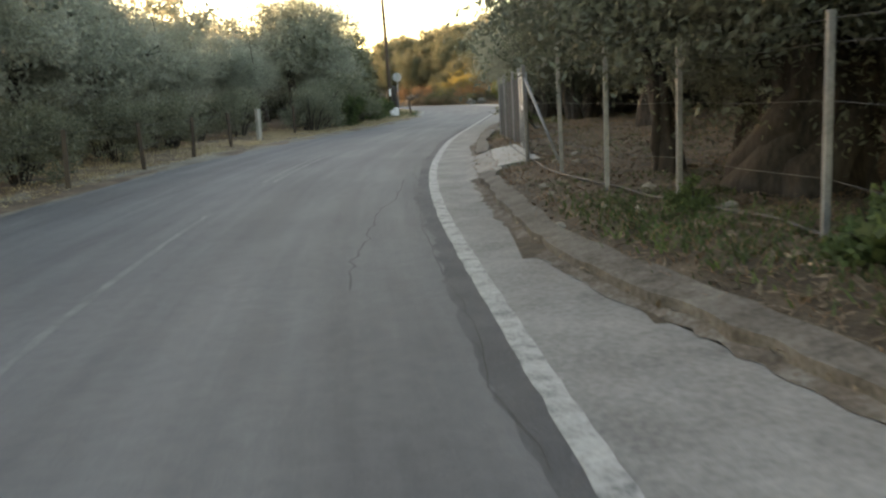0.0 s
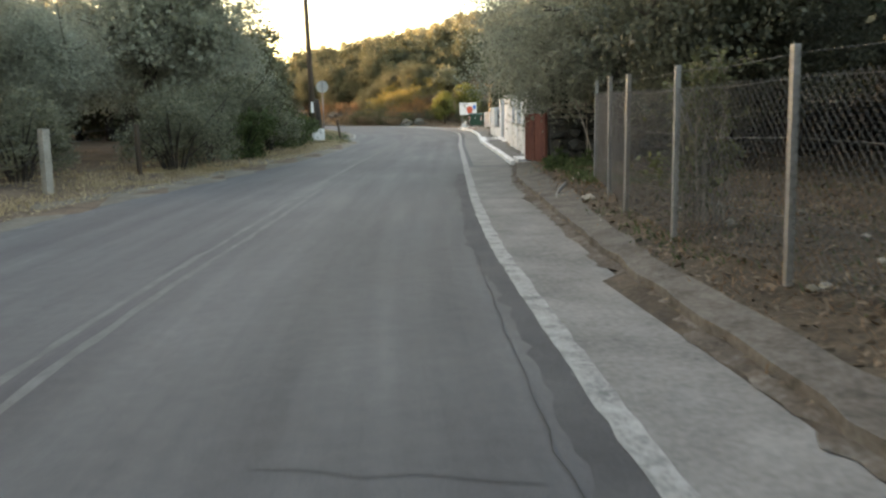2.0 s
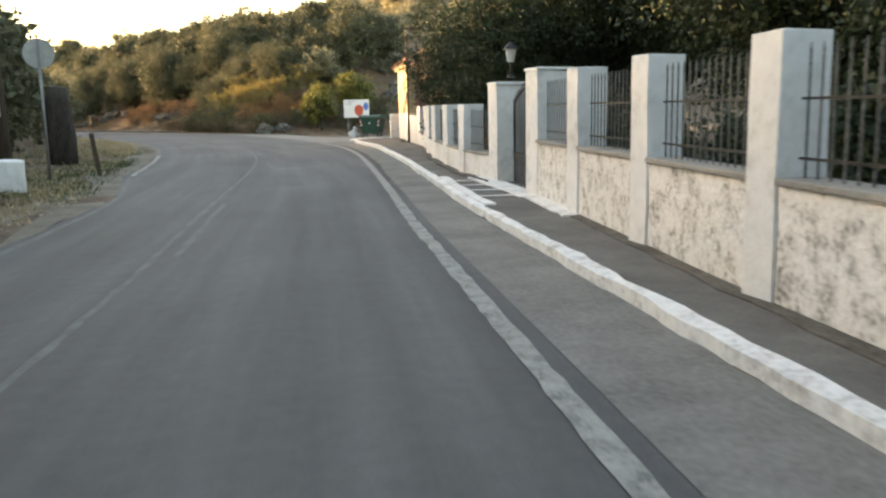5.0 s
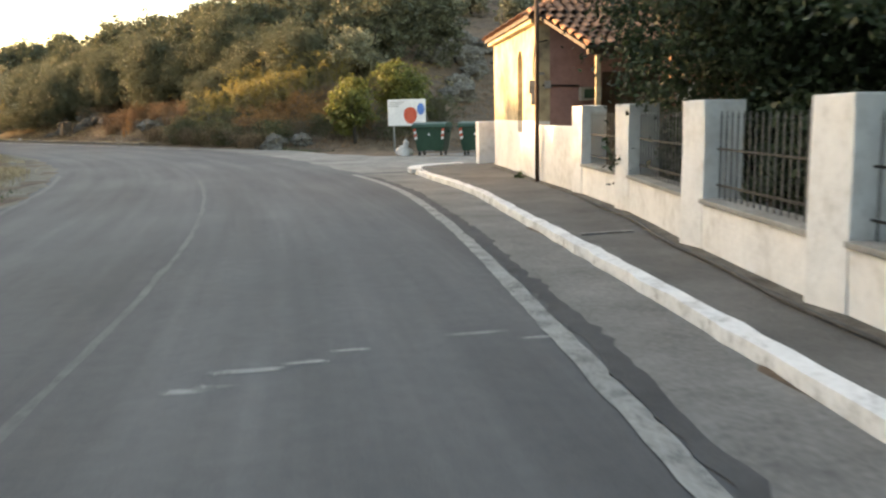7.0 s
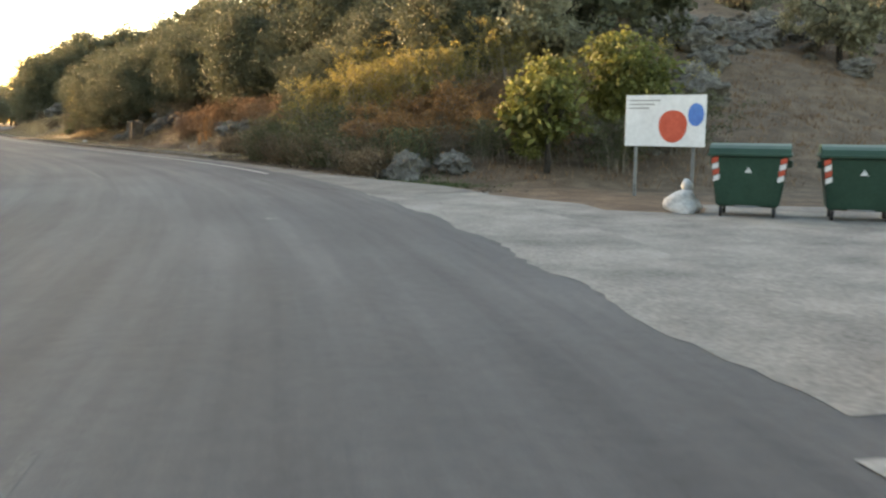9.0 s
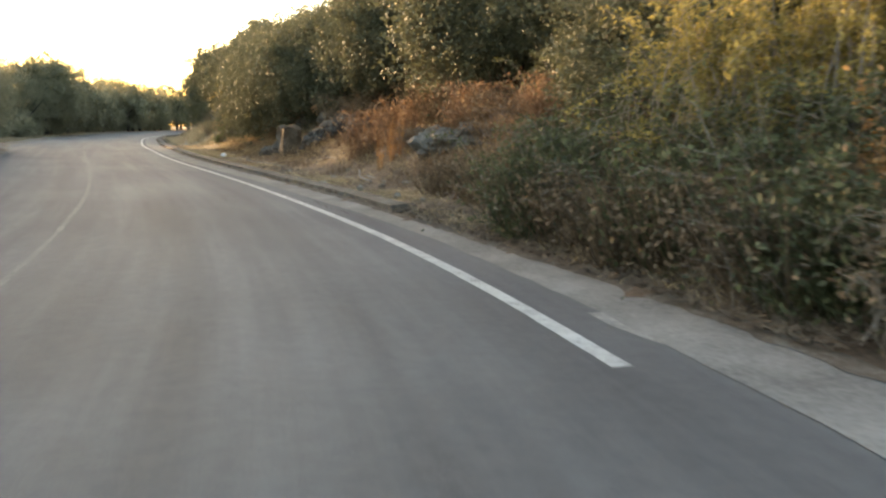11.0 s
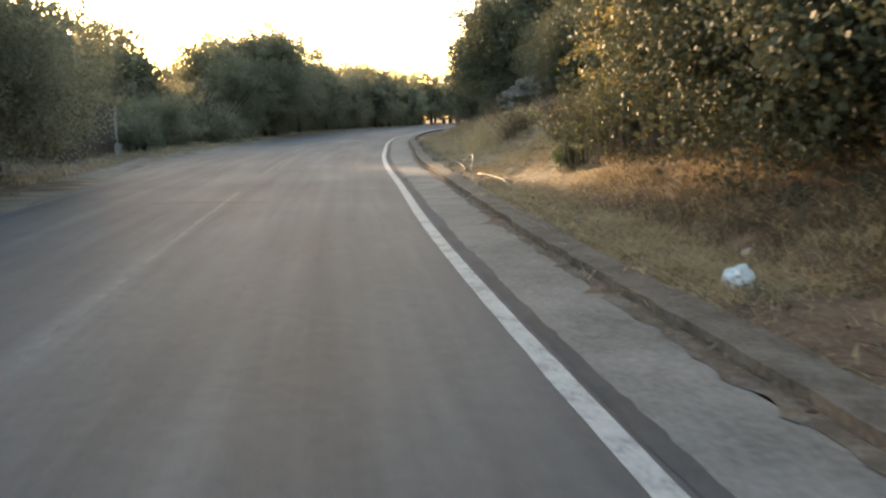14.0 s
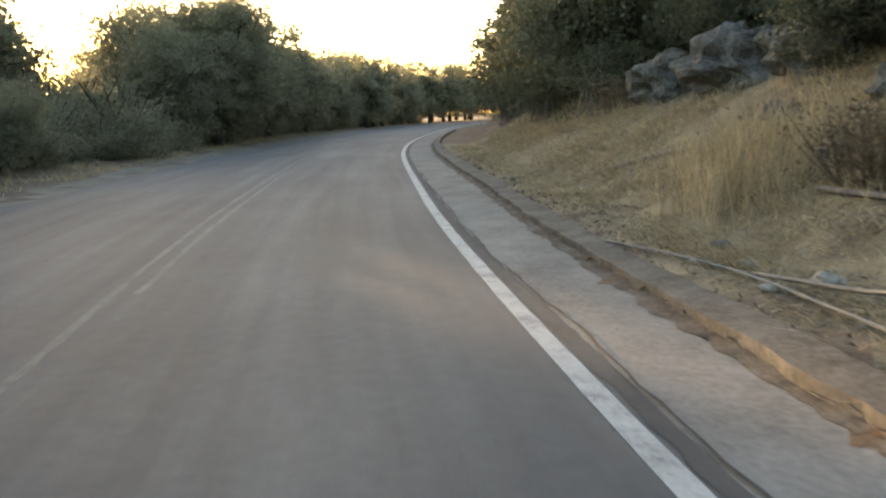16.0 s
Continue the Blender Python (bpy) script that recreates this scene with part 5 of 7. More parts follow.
NX, NW, NTOP = 1.5, 0.56, 2.68
# the front runs along x; the house lies to its right (negative y)
slab_part("wall", 0, HL, -0.25, 0, 1.25, HZ, M_PLASTER, house, "sunlit cream plastered front wall", [(NX, NX + NW, 1.25, NTOP)])
slab_part("wall", 0, HL, -0.25, 0.004, -0.2, 1.25, M_LIMEWASH, house, "whitewashed lower part of the front wall", [(NX, NX + NW, 1.0, 1.25)])
for sx in (-1, 1):
    # corner filling that rounds the niche's head into an arch
    arc = bmesh.new()
    ring = [(NX + NW / 2 * (1 + sx * math.cos(math.pi / 2 * k / 8)), NTOP - NW / 2 + NW / 2 * math.sin(math.pi / 2 * k / 8)) for k in range(9)] + [(NX + NW / 2 * (1 + sx), NTOP + 0.001)]
    arc.faces.new([arc.verts.new((x, 0.0, z)) for x, z in ring])
    ext = bmesh.ops.extrude_face_region(arc, geom=arc.faces[:])
    for v in ext["geom"]:
        if isinstance(v, bmesh.types.BMVert):
            v.co.y -= 0.2
    part("arch_corner", arc, M_PLASTER, house)
# grey back stands in for the shade inside the niche
part("window", box(NX - 0.05, NX + NW + 0.05, -0.2, -0.12, 0.95, NTOP + 0.05), M_POST_CONC, house, "narrow blind arched window, back greyed for its shade")
part("cornice", box(-0.12, HL + 0.12, -0.2, 0.14, HZ, HZ + 0.16, 0.02), M_PLASTER, house, "cream cornice under the roof edge")
slab_part("wall", 0, 0.26, -HD, -0.25, -0.2, HZ, M_PINK, house, "faded pink side wall")
slab_part("wall", HL - 0.25, HL, -HD, -0.25, -0.2, HZ, M_PINK, house, "plastered end wall")
slab_part("wall", 0.26, HL - 0.25, -HD, -HD + 0.25, -0.2, HZ, M_PINK, house, "plastered back wall")
# porch on the near side: posts, beam, dark panel for the shaded doorway
door = part("door", box(-0.03, 0.0, -2.35, -1.25, 0.1, 2.15, 0.005), M_DARK_WOOD, house, "dark panel standing in for the shaded porch doorway")
part("handle", box(-0.07, -0.03, -1.4, -1.34, 1.05, 1.1, 0.01), M_GALV, door)
part("porch_post", box(-1.84, -1.76, -0.72, -0.64, -0.1, 2.4, 0.008), M_PLASTER, house, "thin cream porch post")
part("porch_post", box(-1.84, -1.76, -4.6, -4.52, -0.1, 2.4, 0.008), M_PLASTER, house, "thin cream porch post")
part("porch_beam", box(-1.86, -1.74, -5.1, -0.5, 2.36, 2.46, 0.008), M_DARK_WOOD, house, "dark porch beam")
part("porch_floor", box(-1.9, 0, -5, -0.3, -0.2, 0.16, 0.01), M_CONCRETE, house)
meter = part("meter_box", box(0.1, 0.4, 0.0, 0.13, 1.78, 2.02, 0.02, 0.006, 3), M_POST_CONC, house, "grey electricity meter box")
part("lower_box", box(0.05, 0.28, 0.0, 0.1, 1.56, 1.775, 0.015), M_POST_CONC, meter)
cooler = part("air_conditioner", box(-0.2, -0.002, -1.2, -0.8, 1.62, 1.87, 0.012), M_POST_CONC, house, "small grey wall unit with a dark grille")
part("grille", box(-0.206, -0.2, -1.16, -0.86, 1.66, 1.83, 0.002), M_BIN, cooler, "dark recessed grille")
child("conduit", tubes("conduit", [([(-0.02, -0.1, 1.92), (-0.02, -0.8, 1.9)], 0.016)], M_IRON, 6), house, None, "thin dark conduit along the pink wall")
part("junction_box", box(-0.07, -0.002, -0.26, -0.14, 1.86, 2.0, 0.01), M_BACK, house)
screen = part("porch_screen", box(-1.82, -1.77, -2.0, -1.93, 0.1, 2.36, 0.006), M_SCREEN, house, "rust-brown iron screen of the porch")
part("stile", box(-1.815, -1.775, -2.75, -2.7, 0.1, 2.36, 0.006), M_SCREEN, screen)
for z in (0.6, 1.25, 2.1):
    part("rail", box(-1.81, -1.78, -2.7, -2.0, z, z + 0.035), M_SCREEN, screen)
for k in range(4):
    part("bar", box(-1.802, -1.788, -2.16 - 0.13 * k, -2.146 - 0.13 * k, 0.6, 2.1), M_SCREEN, screen)
notice = part("notice", box(-1.835, -1.827, -2.36, -2.04, 1.52, 1.86, 0.002), M_BIN_WHITE, screen, "white paper notice on the screen")
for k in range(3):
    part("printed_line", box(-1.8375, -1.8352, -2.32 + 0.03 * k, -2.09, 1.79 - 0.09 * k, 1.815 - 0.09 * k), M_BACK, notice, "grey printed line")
child("cable", tubes("cable", [([(0.16, 0.03, 2.04), (0.16, 0.03, 2.4), (0.02, 0.03, 2.7), (-0.03, -0.2, 2.75)], 0.014)], M_RUBBER, 6), house, None, "black cable to the meter box")


def hip_board(pts, thick, material, name, label):
    bm = bmesh.new()
    f = bm.faces.new([bm.verts.new(p) for p in pts])
    r = bmesh.ops.extrude_face_region(bm, geom=[f])
    for v in r["geom"]:
        if isinstance(v, bmesh.types.BMVert):
            v.co.z -= thick
    return part(name, bm, material, house, label)


RZ = HZ + 0.16
A, B, C, D = (-0.2, 0.2, RZ), (HL + 0.2, 0.2, RZ), (HL + 0.2, -HD - 0.2, RZ), (-0.2, -HD - 0.2, RZ)
R0, R1 = (HL * 0.5, -1.9, RZ + 1.05), (HL * 0.5, -HD + 1.9, RZ + 1.05)
ROOFS = [(A, B, R0), (B, C, R1, R0), (C, D, R1), (D, A, R0, R1)]
for pts in ROOFS:
    hip_board(pts, 0.08, M_DARK_WOOD, "roof", "boarded hip roof slope under clay tiles")
PORCH = ((-1.95, -0.42, 2.5), (-0.2, 0.02, RZ - 0.02), (-0.2, -5.1, RZ - 0.02), (-1.95, -5.1, 2.5))
hip_board(PORCH, 0.06, M_DARK_WOOD, "roof", "lean-to porch roof under clay tiles")

pole_x, pole_y = 7.41, 73.42
mast = thing("mast", "thin rusty steel service mast at the house corner", "mast", pose(pole_x, pole_y, 0.1))
child("pole", tubes("pole", [([(0, 0, -0.1), (0, 0, 4.4)], 0.042)], M_BROWN_IRON, 8), mast)
part("bracket", box(-0.02, 0.14, -0.02, 0.02, 2.0, 2.05, 0.004), M_GALV, mast)
child("insulator", tubes("insulator", [([(0, 0, 4.1), (0, 0, 4.2), (0, 0.02, 4.3)], [0.05, 0.07, 0.03])], M_POST_CONC, 8), mast)
block = tagged(new("gate_block", from_bm("gate_block", box(-0.35, 0.35, -0.3, 0.3, -0.1, 1.08, 0.03, 0.015, 9), M_LIMEWASH)), "whitewashed masonry block at the house corner", "pillar")
block.matrix_basis = pose(8.3, 79.9, 0.12, 0, 0, -8)

# ---- refuse containers, board, sack ----
def container(x, y, turn, label):
    t = thing("waste_container", label, "waste container", pose(x, y, dip(x, y), 0, 0, turn), "containers on the corner")
    bm = bmesh.new()
    lo = [(-0.5, -0.4), (0.5, -0.4), (0.5, 0.4), (-0.5, 0.4)]
    hi = [(-0.62, -0.52), (0.62, -0.52), (0.62, 0.52), (-0.62, 0.52)]
    a = [bm.verts.new((*p, 0.2)) for p in lo]
    b = [bm.verts.new((*p, 1.06)) for p in hi]
    bm.faces.new(a[::-1])
    bm.faces.new(b)
    for k in range(4):
        bm.faces.new([a[k], a[(k + 1) % 4], b[(k + 1) % 4], b[k]])
    bmesh.ops.bevel(bm, geom=bm.edges[:], offset=0.03, segments=2, affect="EDGES")
    body = part("body", bm, M_BIN, t, "dark green moulded container body")
    part("rim", box(-0.66, 0.66, -0.56, 0.56, 1.05, 1.1, 0.015), M_BIN, t)
    lid = bmesh.new()
    n = 9
    rows = []
    for k in range(n):
        a = math.pi * k / (n - 1)
        rows.append([lid.verts.new((x2, -0.55 * math.cos(a), 1.1 + 0.16 * math.sin(a) ** 0.7)) for x2 in (-0.64, -0.2, 0.2, 0.64)])
    for r0, r1 in zip(rows, rows[1:]):
        for k in range(3):
            lid.faces.new([r0[k], r0[k + 1], r1[k + 1], r1[k]])
    for k in (0, 3):
        lid.faces.new([r[k] for r in rows])
    part("lid", lid, M_BIN, t, "rounded green lid", None, False)
    for sx in (-1, 1):
        part("lug", box(sx * 0.62 - 0.05, sx * 0.62 + 0.05, -0.05, 0.05, 0.86, 0.98, 0.02), M_BIN, t)
        for sy in (-1, 1):
            w = bmesh.new()
            bmesh.ops.create_cone(w, segments=14, radius1=0.1, radius2=0.1, depth=0.05, cap_ends=True, matrix=Matrix.Rotation(radians(90), 4, "Y"))
            wheel = part("wheel", w, M_RUBBER, t, "black rubber castor", pose(sx * 0.42, sy * 0.33, 0.1))
            part("fork", box(-0.035, 0.035, -0.03, 0.03, 0.05, 0.14), M_GALV, wheel)
        for k in range(4):
            z = 0.62 + 0.1 * k
            y0 = -0.4 - 0.12 * (z - 0.2) / 0.86 - 0.012
            q = bmesh.new()
            c = sx * (0.46 + 0.1 * (z - 0.2) / 0.86)
            q.faces.new([q.verts.new(p) for p in ((c - 0.05, y0, z), (c + 0.05, y0, z + 0.04), (c + 0.05, y0 - 0.012, z + 0.13), (c - 0.05, y0 - 0.012, z + 0.09))])
            part("reflector", q, M_RED if k % 2 else M_BIN_WHITE, body, "red reflective stripe" if k % 2 else "white reflective stripe")
    tri = bmesh.new()
    tri.faces.new([tri.verts.new(p) for p in ((-0.06, -0.506, 0.78), (0.06, -0.506, 0.78), (0, -0.52, 0.88))])
    part("mark", tri, M_BIN_WHITE, body, "small white printed triangle")
    part("tread_bar", box(-0.2, 0.2, -0.47, -0.44, 0.2, 0.23, 0.008), M_GALV, t, "bare metal foot bar")
    return t


container(8.75, 89.6, -27, "dark green wheeled waste container beside a sack")
container(10.3, 88.85, -25, "dark green wheeled waste container with striped reflectors")
container(11.75, 88.2, -24, "dark green wheeled waste container half behind the wall block")

board = thing("notice_board", "white notice board with a red and blue picture", "sign board", pose(8.42, 93.2, gz(8.42, 93.2), 0, 0, -36))
bz = -gz(8.42, 93.2)
part("panel", box(-0.86, 0.86, -0.02, 0.02, bz + 0.95, bz + 2.03, 0.004), M_BOARD, board, "white printed panel")
for sx in (-0.62, 0.62):
    part("post", box(sx - 0.03, sx + 0.03, 0.02, 0.07, -0.3, bz + 1.95), M_GALV, board)
heart = bmesh.new()
heart.faces.new([heart.verts.new((0.18 + 0.3 * math.cos(a) * (1 - 0.2 * math.sin(a)), -0.0235, bz + 1.42 + 0.34 * math.sin(a) + 0.05 * math.cos(2 * a))) for a in np.linspace(0, 2 * math.pi, 24, endpoint=False)])
part("picture", heart, M_RED, board, "rounded red printed shape")
bl = bmesh.new()
bl.faces.new([bl.verts.new((0.66 + 0.17 * math.cos(a), -0.0235, bz + 1.62 + 0.24 * math.sin(a))) for a in np.linspace(0, 2 * math.pi, 16, endpoint=False)])
part("picture", bl, M_BLUE, board, "blue printed shape")
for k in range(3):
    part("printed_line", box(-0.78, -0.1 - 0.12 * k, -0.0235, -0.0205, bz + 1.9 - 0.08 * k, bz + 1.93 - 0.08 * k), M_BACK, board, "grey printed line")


def lumpy(seed, r, sq=1.0, amp=0.3, sub=3, freq=1.6, flat=0.0):
    """A rough stone: a ball pushed about by noise and cut by facets."""
    bm = bmesh.new()
    bmesh.ops.create_icosphere(bm, subdivisions=sub, radius=1)
    rg2 = random.Random(seed)
    cuts = [(Vector((rg2.uniform(-1, 1), rg2.uniform(-1, 1), rg2.uniform(-0.6, 1))).normalized(), rg2.uniform(0.6, 0.9)) for _ in range(9)]
    for v in bm.verts:
        p = v.co.copy()
        for nrm, d in cuts:
            e = p.dot(nrm) - d
            if e > 0:
                p -= nrm * e * 0.9
        p *= 1 + amp * noise.fractal(p * freq + Vector((seed * 3.1, 0, 0)), 0.8, 2.1, 4)
        v.co = Vector((p.x * r, p.y * r, p.z * r * sq))
    return bm


sack = thing("rubbish_sack", "grey knotted rubbish sack beside the container", "sack", pose(7.75, 90.0, dip(7.75, 90.0)))
part("sack_body", lumpy(4, 0.33, 0.75, 0.25), M_BAG, sack, "", pose(0, 0, 0.19), True)
part("knot", lumpy(5, 0.11, 1.3, 0.3, 2), M_BAG, sack, "", pose(0.06, 0, 0.5), True)

# ---- wire fence, gate and braces on the right ----
wire_fence = thing("wire_fence", "wire mesh fence on galvanised posts with top wire", "fence")
POSTS = [(2.75, 1.2), (2.72, 3.6), (2.7, 6.05), (2.32, 8.5), (1.85, 9.85), (1.62, 12.0), (1.36, 14.35), (1.6, 18.02), (1.6, 19.75), (1.58, 22.0), (1.57, 24.15), (1.82, 26.4), (2.12, 28.1), (2.5, 30.2)]
post_bm = box(-0.027, 0.027, -0.027, 0.027, -0.3, 1.62, 0.006)
post_me = from_bm("post", post_bm, M_GALV)
for x, y in POSTS:
    child("post", post_me, wire_fence, pose(x, y, gz(x, y), 0.6 * math.sin(y * 3), 0.6 * math.cos(y * 5), 7 * math.sin(y)))
for a, b in zip(POSTS, POSTS[1:]):
    if a == (1.36, 14.35):
        continue
    za, zb = gz(*a), gz(*b)
    for h in (0.45, 1.0, 1.4, 1.56):
        child("strand", tubes("strand", [([(a[0], a[1], za + h), ((a[0] + b[0]) / 2, (a[1] + b[1]) / 2, (za + zb) / 2 + h - 0.02), (b[0], b[1], zb + h)], 0.0022)], M_WIRE, 4), wire_fence)
net = []


def netting(x0, y0, z0, x1, y1, z1, h, cell):
    """Diagonal wires of chain-link between two uprights."""
    L = math.hypot(x1 - x0, y1 - y0)
    out = []
    k = -h
    while k < L:
        for sgn in (1, -1):
            a0, a1 = max(k, 0), min(k + h, L)
            if a1 - a0 < 0.03:
                continue
            pts = []
            for a in (a0, a1):
                zz = (a - k) if sgn > 0 else h - (a - k)
                t = a / L
                pts.append((x0 + (x1 - x0) * t, y0 + (y1 - y0) * t, z0 + (z1 - z0) * t + zz))
            out.append((pts, 0.0024))
        k += cell
    return out


for a, b in zip(POSTS[7:], POSTS[8:]):
    if a != (1.36, 14.35):
        net += netting(a[0], a[1], gz(*a) + 0.06, b[0], b[1], gz(*b) + 0.06, 1.36, 0.085)
tagged(child("netting", tubes("netting", net, M_WIRE_MESH, 4, False), wire_fence, None, "grey chain-link netting"), kind="stuff")
for x, y, dx, dy in ((1.36, 14.35, 0.45, -1.0), (1.6, 18.02, 0.1, 1.1), (1.57, 24.15, 1.3, 2.0)):
    z = gz(x, y)
    child("brace", tubes("brace", [([(x, y, z + 1.4), (x + dx, y + dy, gz(x + dx, y + dy) - 0.1)], 0.026)], M_GALV, 6), wire_fence, None, "slanting galvanised brace")

wire_gate = thing("wire_gate", "galvanised tube gate with wire mesh in the fence", "gate", facing(1.38, 14.41, 1.6, 17.96, 0.25))
tb = [([(0.02, 0, 0.05), (0.02, 0, 1.48)], 0.024), ([(1.78, 0, 0.05), (1.78, 0, 1.42)], 0.024), ([(1.84, 0, 0.05), (1.84, 0, 1.42)], 0.024), ([(3.58, 0, 0.05), (3.58, 0, 1.48)], 0.024)]
for pts, r in tb:
    child("stile", tubes("stile", [(pts, r)], M_GALV, 8), wire_gate)
for a, b in ((0.02, 1.78), (1.84, 3.58)):
    for z in (0.08, 1.42):
        child("rail", tubes("rail", [([(a, 0, z), (b, 0, z)], 0.02)], M_GALV, 8), wire_gate)
    child("brace", tubes("brace", [([(a + (0 if a < 1 else 1.74), 0, 1.4), ((a + b) / 2 + (0.3 if a < 1 else -0.3), 0, 0.1)], 0.018)], M_GALV, 6), wire_gate)
child("latch", from_bm("latch", box(1.74, 1.88, -0.03, 0.03, 0.82, 0.9, 0.01), M_BIN_WHITE), wire_gate, None, "pale metal latch")
child("top_pipe", tubes("top_pipe", [([(-0.05, 0.02, 1.52), (3.62, 0.02, 1.5)], 0.016)], M_BIN_WHITE, 6), wire_gate, None, "pale pipe along the top")
tagged(child("netting", tubes("netting", [(p, r) for p, r in netting(0.02, 0.0, 0.08, 3.58, 0.0, 0.08, 1.34, 0.085)], M_WIRE_MESH, 4, False), wire_gate), kind="stuff")

# ---- field fence, pole and posts on the left ----
field_fence = thing("field_fence", "low wire field fence on concrete and wooden posts", "fence")
FP = [(-7.6, 8), (-7.5, 12.5), (-7.4, 16.5), (-7.3, 20.5), (-7.25, 24.5), (-7.2, 28.7), (-7.1, 32.7), (-6.4, 36.5), (-5.9, 40)]
for k, (x, y) in enumerate(FP):
    w = 0.075 if k == 6 else 0.045
    part("post", box(-w, w, -w, w, -0.3, 1.15 if k != 6 else 1.2, 0.012), M_POST_CONC if k == 6 else M_POST_WOOD, field_fence, "pale concrete post" if k == 6 else "weathered wooden post", pose(x, y, gz(x, y), 1.5 * math.sin(k * 2), 2 * math.cos(k * 3), 9 * k))
for a, b in zip(FP, FP[1:]):
    for h in (0.3, 0.6, 0.9, 1.08):
        child("strand", tubes("strand", [([(a[0], a[1], gz(*a) + h), (b[0], b[1], gz(*b) + h)], 0.003)], M_WIRE, 4), field_fence)

# plank fence and end post by the pull-in on the far side
plank_fence = thing("plank_fence", "weathered grey plank fence with a pale end post", "fence", facing(-38.6, 142.8, -34.2, 136.2, gz(-38.6, 142.8)))
for k in range(24):
    part("plank", box(0.1 + 0.32 * k, 0.39 + 0.32 * k, -0.015, 0.015, -0.2, 1.85 + 0.06 * math.sin(k * 2.7), 0.006), M_POST_WOOD, plank_fence)
for z in (0.4, 1.5):
    part("rail", box(0.0, 7.8, 0.016, 0.07, z, z + 0.1, 0.006), M_POST_WOOD, plank_fence)
part("end_post", box(-0.1, 0.08, -0.09, 0.09, -0.3, 1.75, 0.02, 0.012, 3), M_POST_CONC, plank_fence, "pale concrete end post")
part("footing", box(-0.5, 0.3, -0.25, 0.2, -0.3, 0.35, 0.05, 0.04, 5), M_POST_CONC, plank_fence, "rough concrete footing")

foot_s = np.linspace(55.8, 70.5, 40)
foot_xy = at(foot_s, np.array([wall_off(q) - 0.16 - 0.03 * math.sin(q * 2.3) for q in foot_s]))
wall_hose = tagged(new("water_pipe", tubes("water_pipe", [(np.column_stack([foot_xy, np.full(40, 0.158)]), 0.018)], M_PIPE, 6)), "black water pipe along the foot of the churchyard wall", "pipe")

utility_pole = thing("utility_pole", "dark wooden utility pole leaning slightly beside the road", "pole", pose(-3.55, 58.6, gz(-3.55, 58.6), 0, -1.2, 0))
child("shaft", smooth(mesh_np("shaft", *[np.array(q) for q in tube([(0, 0, -0.5), (0, 0, 4), (0, 0, 8.6)], [0.15, 0.125, 0.1], 8)], M_POST_WOOD)), utility_pole)
part("crossarm", box(-0.7, 0.7, -0.05, 0.05, 8.2, 8.3, 0.01), M_POST_WOOD, utility_pole)
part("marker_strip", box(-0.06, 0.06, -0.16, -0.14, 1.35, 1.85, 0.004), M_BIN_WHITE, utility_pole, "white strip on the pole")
for sx in (-0.6, 0.0, 0.6):
    child("insulator", tubes("insulator", [([(sx, 0, 8.3), (sx, 0, 8.42)], [0.03, 0.05])], M_POST_CONC, 8), utility_pole)
road_sign = thing("road_sign", "round road sign seen from its grey back", "road sign", pose(-3.15, 60.5, gz(-3.15, 60.5)))
child("post", tubes("post", [([(0, 0, -0.3), (0, 0, 2.9)], 0.03)], M_GALV, 8), road_sign)
disc = bmesh.new()
bmesh.ops.create_cone(disc, segments=28, radius1=0.31, radius2=0.31, depth=0.015, cap_ends=True, matrix=Matrix.Translation((0, 0.04, 2.62)) @ Matrix.Rotation(radians(90), 4, "X"))
part("plate", disc, M_BACK, road_sign, "round grey sign plate")
marker = tagged(new("marker_post", from_bm("marker_post", box(-0.05, 0.05, -0.05, 0.05, -0.3, 1.0, 0.012), M_POST_WOOD)), "short black wooden marker post leaning at the corner", "post")
marker.matrix_basis = pose(-2.38, 62.2, gz(-2.38, 62.2), 0, -7, 12)
part_block = tagged(new("stone_block", from_bm("stone_block", box(-0.3, 0.3, -0.22, 0.22, -0.2, 0.55, 0.04, 0.03, 2), M_LIMEWASH)), "whitewashed stone block beside the utility pole", "stone")
part_block.matrix_basis = pose(-3.35, 57.7, gz(-3.35, 57.7), 0, 0, 14)
shed_post = tagged(new("tree_stump", smooth(mesh_np("tree_stump", *[np.array(q) for q in tube([(0, 0, -0.4), (0.05, 0, 0.8), (-0.02, 0.04, 1.7), (0.03, 0, 2.1)], [0.42, 0.36, 0.34, 0.25], 8)], M_BARK))), "thick dead ivy-dark tree stump behind the pole", "stump")
shed_post.matrix_basis = pose(-3.9, 66.5, gz(-3.9, 66.5))

# ---- pipes, branches and loose stones ----
def pipe(name, label, pts, r, material, lift=0.03):
    P = catmull(pts, 6)
    Q = np.column_stack([P[:, :2], ground_z(P[:, 0], P[:, 1]) + lift + (P[:, 2] if P.shape[1] > 2 else 0)])
    return tagged(new(name, tubes(name, [(Q, r)], material, 8)), label, "pipe" if "pipe" in label else "branch")


pipe("water_pipe", "black irrigation pipe lying along the fence", [(3.1, 4.0), (2.45, 7.4), (1.55, 11.8), (1.45, 14.2), (1.4, 17.9), (1.5, 20)], 0.017, M_PIPE)
pipe("water_pipe", "thick grey hose curling beside the kerb", [(1.11, 25.4), (1.38, 25.95), (1.25, 26.5), (1.27, 27.1), (1.36, 27.8), (1.5, 28.7), (1.75, 29.6), (2.0, 30.2)], 0.028, M_GREY_HOSE, 0.05)
pipe("water_pipe", "pale bleached pipe lying in dry grass", [(-9.86, 119.1), (-10.8, 120.4), (-11.6, 121.3), (-13.3, 123.5)], 0.02, M_HOSE)
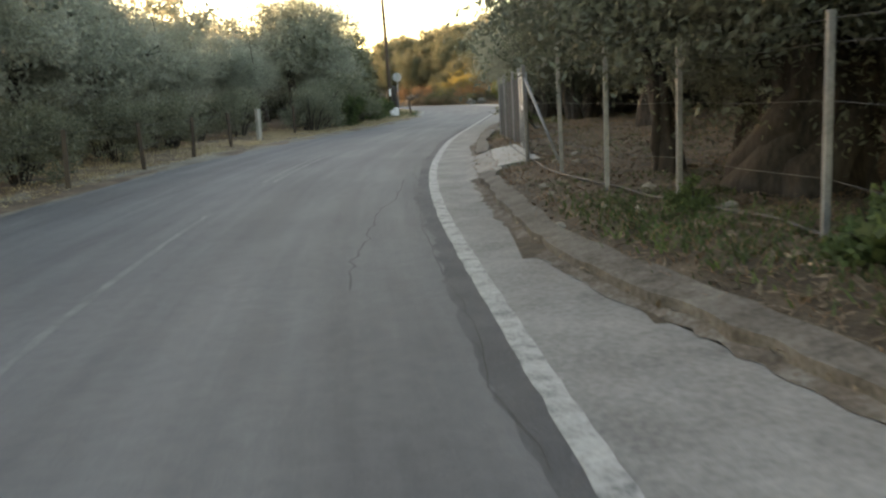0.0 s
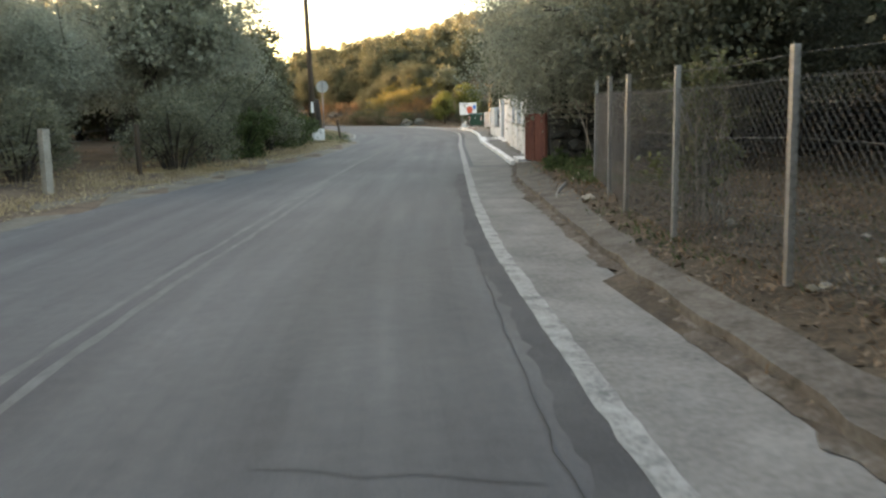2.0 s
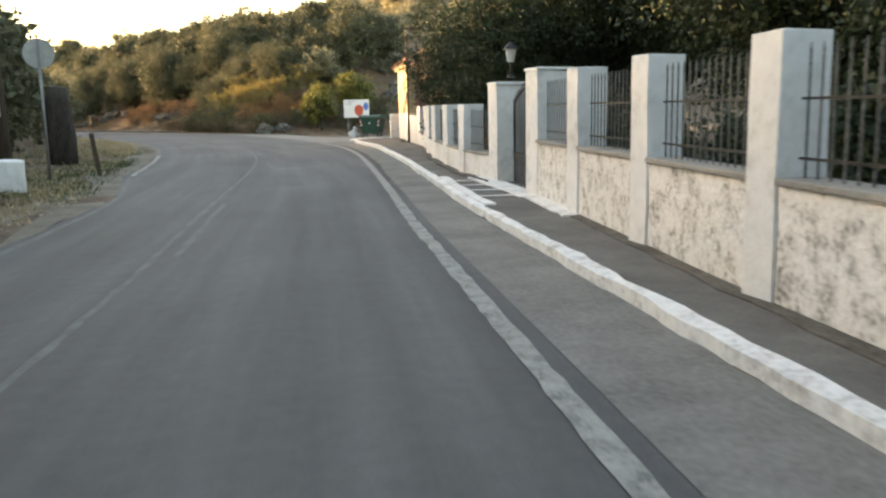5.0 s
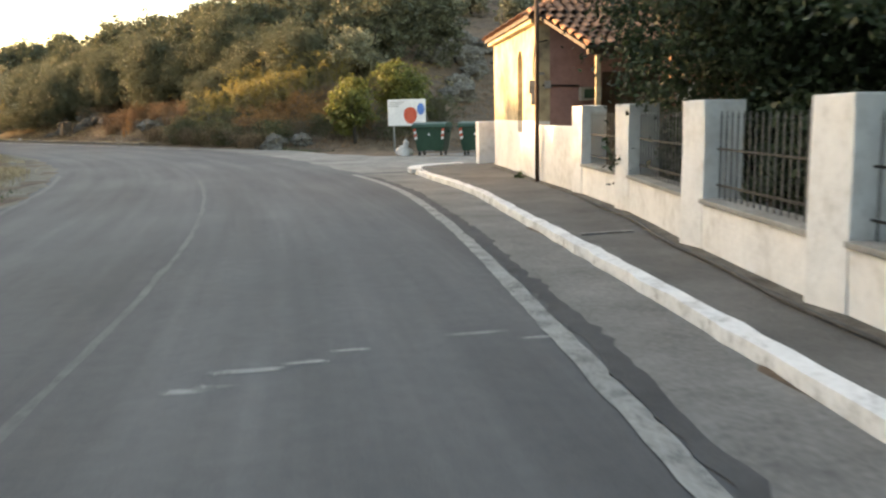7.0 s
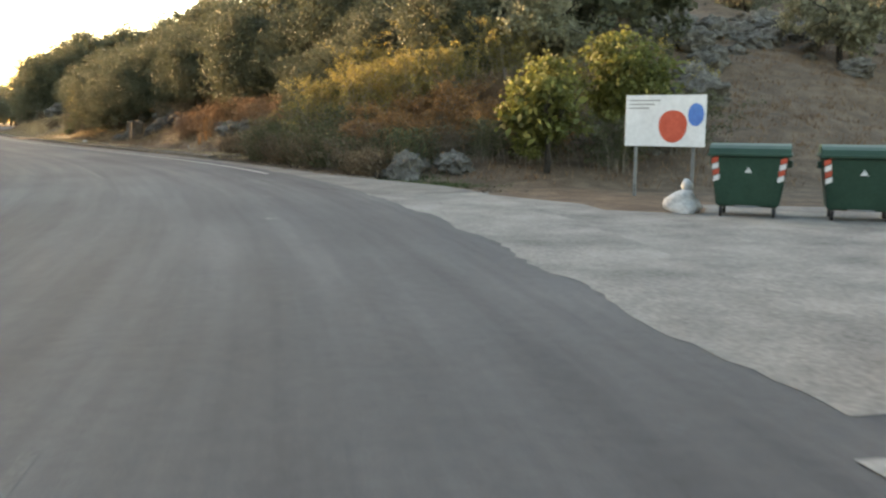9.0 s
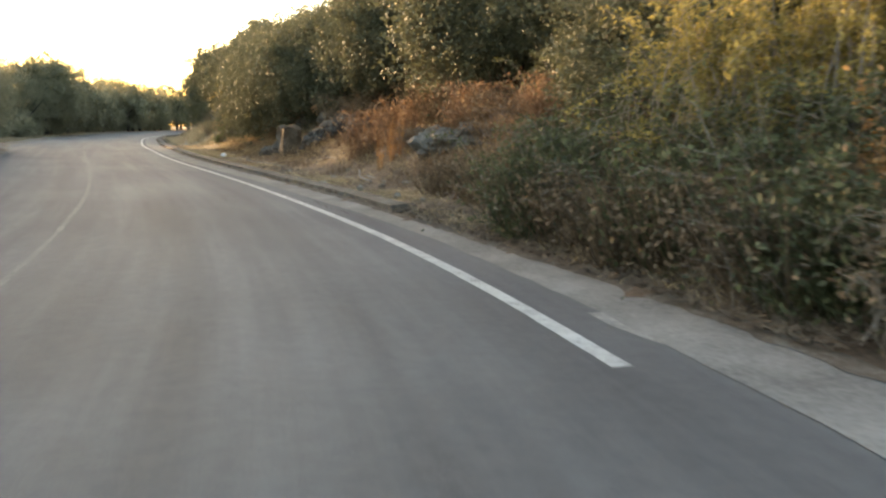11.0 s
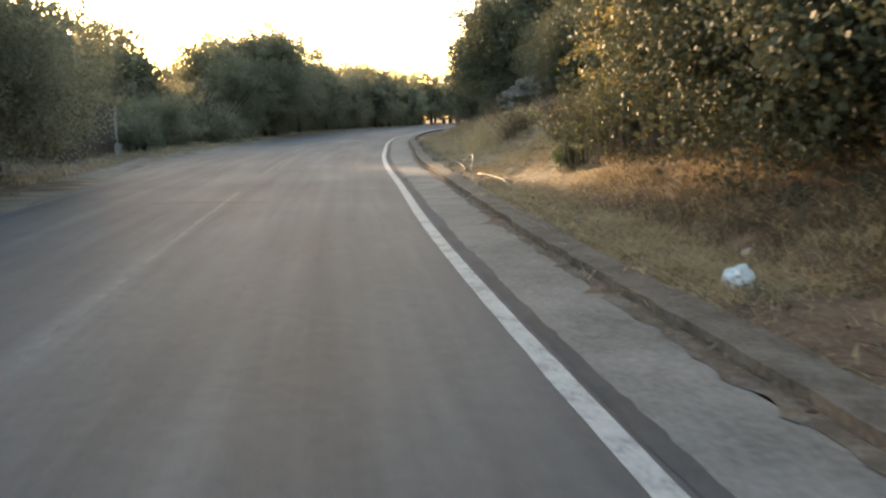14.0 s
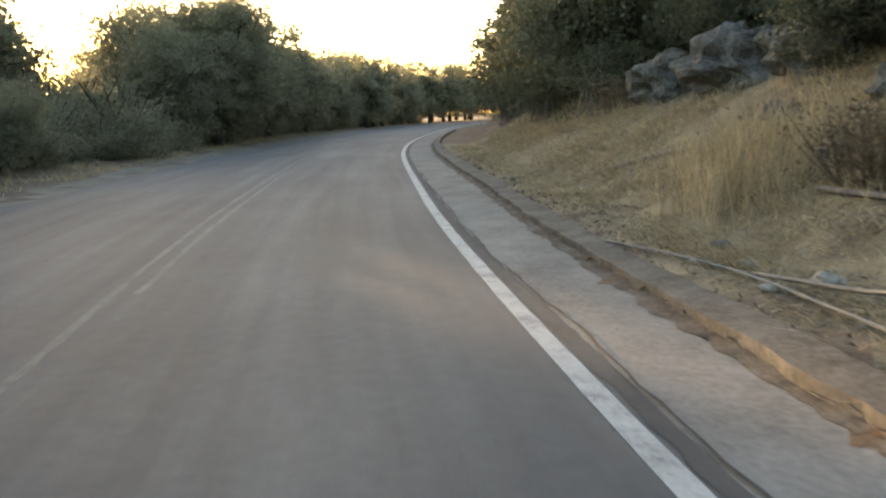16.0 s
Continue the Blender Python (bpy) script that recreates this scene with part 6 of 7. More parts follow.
pipe("water_pipe", "pale bleached pipe lying on the bank", [(-4.1, 111.4), (-5.2, 112.6), (-6.0, 114.0), (-6.6, 114.4)], 0.04, M_HOSE)
pipe("water_pipe", "long pale pipe lying beside the kerb", [(-17.6, 129.6), (-18.45, 131.4), (-18.95, 132.7), (-20.05, 134.9), (-20.95, 136.0)], 0.022, M_HOSE)
pipe("water_pipe", "pale pipe rising in a loop from the grass", [(-21.35, 136.5, 0.0), (-21.45, 136.85, 0.17), (-21.72, 137.5, 0.33), (-22.07, 138.3, 0.3), (-22.6, 139.2, 0.12), (-23.35, 140.2, 0.0)], 0.018, M_HOSE)
pipe("water_pipe", "pale pipe lying in dry grass", [(-21.62, 136.85, 0), (-22.3, 138.2, 0.02), (-23.35, 140.1, 0), (-24.2, 141.1, 0), (-24.98, 141.9, 0)], 0.016, M_HOSE)
pipe("fallen_branch", "dead bleached branch on the bank", [(-24.6, 146.5), (-25.4, 147.4), (-26.6, 148.2), (-27.6, 149.6)], 0.035, M_TWIG, 0.05)
pipe("fallen_branch", "dead bleached branch on the bank", [(-21.2, 139.4), (-22.0, 141.2), (-22.9, 142.6)], 0.03, M_TWIG, 0.06)
pipe("fallen_branch", "dry stick in the straw", [(-7.6, 117.2), (-8.1, 118.0), (-8.5, 118.3)], 0.025, M_TWIG, 0.05)
pipe("fallen_branch", "pale bent dead stick on the open bank", [(-6.19, 114.16, 0.2), (-6.0, 113.5, 0.05), (-5.52, 112.6, 0.0)], 0.028, M_HOSE, 0.03)

pipe("stake", "bare leaning wooden branch by the stone wall", [(3.42, 33.5, 0.0), (3.34, 33.85, 0.65), (3.2, 34.3, 1.35)], 0.016, M_TWIG, 0.0)
pipe("stake", "bare leaning wooden branch by the stone wall", [(3.55, 34.6, 0.0), (3.55, 34.62, 0.7), (3.52, 34.66, 1.35)], 0.012, M_TWIG, 0.0)
rs = random.Random(3)
stone_me = [from_bm("stone", lumpy(20 + k, 1.0, 0.7, 0.4, 3), M_STONE, False) for k in range(4)]
rock_me = [from_bm("rock", lumpy(40 + k, 1.0, 0.75, 0.38, 4, 1.9), M_ROCK, False) for k in range(4)]


def rock(me, label, x, y, r, up=0.2, turn=0, name="rock", group=""):
    ob = tagged(new(name, me), label, "rock" if name == "rock" else "stone", group)
    ob.matrix_basis = pose(x, y, gz(x, y) + up * r, 6 * math.sin(turn), 5 * math.cos(turn), turn) @ Matrix.Diagonal((r, r, r, 1))
    return ob


for k, (x, y, r) in enumerate([(3.1, 98.05, 0.74), (4.4, 98.0, 0.5), (-8.9, 121.9, 0.55), (-8.3, 121.2, 0.5), (-7.6, 119.9, 0.5), (-4.2, 113.45, 0.62), (-3.65, 113.05, 0.6), (-4.9, 115.2, 0.34), (-5.35, 115.7, 0.3), (-3.1, 112.75, 0.5), (-9.4, 123.8, 0.7), (-11.1, 125.6, 0.55), (-24.3, 150.4, 1.1), (-23.0, 148.6, 0.9), (-21.3, 146.9, 0.7),
                               (-25.8, 152.6, 1.0), (-21.9, 144.8, 0.42), (-22.7, 143.4, 0.2), (-20.6, 142.0, 0.3), (-21.4, 140.9, 0.18), (-23.4, 146.2, 0.3), (-20.2, 143.4, 0.5), (-16.2, 138.6, 0.6), (-13.6, 131.2, 0.5), (-2.4, 112.2, 0.6), (-8.6, 122.4, 0.55)]):
    rock(rock_me[k % 4], "grey weathered limestone outcrop on the bank", x, y, r, 0.15, 40 * k, "rock", "bank rocks")
heap_me = [from_bm("rock", lumpy(70 + k, 1.0, 0.8, 0.55, 3, 2.0), M_HEAP, False) for k in range(4)]
pile = random.Random(5)
for k in range(120):
    u, w = pile.random(), pile.random()
    x, y = -10.1 + 1.7 * u + 0.6 * w, 120.9 - 0.6 * u + 1.5 * w
    rock(heap_me[k % 4], "broken dark grey stone of a collapsed heap on the bank", x, y, pile.uniform(0.08, 0.26), 0.9, 37 * k, "rock", "heap of broken stones")
earth = box(-0.32, 0.32, -0.28, 0.34, -0.3, 0.84, 0.06, 0.15, 5)
earth_block = tagged(new("earth_block", from_bm("earth_block", earth, M_CUT_EARTH)), "upright broken block of brown rock on the bank", "rock")
earth_block.matrix_basis = pose(-10.6, 122.04, gz(-10.6, 122.04) + 0.05, 4, -6, 38)
for k in range(46):
    x, y = rs.uniform(9, 40), rs.uniform(98, 125)
    if float(hill_distance(np.array([x]), np.array([y]))[0]) > 3:
        rock(rock_me[k % 4], "pale limestone boulder on the hillside", x, y, rs.uniform(0.35, 1.1), 0.05, 50 * k, "rock", "hillside boulders")
ledge = random.Random(12)
for k in range(34):
    u = ledge.random()
    rock(rock_me[k % 4], "pale flat limestone ledge on the bare slope", 13.5 + 14 * u + ledge.uniform(-2.5, 2.5), 111 + 12 * u + ledge.uniform(-2, 2), ledge.uniform(0.4, 1.1), 0.0, 50 * k, "rock", "hillside boulders")
for k, (x, y, r) in enumerate([(-11.0, 122.7, 0.45), (-11.9, 123.6, 0.28), (-11.5, 123.3, 0.24), (-12.3, 124.0, 0.2)]):
    rock(rock_me[k % 4], "grey boulder at the foot of the bank", x, y, r, 0.5 if k == 0 else 0.25, 70 * k, "rock", "bank rocks")
for k, (x, y, r) in enumerate([(-14.3, 126.0, 0.08), (-17.3, 130.1, 0.09), (-16.2, 128.0, 0.14), (-16.0, 127.6, 0.1), (-15.7, 127.9, 0.08), (-13.2, 124.6, 0.12), (-23.7, 141.5, 0.2), (-23.4, 140.6, 0.16), (-23.2, 139.7, 0.12), (-22.8, 139.9, 0.22), (-14.2, 130.4, 0.28), (-22.6, 138.8, 0.1)]):
    rock(stone_me[k % 4], "pale loose stone at the roadside", x, y, r * 0.5, 0.35, 60 * k, "stone", "loose stones")
# white bag, built from a lumpy stone mesh in limewash
rock(from_bm("stone", lumpy(91, 1.0, 0.8, 0.5, 3, 2.2), M_LIMEWASH, False), "white bag-like lump at the foot of the bank", -14.4, 125.3, 0.13, 0.4, 20, "stone")
for k in range(60):
    q = rs.uniform(104, 165)
    x, y = at(q, GUTTER(q) + rs.uniform(0.5, 3.2))
    rock(stone_me[k % 4], "small grey stone among the straw", x, y, rs.uniform(0.03, 0.09), 0.4, 60 * k, "stone", "loose stones")
for k in range(40):
    q = rs.uniform(2, 36)
    x, y = at(q, GUTTER(q) + rs.uniform(0.3, 2.5))
    rock(stone_me[k % 4], "small brown stone under the olives", x, y, rs.uniform(0.03, 0.09), 0.4, 60 * k, "stone", "loose stones")

# ---- shrubs, brush and grass ----
SH_B = bush_meshes(52, 1.4, 1.0, 9000, 0.085, 0.02, M_SAGE)
SH_C = bush_meshes(53, 1.2, 0.8, 5000, 0.1, 0.03, M_WEED)
BR_A = brush_mesh(61, 0.9, 0.75, 150, M_BRUSH)
BR_C = brush_mesh(63, 0.85, 0.95, 140, M_SHRUB_GREEN, 1300)
BR_B = brush_mesh(62, 0.8, 1.0, 130, M_STRAW_RED)
rg = np.random.RandomState(8)
for k in range(22):
    put_bush("shrub", SH_B, "grey-green shrub under the roadside olives", -9.6 - 1.6 * (k % 3) + rg.uniform(-0.4, 0.4), 6.5 + 1.5 * k, 50 * k, rg.uniform(0.75, 1.1), "roadside shrubs")
for k, (x, y, s, m) in enumerate([(-5.9, 37.9, 1.1, SH_B), (-5.7, 40.9, 1.15, SH_B), (-5.0, 44.0, 1.1, SH_C), (-4.7, 47.2, 1.2, SH_B), (-4.6, 50.2, 1.1, SH_C), (-4.4, 53.2, 1.15, SH_C), (-4.3, 55.8, 0.9, SH_C), (-6.4, 46, 1.5, SH_B), (-8.2, 34.4, 1.0, SH_B), (-6.2, 50.5, 1.5, SH_B), (-5.8, 55, 1.4, SH_C),
                                  (-9, 28, 1.0, SH_B), (-8.9, 23, 0.9, SH_B), (-8.8, 17.5, 0.9, SH_B), (-4.4, 57.5, 0.7, SH_C)]):
    put_bush("shrub", m, "grey-green shrub on the roadside verge" if m is SH_B else "leafy green shrub on the roadside verge", x, y, 50 * k, s, "roadside shrubs")
TG_GREEN = tangle_meshes(91, 1.2, 1.35, 70, 66, 0.06, 0.014, M_SHRUB_GREEN)
TG_BROOM = tangle_meshes(92, 1.25, 2.1, 80, 80, 0.07, 0.012, M_BROOM)
TG_BRACKEN = tangle_meshes(93, 1.0, 1.15, 60, 60, 0.08, 0.016, M_BRACKEN)
TG_BROWN = tangle_meshes(94, 1.1, 1.0, 80, 34, 0.06, 0.012, M_BRUSH)
TG_SAPLING = tangle_meshes(96, 0.5, 1.65, 30, 44, 0.07, 0.018, M_SHRUB_GREEN)
put_bush("sapling", TG_SAPLING, "thin leafy green bush behind the wire fence", 2.1, 24.7, 30, 1.0)
TG_WEED = tangle_meshes(95, 0.9, 0.85, 60, 64, 0.06, 0.018, M_WEED)
for k, (x, y, s, m) in enumerate([(-0.9, 105.0, 1.1, TG_GREEN), (0.6, 103.3, 1.05, TG_BROOM), (1.8, 102.7, 1.1, TG_BROOM), (3.0, 102.4, 1.1, TG_BROOM), (4.3, 102.2, 1.05, TG_BROOM), (0.4, 106, 1.3, TG_GREEN), (2.2, 105, 1.2, TG_BROOM), (4.6, 104.5, 1.2, TG_BROOM), (6.4, 103, 1.1, TG_BROOM),
                                  (1.7, 100.9, 0.9, TG_BRACKEN), (2.6, 100.5, 1.0, TG_BRACKEN), (3.6, 100.3, 1.0, TG_BRACKEN), (4.8, 100.0, 1.05, TG_BRACKEN), (2.2, 101.7, 1.1, TG_BRACKEN), (3.4, 101.4, 1.1, TG_BRACKEN), (5.9, 99.6, 1.1, TG_BRACKEN), (4.6, 101.0, 1.2, TG_BRACKEN), (7.2, 99.4, 1.0, TG_BRACKEN),
                                  (1.5, 99.9, 0.8, TG_BROWN), (2.2, 99.5, 0.8, TG_BROWN), (0.9, 101.4, 0.9, TG_BROWN), (4.3, 99.2, 0.75, TG_BROWN), (5.4, 98.6, 0.8, TG_GREEN), (0.2, 102.6, 0.95, TG_BROWN), (1.2, 101.9, 1.1, TG_GREEN), (-0.4, 104.0, 0.9, TG_BROWN), (-0.1, 103.4, 1.0, TG_GREEN), (-1.3, 105.7, 0.8, TG_BROWN),
                                  (0.6, 100.8, 0.7, TG_BROWN), (6.7, 98.2, 1.0, TG_GREEN), (8.6, 97.8, 1.0, TG_GREEN), (9.2, 100.4, 1.3, TG_BROOM), (10.8, 99.2, 1.2, TG_GREEN), (-1.6, 108.2, 0.8, TG_BROWN), (-0.2, 108.6, 1.0, TG_GREEN), (-2.2, 110.6, 0.6, TG_BROWN), (-1.0, 111.5, 0.9, TG_GREEN),
                                  (-18.3, 134.2, 0.55, TG_WEED), (-17.3, 133.4, 1.0, TG_GREEN), (-18.4, 135.5, 0.6, TG_WEED), (-9.0, 123.0, 0.95, TG_BROWN), (-8.0, 121.4, 0.85, TG_BROWN), (-2.2, 111.4, 0.7, TG_BROWN), (-5.0, 114.6, 0.55, TG_BROWN), (-16.0, 132.4, 1.1, TG_BROOM), (-16.6, 134.8, 1.2, TG_BROOM), (-17.2, 136.4, 1.2, TG_BROOM), (-15.4, 133.2, 1.2, TG_GREEN), (-14.0, 131.2, 1.1, TG_GREEN), (-27.5, 154.5, 1.2, TG_GREEN), (-31, 160.4, 1.3, TG_GREEN), (-10.6, 127.6, 1.1, TG_GREEN), (-34.5, 167, 1.4, TG_GREEN)]):
    put_bush("shrub", m, {TG_BROOM: "broom thicket on the bank, yellowed to look sunlit", TG_BRACKEN: "withered bracken on the bank, brightened to look sunlit", TG_BROWN: "dry brown tangled thicket at the bank's foot", TG_WEED: "fresh green bush on the bank", TG_GREEN: "grey-green arching thicket on the bank"}[m], x, y, 50 * k, s, "bank shrubs")
for k, (x, y, s) in enumerate([(-39.6, 144.6, 0.9), (-41.3, 147.0, 1.0), (-42.8, 149.6, 0.9), (-44.2, 152.4, 1.0), (-38.4, 143.9, 0.7), (-37.2, 139.2, 0.8)]):
    put_bush("shrub", SH_B, "grey-green shrub beside the plank fence", x, y, 50 * k, s, "roadside shrubs")
SH_E = bush_meshes(55, 1.3, 1.1, 6000, 0.11, 0.03, M_PINE)
for k in range(14):
    y = 44 + 2.1 * k if k < 4 else 56.6 + 1.55 * (k - 4)
    put_bush("shrub", SH_E, "dark evergreen shrub behind the churchyard wall", float(WALL_X(y)) + 1.75 + 0.3 * math.sin(k * 2.0), y, 70 * k, 0.85 + 0.15 * math.sin(k * 1.7), "churchyard shrubs", 0.1)
SH_D = bush_meshes(54, 0.5, 0.32, 2200, 0.09, 0.028, M_WEED, 8, 7)
for k, (x, y, s) in enumerate([(3.0, 4.6, 1.2), (3.3, 5.6, 1.0), (2.9, 3.5, 1.1), (3.4, 3.0, 1.1), (2.75, 5.4, 0.8), (2.3, 7.9, 0.5), (7.5, 74.6, 0.4), (2.5, 33.4, 0.5), (2.8, 34.4, 0.6), (3.3, 33.6, 0.6)]):
    put_bush("weed_clump", SH_D, "leafy dark green weed clump at the fence", x, y, 80 * k, s, "weed clumps")
for k in range(44):
    q = rg.uniform(97.5, 105.5)
    x, y = at(q, GUTTER(q) + rg.uniform(0.6, 2.0))
    m = (BR_A, BR_A, BR_C)[k % 3]
    t = thing("brushwood", "tangle of dull brushwood and weeds spilling to the road", "shrub", pose(x, y, gz(x, y), 0, 0, 40 * k) @ Matrix.Scale(rg.uniform(0.7, 1.3), 4), "dry brush")
    tagged(child("twig_tangle", m[0], t), kind="stuff")
    child("withered_foliage", m[1], t)
for k in range(120):
    q = rg.uniform(98, 160) if k % 3 else rg.uniform(98, 112)
    o = GUTTER(q) + rg.uniform(1.6 if q < 110 else 2.6, 6.5)
    x, y = at(q, o)
    if (117 < q < 124.5 and o < 6.5) or (110.5 < q < 115.5 and o < 5.7) or (q > 131 and (k % 3 == 1 or k % 4)):
        continue
    m = (BR_A, BR_B, BR_A)[k % 3]
    t = thing("brushwood", "tangle of dry brown brushwood on the bank" if m is BR_A else "rust-red dried weeds on the bank", "shrub", pose(x, y, gz(x, y), 0, 0, 40 * k) @ Matrix.Scale(rg.uniform(0.7, 1.25), 4), "dry brush")
    tagged(child("twig_tangle", m[0], t), kind="stuff")
    child("withered_foliage", m[1], t)


def scatter(n, s0, s1, off, seed, clump=0.9):
    """Places along the road at distances off(rg, s) to the right of its axis, gathered in patches."""
    r = np.random.RandomState(seed)
    q = r.uniform(s0, s1, n * 3)
    o = np.array([off(r, v) for v in q])
    p = at(q, o)
    keep = (wave(p[:, 0], p[:, 1], 0.9, seed) + r.randn(len(q)) * 0.4) > -0.25 * clump
    return p[keep][:n], r


xy, r2 = scatter(9500, 100, 172, lambda r, s: GUTTER(s) + (0.4 if s < 139 else 0.85) + abs(r.randn()) * 3.2, 71)
grass_field("dry_grass", "pale dry straw on the bank", "grass", r2, xy, 0.11, 0.0055, M_STRAW, 2.4, 11, 0.18)
xy, r2 = scatter(12500, 128, 172, lambda r, s: GUTTER(s) + (0.5 if s < 139 else 1.0) + abs(r.randn()) * 3.4, 85, 0.5)
grass_field("dry_grass", "pale golden straw thick on the bank", "grass", r2, xy, 0.13, 0.007, M_STRAW, 2.6, 11, 0.14)
xy, r2 = scatter(150, 128, 165, lambda r, s: GUTTER(s) + 3.2 + abs(r.randn()) * 1.6, 72)
grass_field("tall_dry_grass", "tall pale grass stalks on the bank", "grass", r2, xy, 0.5, 0.005, M_STRAW, 0.6, 14, 0.12)
TALL = np.column_stack([-23.7 + 0.55 * np.clip(r2.randn(70), -1.6, 1.6), 143.9 + 0.8 * np.clip(r2.randn(70), -1.6, 1.6)])
grass_field("tall_dry_grass", "stand of tall pale feathery grass on the bank", "grass", r2, TALL, 0.95, 0.005, M_STRAW, 0.3, 16, 0.1)
xy, r2 = scatter(3600, 100, 136, lambda r, s: GUTTER(s) + 1.6 + abs(r.randn()) * 2.8, 82)
grass_field('dry_weeds', 'brown withered weeds over the bank', 'weeds', r2, xy, 0.26, 0.006, M_BRUSH, 0.8, 9, 0.16)
xy, r2 = scatter(300, 101, 128, lambda r, s: GUTTER(s) + 4.0 + abs(r.randn()) * 1.2, 73)
RED = np.column_stack([-5.43 + 0.16 * r2.randn(8), 114.4 + 0.18 * r2.randn(8)])
grass_field("rusty_weeds", "tall upright rust-red weed clump", "weeds", r2, RED, 1.2, 0.006, M_BRACKEN, 0.18, 14, 0.06)
grass_field("rusty_weeds", "tall rust-coloured dry weeds on the bank", "weeds", r2, xy, 0.7, 0.006, M_STRAW_RED, 0.3, 14, 0.14)
xy, r2 = scatter(1500, -5, 37, lambda r, s: GUTTER(s) + 0.5 + abs(r.randn()) * 3.5, 83)
grass_field("weeds", "short dull green weeds under the olives", "weeds", r2, xy, 0.08, 0.007, M_WEED, 1.2, 9, 0.16)
xy, r2 = scatter(3000, -5, 37, lambda r, s: GUTTER(s) + 0.45 + abs(r.randn()) * 3.2, 74)
grass_field("dry_grass", "short dry grass and leaf litter under the olives", "grass", r2, xy, 0.09, 0.005, M_STRAW_RED, 1.5, 9, 0.16)
xy, r2 = scatter(380, 0, 11, lambda r, s: GUTTER(s) + 0.7 + abs(r.randn()) * 0.8, 75, 0.2)
grass_field("weeds", "fresh green weeds at the foot of the fence", "weeds", r2, xy, 0.12, 0.01, M_WEED, 1.0, 9, 0.14)
xy, r2 = scatter(700, 94.5, 99, lambda r, s: GUTTER(s) + 0.35 + abs(r.randn()) * 0.7, 84, 0.2)
grass_field("grass", "short green grass below the boulder", "grass", r2, xy, 0.12, 0.008, M_WEED, 0.9, 9, 0.14)
xy, r2 = scatter(190, 30, 36.5, lambda r, s: GUTTER(s) + 0.9 + abs(r.randn()) * 0.8, 76)
grass_field("weeds", "fresh green weeds below the stone wall", "weeds", r2, xy, 0.16, 0.012, M_WEED, 0.9, 9, 0.1)
xy, r2 = scatter(2800, -5, 100, lambda r, s: LEFT_EDGE(s) - 0.7 - abs(r.randn()) * 1.8, 77)
grass_field("dry_grass", "straw-coloured grass on the roadside verge", "grass", r2, xy, 0.17, 0.007, M_STRAW, 0.9, 10, 0.14)
xy, r2 = scatter(900, 55, 78, lambda r, s: LEFT_EDGE(s) - 0.4 - abs(r.randn()) * 1.6, 78)
grass_field("grass", "short greenish grass on the corner", "grass", r2, xy, 0.12, 0.008, M_WEED, 0.7, 9, 0.14)
xy, r2 = scatter(1500, 96, 200, lambda r, s: LEFT_EDGE(s) - 0.9 - abs(r.randn()) * 1.5, 79)
grass_field("dry_grass", "dusty grass under the roadside oaks", "grass", r2, xy, 0.2, 0.008, M_STRAW, 0.8, 9, 0.14)
r2 = np.random.RandomState(80)
xy = np.column_stack([r2.uniform(3, 34, 3200), r2.uniform(95, 118, 3200)])
xy = xy[hill_distance(xy[:, 0], xy[:, 1]) > 0.2]
grass_field("dry_grass", "dry brown grass over the hill foot", "grass", r2, xy, 0.25, 0.012, M_STRAW_RED, 0.7, 9, 0.2)


def litter(name, label, rg, xy, L, W, material):
    """Fallen leaves lying almost flat on the ground."""
    n = len(xy)
    z = ground_z(xy[:, 0], xy[:, 1]) + 0.015 + 0.02 * rg.rand(n)
    a = rg.rand(n) * 6.283
    d = np.column_stack([np.cos(a), np.sin(a), 0.35 * rg.randn(n)]) * (L * rg.uniform(0.6, 1.4, n))[:, None]
    u = np.column_stack([-np.sin(a), np.cos(a), 0.35 * rg.randn(n)]) * (W * rg.uniform(0.6, 1.4, n))[:, None]
    c = np.column_stack([xy, z])
    V = np.stack([c - d, c + u, c + d, c - u], 1).reshape(-1, 3)
    return tagged(new(name, mesh_np(name, V, np.arange(4 * n).reshape(n, 4), material)), label, "leaf litter", kind="stuff")


r2 = np.random.RandomState(81)
q = r2.uniform(-4, 37, 16000)
litter("leaf_litter", "brown fallen leaves under the olives", r2, at(q, GUTTER(q) + 0.05 + np.abs(r2.randn(16000)) * 2.2), 0.035, 0.012, M_LITTER)
q = r2.uniform(-4, 40, 30000)
litter("leaf_litter", "brown fallen leaves deeper in the grove", r2, at(q, GUTTER(q) + 0.4 + 15 * r2.rand(30000)), 0.05, 0.016, M_LITTER)
q = r2.uniform(93, 108, 9000)
litter("leaf_litter", "brown twigs and leaves spilled to the road edge", r2, at(q, GUTTER(q) - 0.1 + np.abs(r2.randn(9000)) * 1.0), 0.06, 0.01, M_LITTER)
q = r2.uniform(98, 165, 22000)
litter("leaf_litter", "brown fallen leaves and straw on the bank", r2, at(q, GUTTER(q) + 0.02 + np.abs(r2.randn(22000)) * 2.0), 0.04, 0.011, M_LITTER)
q = r2.uniform(0, 60, 9000)
litter("leaf_litter", "dry leaves on the dusty verge", r2, at(q, LEFT_EDGE(q) - 0.3 - np.abs(r2.randn(9000)) * 1.6), 0.04, 0.012, M_STRAW)

# ---- pieces: roof tiles, stones of the dry wall ----
tile_bm = bmesh.new()
cols = []
for z in (0.0, 1.0):
    r = 0.085 if z == 0 else 0.075
    cols.append([tile_bm.verts.new((r * math.cos(a), z * 0.36, r * 0.8 * math.sin(a) + (0.02 if z == 0 else 0.0))) for a in np.linspace(0, math.pi, 6)])
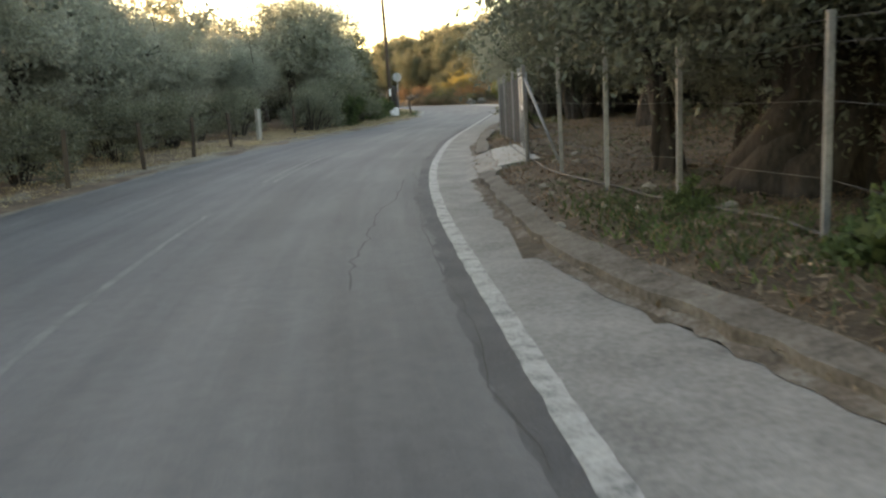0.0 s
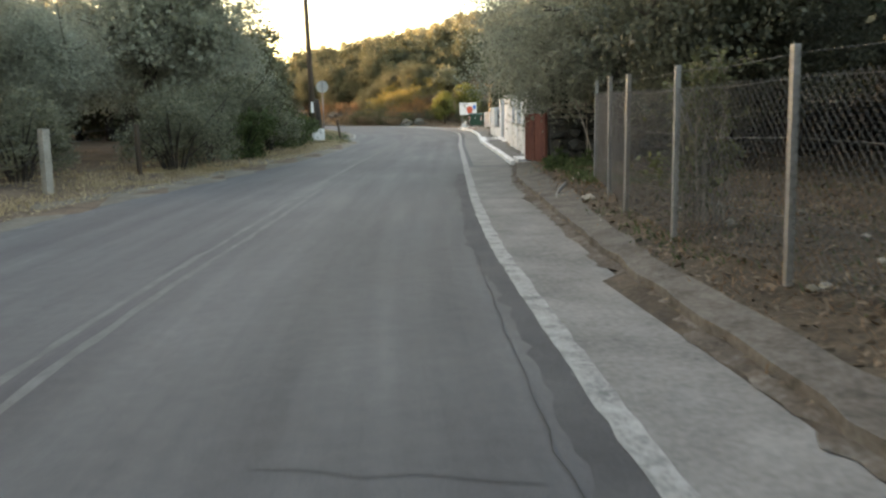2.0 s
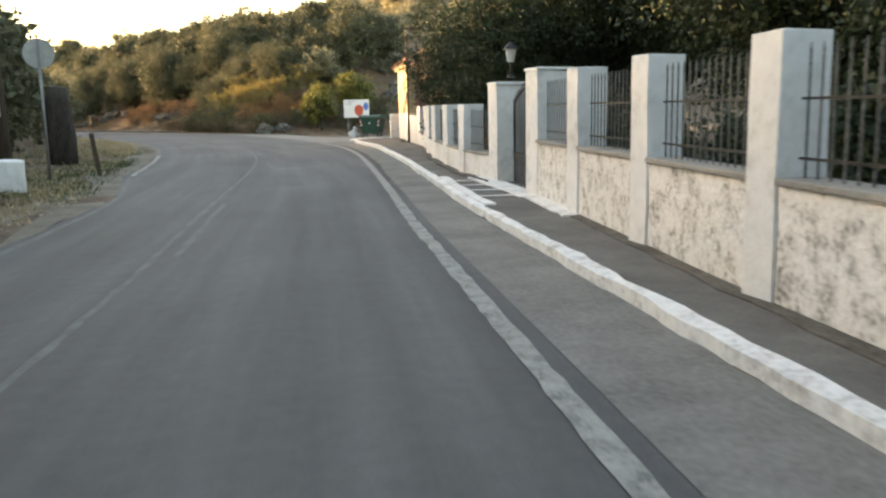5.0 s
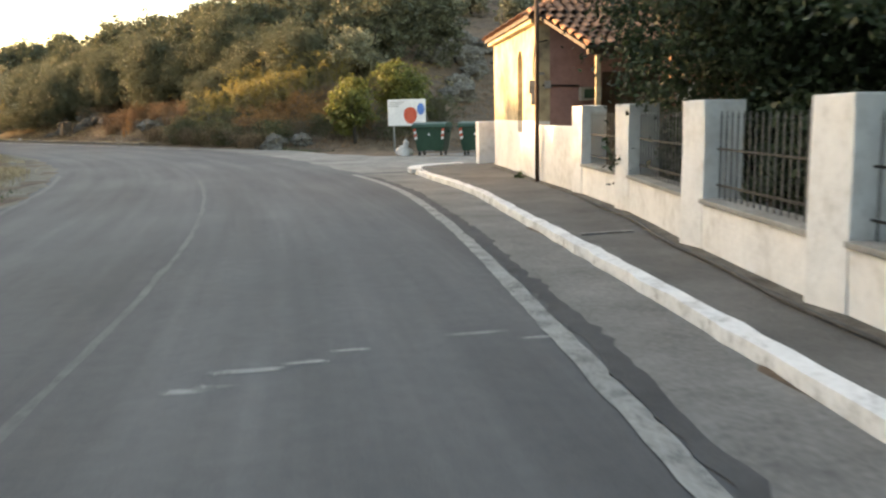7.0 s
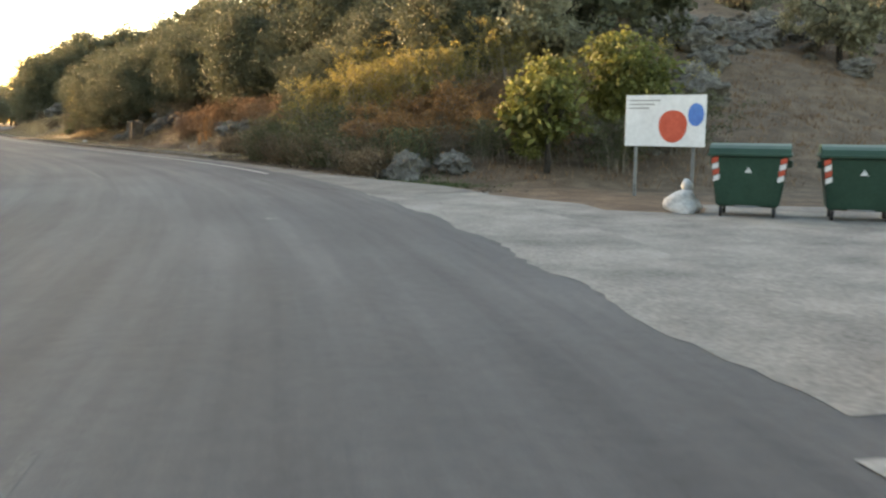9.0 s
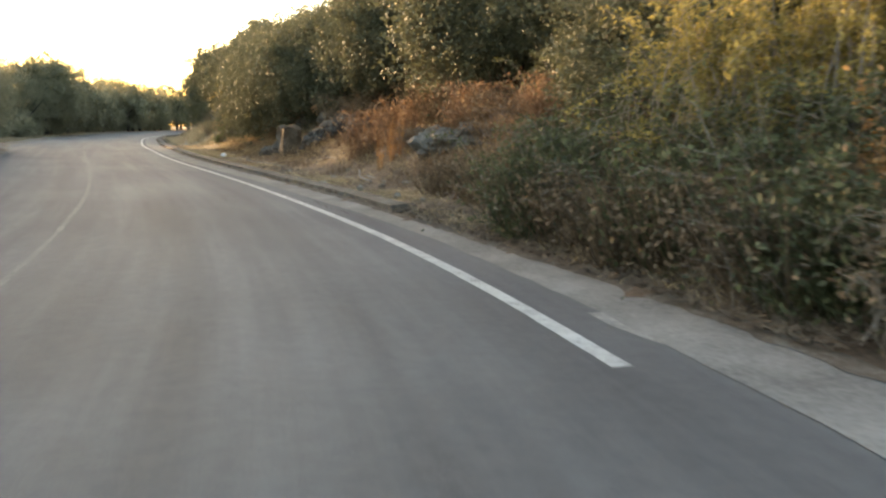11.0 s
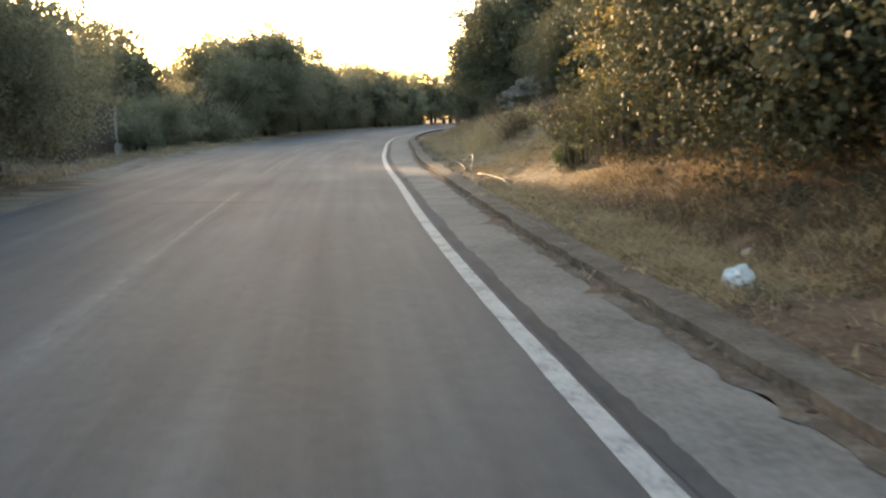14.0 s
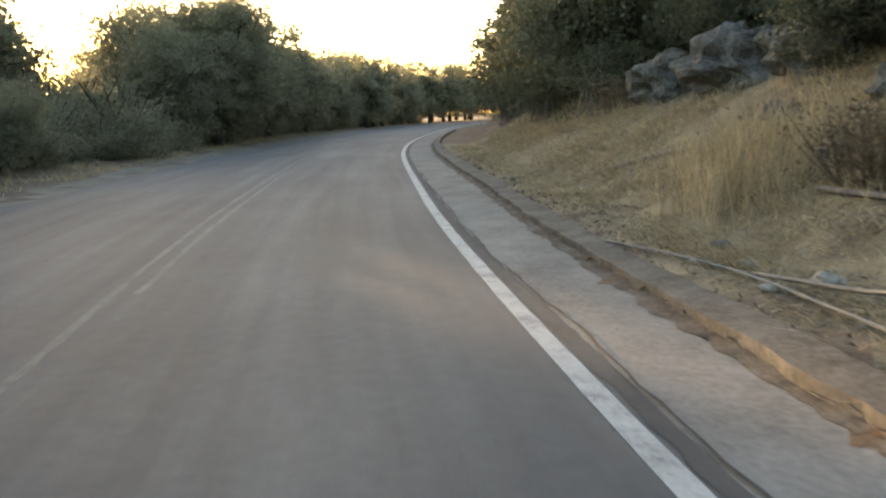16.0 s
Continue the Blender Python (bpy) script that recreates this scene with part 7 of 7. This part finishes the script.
for k in range(5):
    tile_bm.faces.new([cols[0][k], cols[0][k + 1], cols[1][k + 1], cols[1][k]])
TILE = from_bm("tile", tile_bm, M_TILE, True)
roof_parts = [o for o in house.children if o.name.split(".")[0] == "roof"]


def tile_slope(pts, parent, limit):
    """Rows of half-round tiles over a roof slope given by its eave (first two corners) and its top."""
    a, b = Vector(pts[0]), Vector(pts[1])
    e = (b - a)
    W = e.length
    e.normalize()
    top = sum((Vector(p) for p in pts[2:]), Vector()) / len(pts[2:])
    up = top - a
    up -= e * up.dot(e)
    H = up.length
    up.normalize()
    nrm = e.cross(up)
    n = 0
    for j in range(int(H / 0.3)):
        t = j * 0.3 / H
        lo, hi = 0.0, W
        if len(pts) == 3:
            c = (Vector(pts[2]) - a).dot(e)
            lo, hi = c * t, W - (W - c) * t
        elif len(pts) == 4:
            c1, c0 = (Vector(pts[2]) - a).dot(e), (Vector(pts[3]) - a).dot(e)
            lo, hi = c0 * t, W - (W - c1) * t
        q = lo + 0.1
        while q < hi - 0.05 and n < limit:
            p = a + e * q + up * (j * 0.3 - 0.06) + nrm * 0.0
            m = Matrix((e, up, nrm)).transposed().to_4x4()
            m.translation = p + nrm * 0.01 * math.sin(q * 40 + j)
            child("tile", TILE, parent, m)
            n += 1
            q += 0.19
    return n


tile_slope((ROOFS[0][1], ROOFS[0][0], ROOFS[0][2]), roof_parts[0], 300)
tile_slope((A, D, R1, R0), roof_parts[3], 300)
tile_slope((PORCH[0], PORCH[3], PORCH[2], PORCH[1]), roof_parts[4], 300)

dry_wall = thing("wall_dry_stone", "dry stone field wall, lower stones darkened for shade", "wall", pose(0, 0, 0), kind="structure")
piece_me = [from_bm("stone", lumpy(70 + k, 1.0, 1.0, 0.4, 1), M_STONE, False) for k in range(6)]
dark_me = [from_bm("stone", lumpy(80 + k, 1.0, 1.0, 0.4, 1), M_ROCK_DARK, False) for k in range(6)]
part("wall_core", box(3.05, 26, 35.95, 36.3, -0.2, 1.42, 0.02, 0.05), M_ROCK_DARK, dry_wall, "dark rubble core")
rs = random.Random(12)
z = 0.1
while z < 1.42:
    low = z < 0.85
    # low courses get the stone coloured for shade, upper ones the pale stone
    h = rs.uniform(0.2, 0.34) if low else rs.uniform(0.07, 0.13)
    x = 3.0 + rs.uniform(0, 0.15)
    while x < 11.5:
        w = rs.uniform(0.26, 0.62) if low else rs.uniform(0.16, 0.5)
        me = (dark_me if low else piece_me)[rs.randrange(6)]
        tilt = 14 if low else 5
        child("stone", me, dry_wall, pose(x + w / 2, 35.88 + rs.uniform(-0.05, 0.03), z + h / 2 + 0.1 + rs.uniform(-0.04, 0.04) * (1 if low else 0.3), rs.uniform(-tilt, tilt), rs.uniform(-tilt, tilt), rs.uniform(-20, 20)) @ Matrix.Diagonal((w * rs.uniform(0.5, 0.62), 0.2, h * rs.uniform(0.5, 0.66), 1)))
        x += w
    z += h * 0.95
